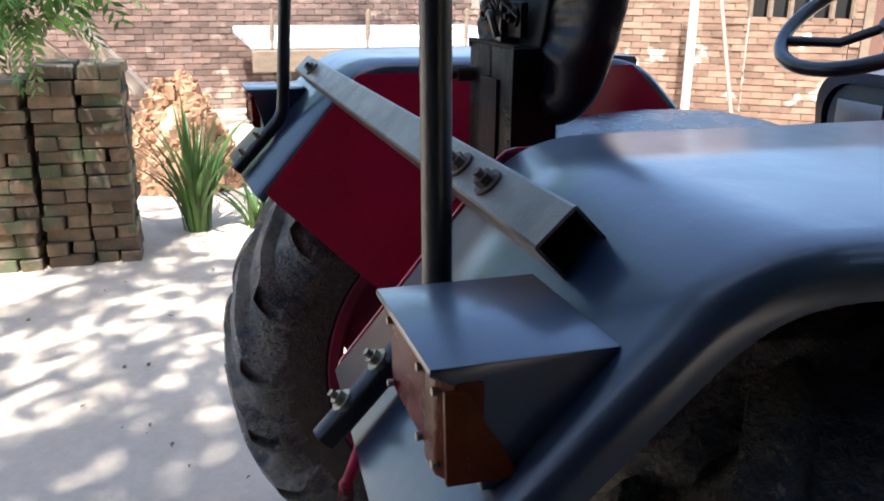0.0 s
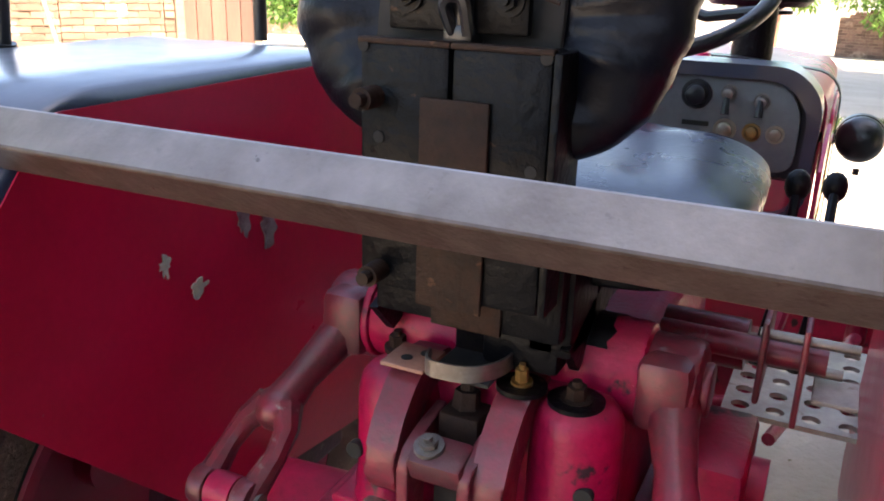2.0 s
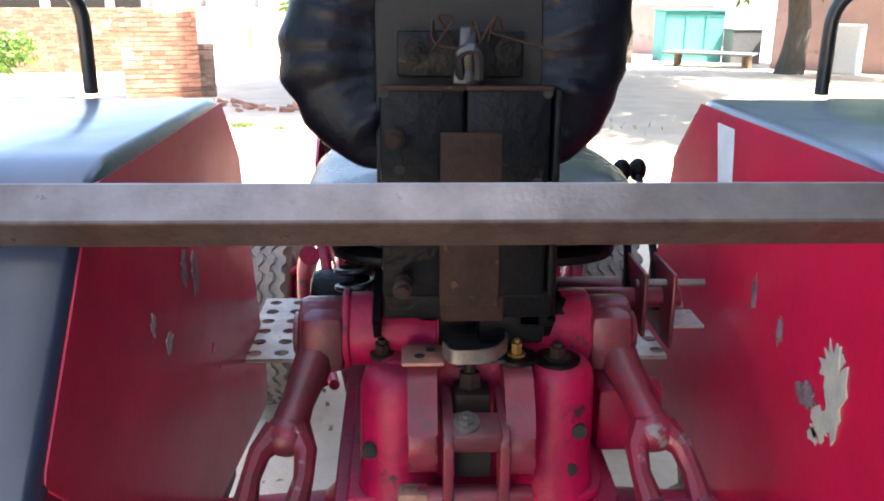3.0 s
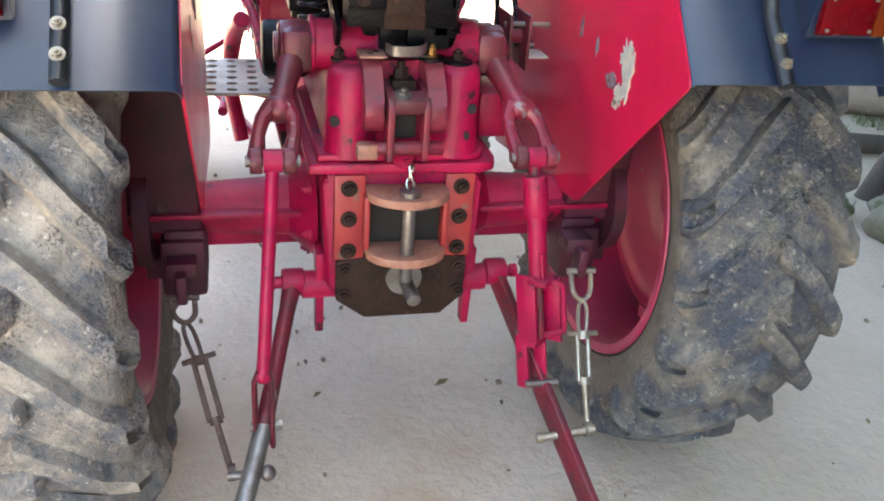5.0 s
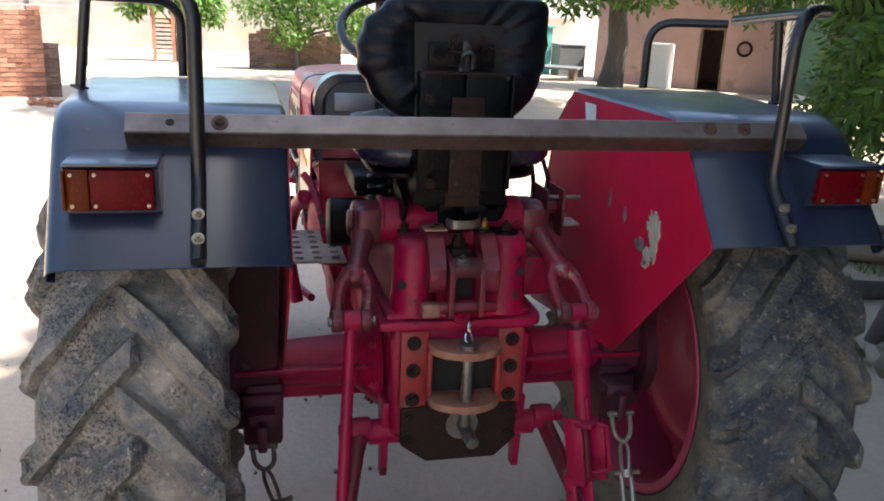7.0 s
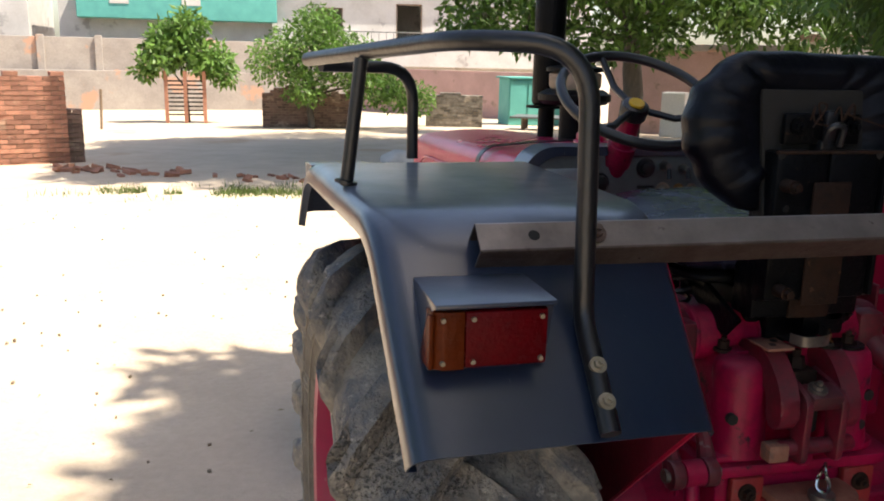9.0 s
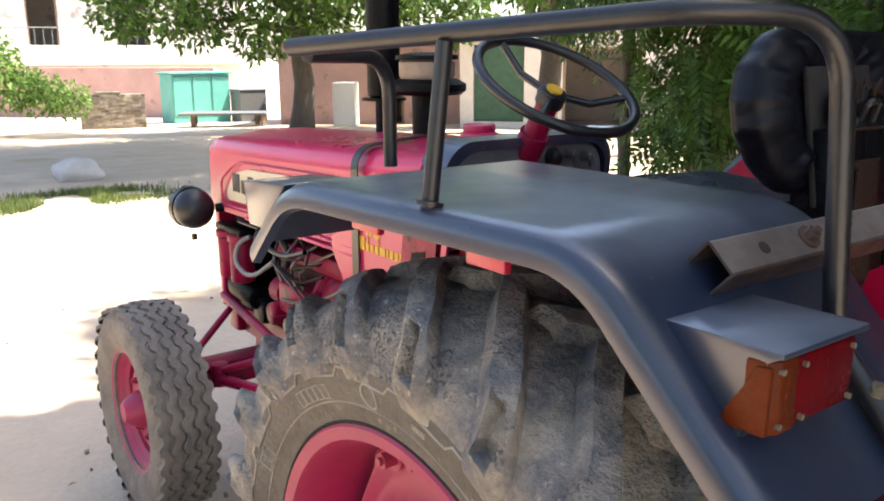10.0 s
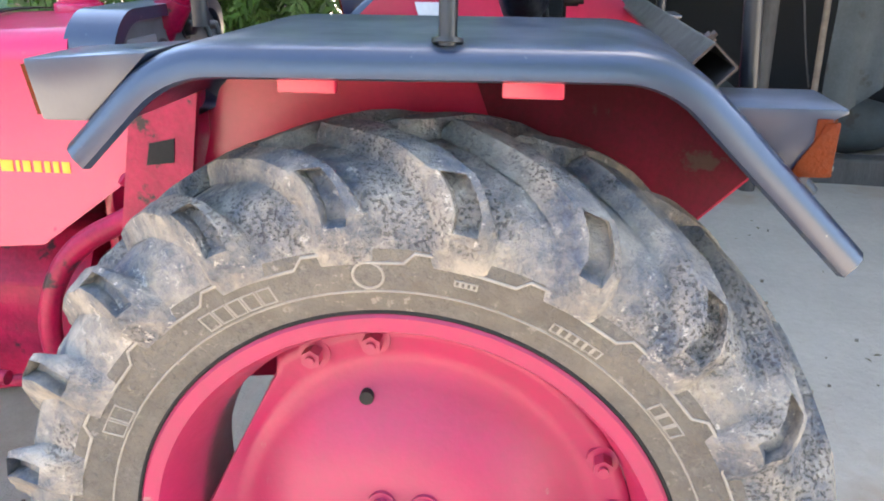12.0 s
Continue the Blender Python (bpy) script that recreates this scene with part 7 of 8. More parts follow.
# two-storey white building with a balcony, and the teal one behind the wall
white, wfr = house("house", (1.0, 44.0), -4, 17.0, 6.0, 7.0, PLASTER_WHITE, "white two-storey building with a railed balcony", [(6.2, 7.6, 3.3, 5.6, "door"), (10.2, 11.8, 3.3, 5.6, "door"), (2.0, 3.4, 3.9, 5.3, "window"), (13.2, 14.6, 3.9, 5.4, "window")], porch=0.4)
bm = joined(box(8.5, -0.55, 3.2, 17.0, 1.1, 0.18, 0.02), box(8.5, -1.05, 2.75, 17.0, 0.12, 0.75))
bm.transform(wfr)
part("balcony", bm, PLASTER_WHITE, white, smooth=0)
for k in range(44):
    bm = rod((0.2 + k * 0.385, -1.05, 3.29), (0.2 + k * 0.385, -1.05, 4.1), 0.018, seg=6)
    bm.transform(wfr)
    part("baluster", bm, PANEL_GREY, white)
bm = rod((0.1, -1.05, 4.1), (16.9, -1.05, 4.1), 0.03, seg=8)
bm.transform(wfr)
part("handrail", bm, PANEL_GREY, white)
teal, tfr = house("house", (-9.6, 44.6), 0, 10.4, 6.0, 6.5, PLASTER_WHITE, "tall house with a teal painted balcony front", [(1.6, 3.2, 1.0, 2.6, "window"), (6.2, 7.6, 1.0, 2.6, "window"), (3.6, 4.6, 4.6, 5.9, "window"), (7.0, 8.0, 4.6, 5.9, "window")])
bm = box(5.8, -0.5, 5.4, 9.6, 1.0, 1.9, 0.03)
bm.transform(tfr)
part("balcony", bm, TEAL, teal, "teal balcony front", smooth=0)
for px in (3.0, 6.4):
    bm = box(px, -1.02, 5.4, 0.9, 0.03, 0.5)
    bm.transform(tfr)
    part("balcony_panel", bm, PLASTER_WHITE, teal, smooth=0)
house("house", (-24.0, 44.6), 0, 13.0, 6.0, 8.0, PLASTER_WHITE, "plain white rendered house beyond the wall", [(9.0, 10.4, 2.6, 4.2, "window")])
slab_wall("wall_northeast", (4.8, 42.0), (11.5, 31.5), 2.3, 0.25, PLASTER_PINK, "patchy pink plaster wall behind the yard")
slab_wall("wall_east_far", (17.5, 24.0), (30.0, 8.0), 3.0, 0.25, PLASTER_PINK, "patchy pink plaster wall at the yard's edge")


# green kiosk box, tin sheet platform, white cabinet by the pink house
def small_yard_things():
    z = ground_z(9.6, 28.6)
    t = thing("kiosk", (9.6, 28.6, z), "small green painted metal kiosk on soil", "kiosk")
    part("body", box(9.7, 28.8, z + 0.85, 2.1, 1.3, 1.7, 0.03), TEAL, t, smooth=0)
    part("roof", box(9.7, 28.8, z + 1.74, 2.3, 1.5, 0.06, 0.01), TEAL, t, smooth=0)
    for k in range(3):
        part("shutter", box(9.0 + 0.7 * k, 28.13, z + 0.95, 0.62, 0.03, 1.3, 0.006), TEAL, t, smooth=0)
    t = thing("metal_bin", (11.2, 27.6, z), "grey metal bin with a flat lid on soil", "bin")
    part("body", box(11.25, 27.7, z + 0.55, 1.0, 0.9, 1.1, 0.02), PANEL_GREY, t, smooth=0)
    part("lid", box(11.25, 27.7, z + 1.13, 1.05, 0.95, 0.05, 0.01), PANEL_GREY, t, smooth=0)
    z = ground_z(9.0, 24.8)
    t = thing("platform", (9.0, 24.8, z), "low dark sheet-topped platform on soil", "platform")
    part("top", box(9.2, 24.9, z + 0.42, 2.7, 1.4, 0.06, 0.01, Matrix.Rotation(radians(-30), 4, "Z")), PANEL_GREY, t, smooth=0)
    for dx, dy in ((-1.0, 0.2), (0.9, -0.9), (1.1, 0.0), (-0.7, 0.8)):
        part("leg", box(9.2 + dx, 24.9 + dy, z + 0.2, 0.12, 0.12, 0.40, 0.01), WOOD, t, smooth=0)
    z = ground_z(12.1, 22.2)
    t = thing("cabinet", (12.1, 22.2, z), "white metal cabinet standing by the house", "cabinet")
    part("body", box(12.1, 22.15, z + 0.68, 0.72, 0.6, 1.36, 0.03, Matrix.Rotation(radians(-42), 4, "Z")), WHITE, t, smooth=0)
    part("door", box(11.9, 21.92, z + 0.70, 0.66, 0.03, 1.26, 0.01, Matrix.Rotation(radians(-42), 4, "Z")), WHITE, t, smooth=0)
    # guard of bricks round a young tree
    for gx, gy, hh, lab in ((-2.75, 28.8, 1.75, "open brick guard round a young tree"),):
        z = ground_z(gx, gy)
        t = thing("tree_guard", (gx, gy, z), lab, "tree guard")
        for dx in (-0.62, 0.0, 0.62):
            part("post", box(gx + dx, gy - 0.55, z + hh / 2, 0.12, 0.12, hh, 0.01), BRICK, t, smooth=0)
        for k in range(9):
            part("rail", box(gx, gy - 0.55, z + 0.3 + 0.14 * k, 1.3, 0.06, 0.05, 0.01), DARK, t, smooth=0)
    x, y = -4.9, 24.4
    tagged(part("post", rod((x, y, ground_z(x, y)), (x + 0.05, y, ground_z(x, y) + 1.15), 0.04, seg=8), WOOD), "short weathered wooden post in dry soil", "post")


small_yard_things()
tree(-2.75, 28.8, 4.0, 0.06, [(-2.75, 28.8, 1.7, 0.85), (-3.6, 28.6, 1.5, 0.72), (-1.9, 28.7, 1.4, 0.8), (-2.65, 28.8, 2.5, 0.75), (-3.3, 28.8, 2.15, 0.68), (-1.5, 28.6, 0.9, 0.5), (-4.1, 28.7, 1.0, 0.4)], 3000, 0.28, 11, "young bushy green tree inside a brick guard", LEAF_BUSH, limbs=5)
tree(1.2, 25.2, 3.4, 0.09, [(1.2, 25.0, 1.8, 1.3), (0.2, 25.0, 1.4, 1.0), (2.3, 24.9, 1.5, 1.1), (1.4, 24.9, 2.5, 0.8), (3.0, 24.8, 0.8, 0.9), (3.8, 25.1, 0.5, 0.8), (4.6, 25.5, 0.3, 0.7), (1.0, 24.6, 0.6, 0.7)], 9000, 0.17, 12, "rounded green creeper bush over a brick ruin", LEAF_BUSH, limbs=6)
brick_wall("brick_ruin", (-0.3, 25.5), (2.6, 25.3), 18, 0.4, BRICK_FACE, "ruined brick wall under a creeper", "ruin", ragged=5, seed=9)
tree(-11.6, 15.9, 2.4, 0.05, [(-11.6, 15.8, 1.1, 0.62), (-11.3, 15.9, 0.35, 0.6), (-12.1, 15.8, 0.5, 0.6), (-11.8, 15.8, 1.8, 0.55), (-9.2, 17.6, 0.1, 0.45), (-8.7, 17.7, 0.3, 0.4)], 3000, 0.19, 13, "yellow-green creeper climbing a low brick wall", LEAF_BUSH, limbs=3)
# big yard trees behind the hood
# The last seven clumps are unseen, added to throw shade on the yard.
tree(10.4, 21.9, 9.0, 0.26, [(8.2, 21.0, 3.9, 1.7), (10.5, 21.5, 3.6, 1.6), (12.6, 20.4, 3.7, 1.6), (6.2, 22.5, 4.2, 1.6), (9.4, 19.5, 4.5, 1.9), (14.2, 19.0, 4.3, 1.9), (11.4, 18.6, 3.7, 1.6), (7.0, 21.5, 2.5, 1.1), (8.6, 20.6, 2.1, 0.9), (10.4, 20.2, 2.4, 1.0), (5.6, 22.5, 2.7, 1.0), (12.4, 19.4, 2.6, 0.9), (13.6, 18.2, 2.7, 1.0), (7.5, 18.0, 5.2, 2.0), (5.2, 17.0, 5.6, 2.0), (3.2, 15.5, 5.9, 1.9), (1.8, 17.5, 6.2, 1.9), (3.8, 19.6, 5.6, 1.9), (6.0, 14.4, 5.8, 1.8), (0.6, 14.6, 6.3, 1.6)], 24000, 0.30, 15, "large shade tree with a dark trunk in the yard", LEAF, limbs=9)


# shade tree over the tractor: its crown hangs down on the right
crown = [(2.6, 1.3, 2.35, 0.55), (3.2, 0.6, 2.2, 0.65), (3.0, 2.2, 2.4, 0.7), (2.3, 2.6, 2.6, 0.55), (3.6, 1.6, 1.7, 0.6), (2.55, 0.75, 1.55, 0.42), (3.4, 3.2, 2.2, 0.7), (3.9, 0.0, 2.0, 0.6), (2.5, 0.1, 1.9, 0.35), (4.2, 2.4, 2.6, 0.9), (4.5, -0.6, 2.4, 0.8), (3.6, 0.3, 2.0, 0.55), (4.3, -0.2, 2.1, 0.6), (4.7, 0.6, 1.7, 0.7), (5.1, -0.3, 1.5, 0.6), (5.3, 1.2, 2.0, 0.8), (4.0, 1.0, 2.9, 0.7), (3.0, -0.1, 2.6, 0.5), (3.4, 1.4, 2.8, 0.6), (2.3, 1.9, 2.15, 0.4), (3.1, 1.9, 1.3, 0.35), (3.5, 2.5, 1.05, 0.4), (3.9, 2.8, 1.6, 0.45), (3.9, 1.6, 1.35, 0.5), (4.6, 1.9, 1.5, 0.55), (4.4, 1.4, 1.2, 0.55), (5.4, 2.2, 1.2, 0.7)]
tree(4.6, 1.8, 5.6, 0.17, crown, 6000, 0.34, 16, "neem tree with feathery leaves hanging beside the tractor", LEAF, limbs=9, compound=True, droop=0.35)
rngc = random.Random(77)
# Unseen tree, added so its crown darkens the far ground.
high = [(0.2 + 1.15 * (k % 8) + rngc.uniform(-0.4, 0.4), 10.2 + 1.15 * (k // 8) + rngc.uniform(-0.4, 0.4), 6.4 + rngc.uniform(-0.3, 0.9), rngc.uniform(0.9, 1.25)) for k in range(56)]
tree(12.5, 8.5, 8.0, 0.26, high, 46000, 0.34, 27, "unseen tall tree added to shade the far yard", LEAF, limbs=10)
# Its 25 high clumps are added out of view for ground shade.
tree(7.6, 8.2, 6.0, 0.16, [(6.3, 7.0, 3.0, 1.0), (5.2, 6.2, 2.9, 0.8), (7.6, 7.2, 3.2, 1.1), (6.6, 5.4, 2.6, 0.8), (5.4, 7.8, 3.6, 1.0), (8.4, 6.2, 3.0, 1.0), (7.2, 4.6, 2.9, 0.8), (4.4, 7.6, 3.2, 0.7), (5.4, 8.6, 5.0, 1.3), (4.0, 9.4, 5.4, 1.1)] + [(2.2 + 1.55 * (k % 5) + 0.5 * math.sin(k * 3.1), 8.9 + 2.0 * (k // 5) + 0.6 * math.sin(k * 1.9), 5.9 + 0.4 * math.sin(k * 2.3), 1.05) for k in range(25)], 26000, 0.27, 20, "green shade tree behind the tractor's hood", LEAF, limbs=8)
canopy = []
for k in range(62):
    a, q = rngc.uniform(0, 2 * math.pi), rngc.random() ** 0.5
    if 3.15 + 2.55 * q * math.cos(a) < 1.35 and -1.55 + 2.5 * q * math.sin(a) > -0.75:
        continue
    canopy.append((3.15 + 2.55 * q * math.cos(a), -1.55 + 2.5 * q * math.sin(a), 4.3 + rngc.uniform(-0.3, 0.9), rngc.uniform(0.5, 0.85)))
for k in range(44):
    a, q = rngc.uniform(0, 2 * math.pi), rngc.random() ** 0.5
    canopy.append((6.6 + 2.1 * q * math.cos(a), 0.4 + 4.0 * q * math.sin(a), 4.6 + rngc.uniform(-0.3, 0.9), rngc.uniform(0.6, 0.9)))
canopy += [(0.95, 1.25, 4.4, 0.38), (1.15, 0.95, 4.5, 0.3)] + [(1.55 + 0.42 * (k % 3), -0.35 + 0.38 * (k // 3), 5.0 + 0.2 * (k % 2), 0.45) for k in range(12)]
for k in range(30):
    canopy.append((rngc.uniform(1.75, 3.4), rngc.uniform(-2.3, 0.7), rngc.uniform(5.2, 6.0), rngc.uniform(0.55, 0.8)))
# Extra unseen clumps, added to block sky to the east and south.
for k in range(46):
    canopy.append((rngc.uniform(3.0, 5.6), rngc.uniform(-1.2, 2.0), rngc.uniform(5.0, 6.2), rngc.uniform(0.6, 0.9)))
for k in range(40):
    canopy.append((rngc.uniform(2.4, 6.4), rngc.uniform(-5.6, -2.6), rngc.uniform(5.0, 6.4), rngc.uniform(0.6, 0.95)))
tree(5.3, -0.9, 7.5, 0.2, canopy, 115000, 0.25, 17, "broad shade tree spreading over the tractor", LEAF, limbs=14)
# Unseen tree, added to keep the fenders' eastward reflections dark.
behind = [(rngc.uniform(7.4, 10.5), rngc.uniform(-9.0, 1.5), rngc.uniform(3.0, 8.0), rngc.uniform(0.8, 1.3)) for k in range(70)]
tree(9.0, -4.2, 8.0, 0.22, behind, 30000, 0.42, 23, "unseen tree added to darken reflections from the east", LEAF, limbs=10)
# Crown added out of view to cast dappled shadow on the left ground.
thin = [(-0.9 + 1.4 * math.cos(k * 2.4) * (k / 9) ** 0.5, -2.7 + 1.1 * math.sin(k * 2.4) * (k / 9) ** 0.5, 4.4 + 0.3 * math.sin(k * 1.7), 0.36) for k in range(9)]
tree(1.9, -5.2, 7.0, 0.14, thin, 1100, 0.22, 19, "unseen slender tree added to dapple the yard", LEAF, limbs=7)
# Its last four clumps are unseen, added to shade the west wall.
tree(-6.9, -3.6, 4.5, 0.14, [(-3.15, -1.80, 1.52, 0.24), (-3.05, -1.62, 1.36, 0.17), (-3.3, -1.55, 1.55, 0.22), (-3.2, -1.95, 1.32, 0.2), (-3.5, -1.9, 1.8, 0.35), (-4.6, -2.4, 2.1, 0.5), (-5.2, -2.8, 2.5, 0.8), (-5.6, -2.0, 3.1, 0.9), (-4.2, -3.4, 2.8, 0.9), (-3.8, -1.4, 3.4, 0.8), (-2.9, -2.4, 3.5, 0.8), (-5.0, -0.6, 3.6, 0.7), (-7.6, -1.4, 4.2, 1.0), (-8.2, -3.0, 4.3, 1.1), (-7.4, 0.3, 4.4, 0.9), (-8.6, 0.9, 4.6, 0.9)], 1980, 0.30, 18, "neem tree with drooping feathery leaves above bricks", LEAF, limbs=8, compound=True, droop=0.45)


# ---- left background: cart, poles, brick house ----
def cart():
    z = ground_z(-8.6, 1.4)
    t = thing("trailer", (-8.6, 1.4, z), "flat farm trailer with a white sheet-covered bed", "trailer")
    part("bed", box(-9.3, 1.35, z + 1.02, 3.0, 3.3, 0.10, 0.02), PLASTER_WHITE, t, "bright white sheet bed", smooth=0)
    part("side_board", box(-7.78, 1.35, z + 0.86, 0.06, 3.3, 0.22, 0.01), WOOD, t, smooth=0)
    for y in (-0.1, 0.9, 1.5, 2.0, 2.8):
        part("stake", rod((-7.82, y, z + 0.85), (-7.82, y + 0.03, z + 1.38), 0.025, seg=8), WOOD, t)
    for x in (-8.3, -10.2):
        for y in (0.4, 2.5):
            part("wheel", joined(lathe([(-0.09, 0.20), (-0.10, 0.36), (-0.06, 0.41), (0.06, 0.41), (0.10, 0.36), (0.09, 0.20)], (x, y, z + 0.41), "Y", 28), rod((x, y - 0.05, z + 0.41), (x, y + 0.05, z + 0.41), 0.2, seg=20)), RUBBER_FRONT, t)
    part("chassis", joined(box(-9.2, 0.9, z + 0.68, 2.9, 0.12, 0.16), box(-9.2, 2.0, z + 0.68, 2.9, 0.12, 0.16), box(-8.3, 1.45, z + 0.45, 0.1, 2.0, 0.1)), RUST, t, smooth=0)
    z = ground_z(-8.4, 2.6)
    for x, y, r, h, m, lab in ((-8.35, 2.75, 0.07, 3.2, PANEL_GREY, "dark round pole in the yard"), (-8.35, 3.05, 0.06, 3.2, PLASTER_WHITE, "white painted pole in the yard"), (-7.2, 4.45, 0.05, 3.2, PLASTER_WHITE, "white painted thin pole"), (-6.3, 4.5, 0.02, 2.6, PALE_WOOD, "thin pale leaning pole")):
        z = ground_z(x, y)
        tagged(part("pole", rod((x, y, z), (x + (0.0 if r > 0.03 else -0.5), y - (0 if r > 0.03 else 0.25), z + h), r, seg=12), m), lab, "pole")
    brick_wall("brick_house_wall", (-9.0, 3.9), (-7.74, 5.57), 36, 0.3, BRICK_PALE, "sunlit wall of an old brick house", "house wall", seed=22)
    brick_wall("brick_house_wall", (-7.06, 6.47), (-6.94, 6.62), 36, 0.3, BRICK_PALE, "brick jamb between a window and a door", "house wall", seed=23)
    brick_wall("brick_house_wall", (-7.74, 5.57), (-7.06, 6.47), 17, 0.3, BRICK_PALE, "brick wall below a barred window", "house wall", seed=24)
    along = Matrix.Rotation(math.atan2(2.25, 1.7), 4, "Z")
    z = ground_z(-7.4, 6.0)
    t = thing("window_1", (-7.45, 6.05, z + 1.3), "old barred window in a brick wall", "window", kind="structure")
    part("dark_back", box(-7.58, 6.17, z + 2.0, 1.12, 0.05, 1.4, 0, along), DARK, t, smooth=0)
    for k in range(6):
        q = k / 5
        part("window_bar", box(-7.74 + 0.68 * q, 5.57 + 0.90 * q, z + 1.98, 0.05, 0.05, 1.35, 0.005), WOOD, t, smooth=0)
    part("cross_rail", box(-7.40, 6.02, z + 1.62, 1.12, 0.045, 0.05, 0.005, along), WOOD, t, smooth=0)
    # brown plank door at the end of the house
    z = ground_z(-6.7, 6.95)
    t = thing("door_1", (-6.7, 6.95, z), "closed brown plank door of a brick house", "door", kind="structure")
    for k in range(5):
        q = (k + 0.5) / 5
        part("plank", box(-6.94 + 0.52 * q, 6.62 + 0.70 * q, z + 1.35, 0.168, 0.06, 2.8, 0.008, along), DOOR_BROWN, t, smooth=0)
    part("door_frame", joined(box(-6.95, 6.60, z + 1.35, 0.10, 0.12, 2.85, 0.01, along), box(-6.40, 7.34, z + 1.35, 0.10, 0.12, 2.85, 0.01, along)), WOOD, t, smooth=0)
    # firewood bench
    z = ground_z(-5.6, 4.1)
    t = thing("log_pile", (-5.5, 4.2, z), "small pile of pale sawn logs", "log pile")
    rng = random.Random(6)
    for k in range(8):
        a = Vector((-5.75 + rng.uniform(-0.05, 0.05), 3.85, z + 0.06 + 0.1 * (k // 3)))
        off = 0.13 * (k % 3)
        part("log", rod(a + Vector((off, 0, 0)), a + Vector((off + 0.45, 0.75, 0.02)), 0.055, seg=10), PALE_WOOD, t)
    # leaning beam and planks behind the heap
    tagged(part("beam", box(0, 0, 0, 0.30, 0.10, 2.3, 0.01, Matrix.Translation((-6.9, -1.55, 0.75)) @ Matrix.Rotation(radians(40), 4, "X")), PALE_WOOD, None, smooth=0), "pale wooden beam leaning by a heap", "beam")
    tagged(part("beam", box(0, 0, 0, 0.16, 0.12, 2.4, 0.01, Matrix.Translation((-7.0, -1.95, 0.72)) @ Matrix.Rotation(radians(46), 4, "X")), WOOD, None, smooth=0), "dark weathered beam leaning behind bricks", "beam")


cart()
# added unseen wall that blocks low sky behind the yard, and the shed front
slab_wall("wall_south", (-0.4, -7.4), (6.4, -8.6), 4.2, 0.3, PLASTER_GREY, "unseen grey plaster wall added to block light from behind")
# Near-black wall in place of the shaded inside of the shed.
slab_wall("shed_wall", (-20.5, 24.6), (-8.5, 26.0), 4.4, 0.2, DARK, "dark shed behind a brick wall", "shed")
for k in range(6):
    x, y = -18.0 + 1.8 * k, 23.6 + 0.22 * k
    tagged(part("post", box(x, y, ground_z(x, y) + 2.0, 0.22, 0.22, 4.2, 0.02), PALE_WOOD if k % 2 else PLASTER_WHITE, None, smooth=0), "pale shed post behind a brick wall", "post", "shed posts")


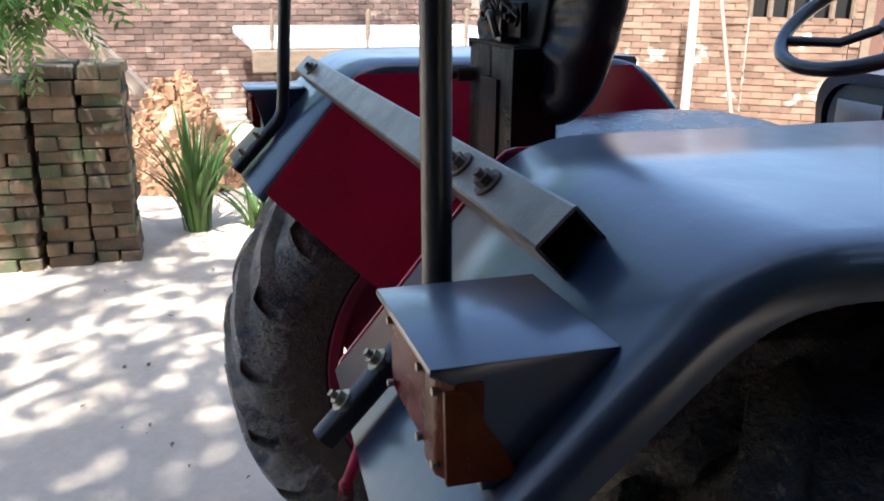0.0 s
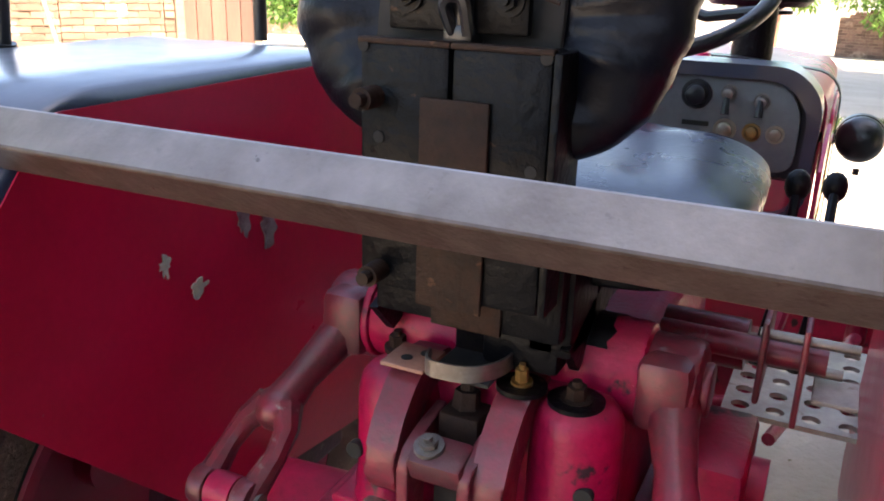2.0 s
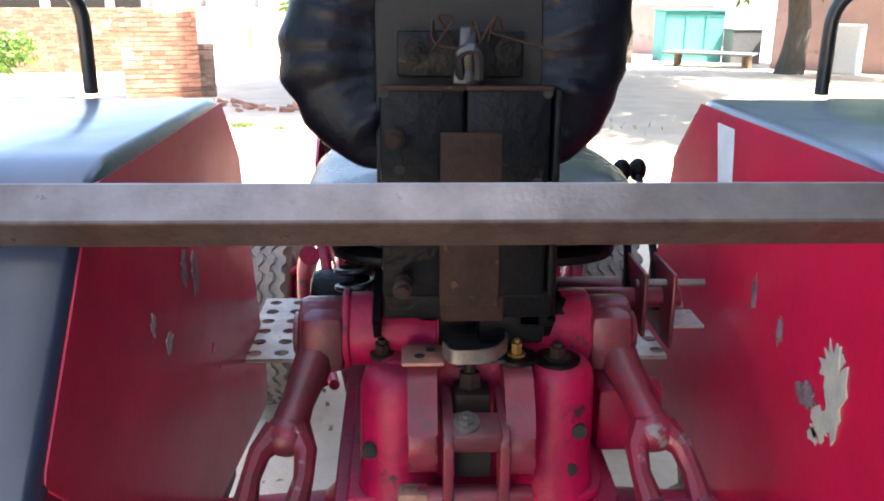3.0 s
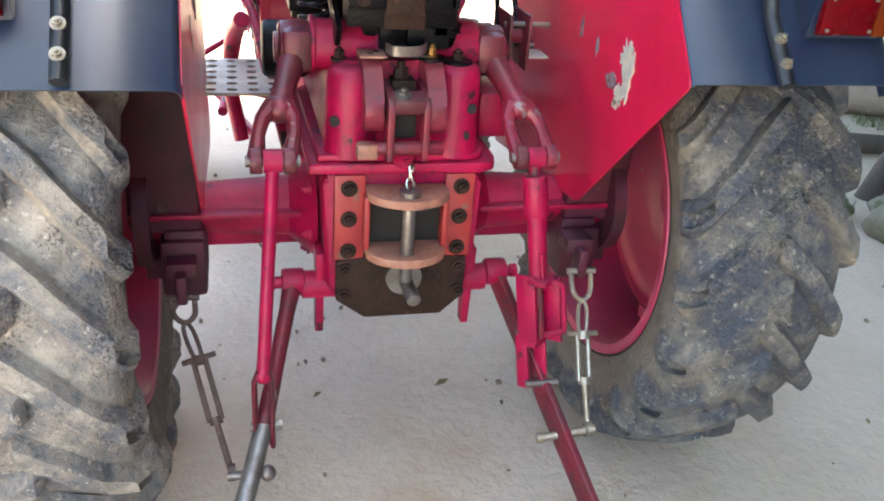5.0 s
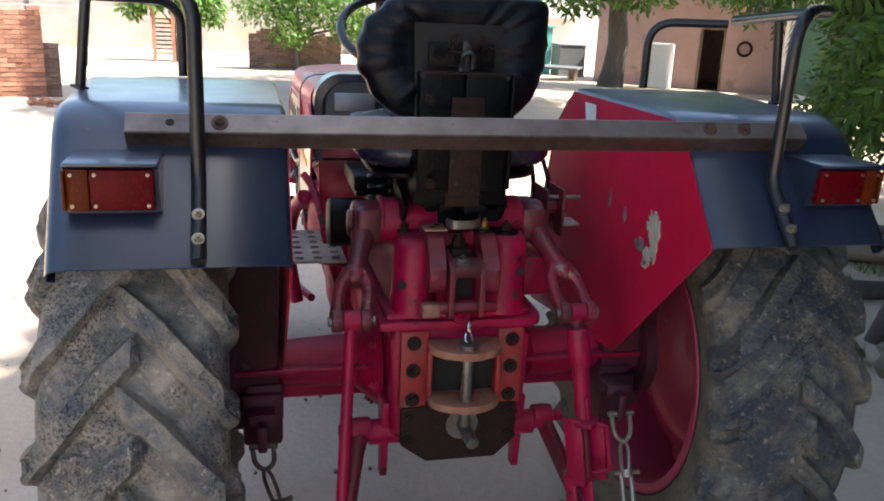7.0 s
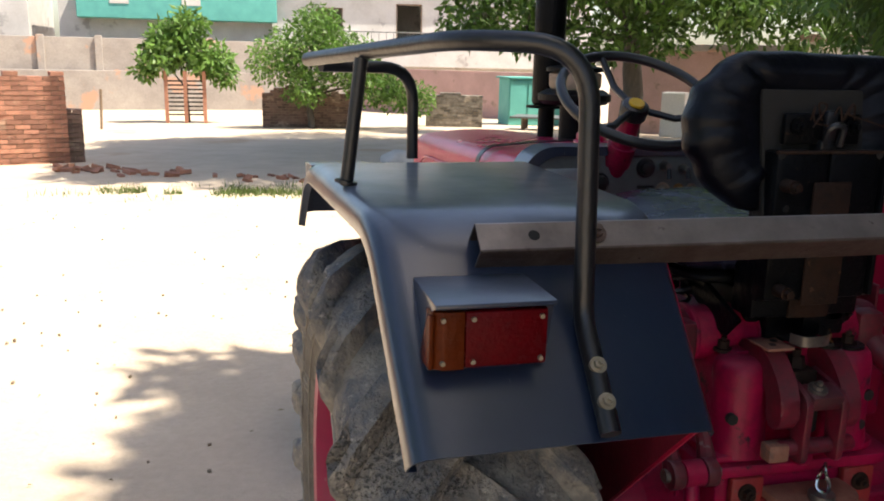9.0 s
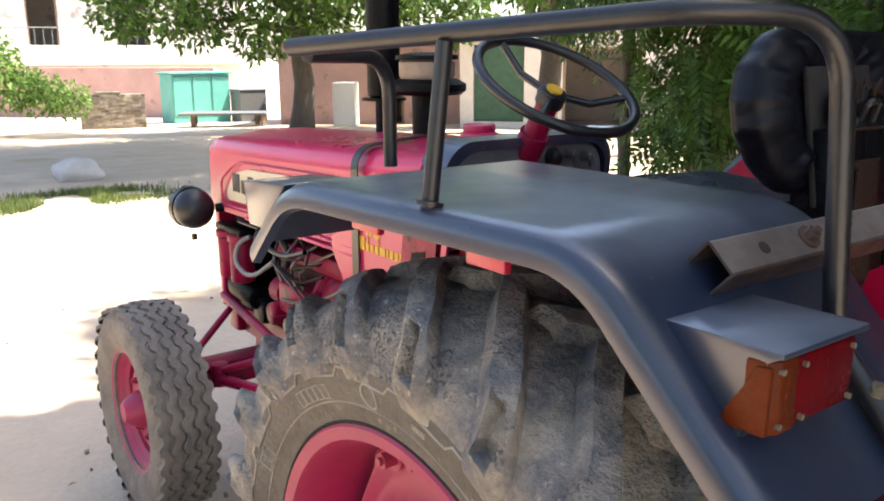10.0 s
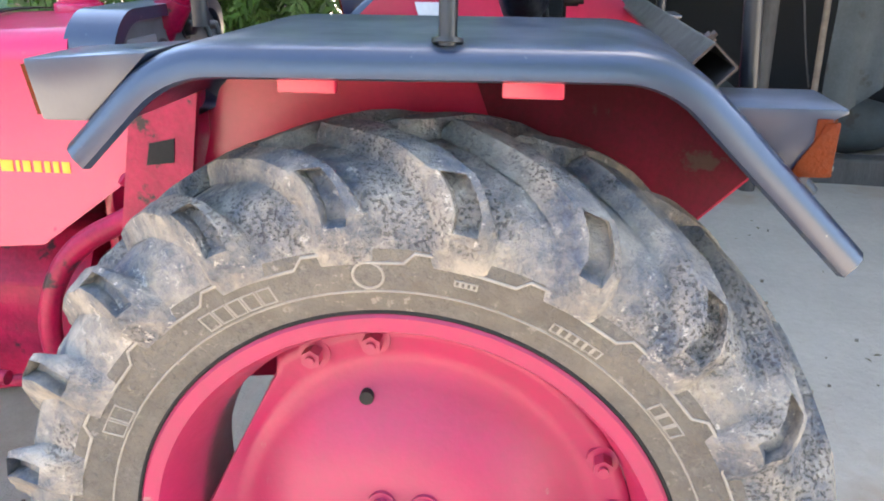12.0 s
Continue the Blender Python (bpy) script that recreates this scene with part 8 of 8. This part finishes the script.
# ---- right side: posts, shed and logs in the shade ----
def right_side():
    brick_wall("brick_pillar", (5.85, 4.2), (6.1, 3.85), 34, 0.4, BRICK_PALE, "square brick pillar beside a tree", "pillar", seed=31)
    brick_wall("brick_wall", (5.4, -0.30), (5.65, -1.25), 24, 0.22, BRICK_OLD, "weathered grey brick wall end beside the shed", "wall", seed=33, pieces=120)
    for x, y, lab in ((3.75, -1.84, "dark shed post beside the tractor"), (3.9, 3.4, "slim dark post in the shade"), (3.75, -5.6, "dark shed post in the shade")):
        z = ground_z(x, y)
        tagged(part("post", rod((x, y, z), (x, y, z + 3.0), 0.055, 0.05, seg=12), BARK), lab, "post")
    wire = [(3.70, -1.90, 1.65), (3.66, -1.99, 1.25), (3.68, -2.06, 0.85), (3.70, -2.12, 0.62)]
    tagged(part("wire", sweep(rounded(wire, 0.2, 5), 0.006, 6), BARK), "thin wire hanging beside the shed post", "wire")
    slab_wall("shed_plinth", (4.25, -7.0), (4.25, -1.45), 0.36, 0.18, BARK, "low dark mud plinth along the shed", "plinth")
    for k, (y, h, w3) in enumerate(((-1.75, 0.55, 0.34), (-2.9, 0.42, 0.40), (-3.5, 0.62, 0.36))):
        z = ground_z(5.2, y)
        bm = ball((5.2, y, z + h / 2), 1.0, w3 * 0.6, w3, h * 0.52, 20)
        for v in bm.verts:
            v.co += Vector((0.03, 0.03, 0.02)) * noise.noise(v.co * 6 + Vector((k, 0, 0)))
        tagged(part("sack", bm, CLOTH, smooth=70), "dusty stuffed sack standing in the shed", "sack", "sacks in the shed")
    # Shed shade is in the colour; extra unseen height darkens the fender reflections.
    slab_wall("shed_back", (6.2, -9.0), (6.6, -1.2), 6.8, 0.2, DARK, "near-black shed back, raised out of view to darken reflections", "shed")
    # Unseen roof, lengthened to block light over the shed.
    t = thing("shed_roof", (5.2, -5.05, 2.9), "unseen roof that keeps the open shed dark", "shed roof")
    part("roof", box(5.2, -5.05, 2.95, 3.2, 7.6, 0.25, 0.03), WOOD, t, smooth=0)
    for x, y, a, r, l in ((3.75, 2.55, -28, 0.11, 1.9), (4.05, 2.95, -34, 0.10, 1.8), (3.25, 1.75, -12, 0.06, 0.9), (4.5, 2.3, 10, 0.09, 1.2)):
        d = Vector((math.cos(radians(a)), math.sin(radians(a)), 0)) * l / 2
        c = Vector((x, y, ground_z(x, y) + r * 0.9))
        tagged(part("log", rod(c - d, c + d, r, r * 0.85, seg=14, bevel=0.01), PALE_WOOD if r > 0.1 else BARK), "grey fallen log lying on shaded soil", "log", "logs on the ground")
    z = ground_z(2.68, 1.12)
    tagged(part("post", sweep([(2.66, 1.14, z - 0.05), (2.72, 1.10, z + 0.25), (2.86, 1.02, z + 0.65), (2.98, 0.96, z + 1.05)], 0.05, 12, radii=[0.060, 0.050, 0.046, 0.042]), BARK, smooth=60), "short crooked wooden post leaning over", "post")
    for k, (x, y, r) in enumerate(((2.52, 0.66, 0.20), (2.30, 0.92, 0.09), (2.86, 0.80, 0.13), (1.62, 12.0, 0.34))):
        bm = bmesh.new()
        bmesh.ops.create_icosphere(bm, subdivisions=3, radius=1.0)
        for v in bm.verts:
            q = 1 + 0.30 * noise.noise(v.co * 1.6 + Vector((k * 7, 0, 0))) + 0.10 * noise.noise(v.co * 5 + Vector((0, k * 3, 0)))
            v.co = Vector((v.co.x * r * q, v.co.y * r * 0.9 * q, v.co.z * r * 0.62 * q))
        bm.transform(Matrix.Translation((x, y, ground_z(x, y) + r * 0.35)))
        tagged(part("stone", bm, PLASTER_WHITE if r > 0.3 else STONE, smooth=50), "pale rounded stone lying on soil" if r > 0.3 else "mossy grey-brown stone half sunk in soil", "stone", "stones on the ground")
    # hanging cloth at the shed
    rows = []
    for i in range(13):
        q = i / 12
        rows.append([(3.62 + 0.035 * math.sin(17 * q + j * 0.25) * (0.3 + j / 10) + 0.04 * q, -2.19 - 0.62 * q, 1.16 + 0.06 * math.sin(3.1 * q) - (0.62 + 0.10 * math.sin(7 * q)) * j / 10) for j in range(11)])
    tagged(part("cloth", skin(rows, 0.004), CLOTH, None, smooth=70), "grey-green cloth hanging over a rail", "cloth")
    rail = thing("rail", (3.66, -2.5, 0.0), "thin wooden rail on two stakes", "rail")
    part("pole", rod((3.64, -2.12, 1.165), (3.66, -3.1, 1.15), 0.016, seg=10), WOOD, rail)
    for y in (-2.14, -3.05):
        part("stake", rod((3.65, y, ground_z(3.65, y) - 0.05), (3.65, y, 1.20), 0.02, seg=10), WOOD, rail)
    # table with jerrycans beside the house
    x, y = 7.2, 6.0
    z = ground_z(x, y)
    t = thing("table", (x, y, z), "rough table with dark legs in the yard", "table")
    part("tabletop", box(x, y, z + 0.75, 1.5, 0.8, 0.05, 0.01, Matrix.Rotation(radians(-50), 4, "Z")), TIN, t, smooth=0)
    for dx, dy in ((-0.3, 0.6), (0.5, -0.35), (-0.55, 0.3), (0.25, -0.6)):
        part("leg", box(x + dx, y + dy, z + 0.37, 0.06, 0.06, 0.72), WOOD, t, smooth=0)


right_side()


# ---- litter on the soil ----
def litter():
    rng = np.random.default_rng(31)
    verts, faces = [], []
    for i in range(520):
        x, y = rng.normal(0, 2.2), rng.normal(-0.2, 2.6)
        if i % 3 == 0:
            x, y = rng.uniform(-4.5, 2.5), rng.uniform(1.5, 9.5)
        z = ground_z(x, y) - 0.002
        s1 = rng.uniform(0.004, 0.013)
        b = len(verts)
        for k in range(8):
            v = np.array(((k & 1) - 0.5, ((k >> 1) & 1) - 0.5, ((k >> 2) & 1) - 0.3)) * s1 * rng.uniform(0.7, 1.6, 3)
            verts.append((x + v[0], y + v[1], z + v[2]))
        faces += [tuple(b + j for j in f) for f in ((0, 1, 3, 2), (4, 6, 7, 5), (0, 4, 5, 1), (2, 3, 7, 6), (0, 2, 6, 4), (1, 5, 7, 3))]
    me = bpy.data.meshes.new("pebbles")
    me.from_pydata(verts, [], faces)
    me.materials.append(MORTAR)
    tagged(new("pebbles", me), "small pebbles and clods scattered on the soil", "pebbles", kind="stuff")
    verts, faces = [], []
    for i in range(260):
        x, y = (0.214, -0.19) if i == 0 else (rng.normal(0, 2.0), rng.normal(-0.6, 2.2))
        z = ground_z(x, y) + 0.006
        a, l = (0.5, 0.055) if i == 0 else (rng.uniform(0, 6.28), rng.uniform(0.015, 0.04))
        d, sd = np.array((math.cos(a), math.sin(a))) * l, np.array((-math.sin(a), math.cos(a))) * l * 0.22
        b = len(verts)
        verts += [(x - d[0] / 2, y - d[1] / 2, z), (x + sd[0], y + sd[1], z + 0.005), (x + d[0] / 2, y + d[1] / 2, z + 0.003), (x - sd[0], y - sd[1], z + 0.004)]
        faces += [(b, b + 1, b + 2), (b, b + 2, b + 3)]
    me = bpy.data.meshes.new("fallen_leaves")
    me.from_pydata(verts, [], faces)
    me.materials.append(LEAF_DRY)
    tagged(new("fallen_leaves", me), "small dry fallen leaves on the soil", "leaves", kind="stuff")


LEAF_DRY = leaf_material("dry_leaf", (0.20, 0.17, 0.07), (0.13, 0.09, 0.04))
litter()
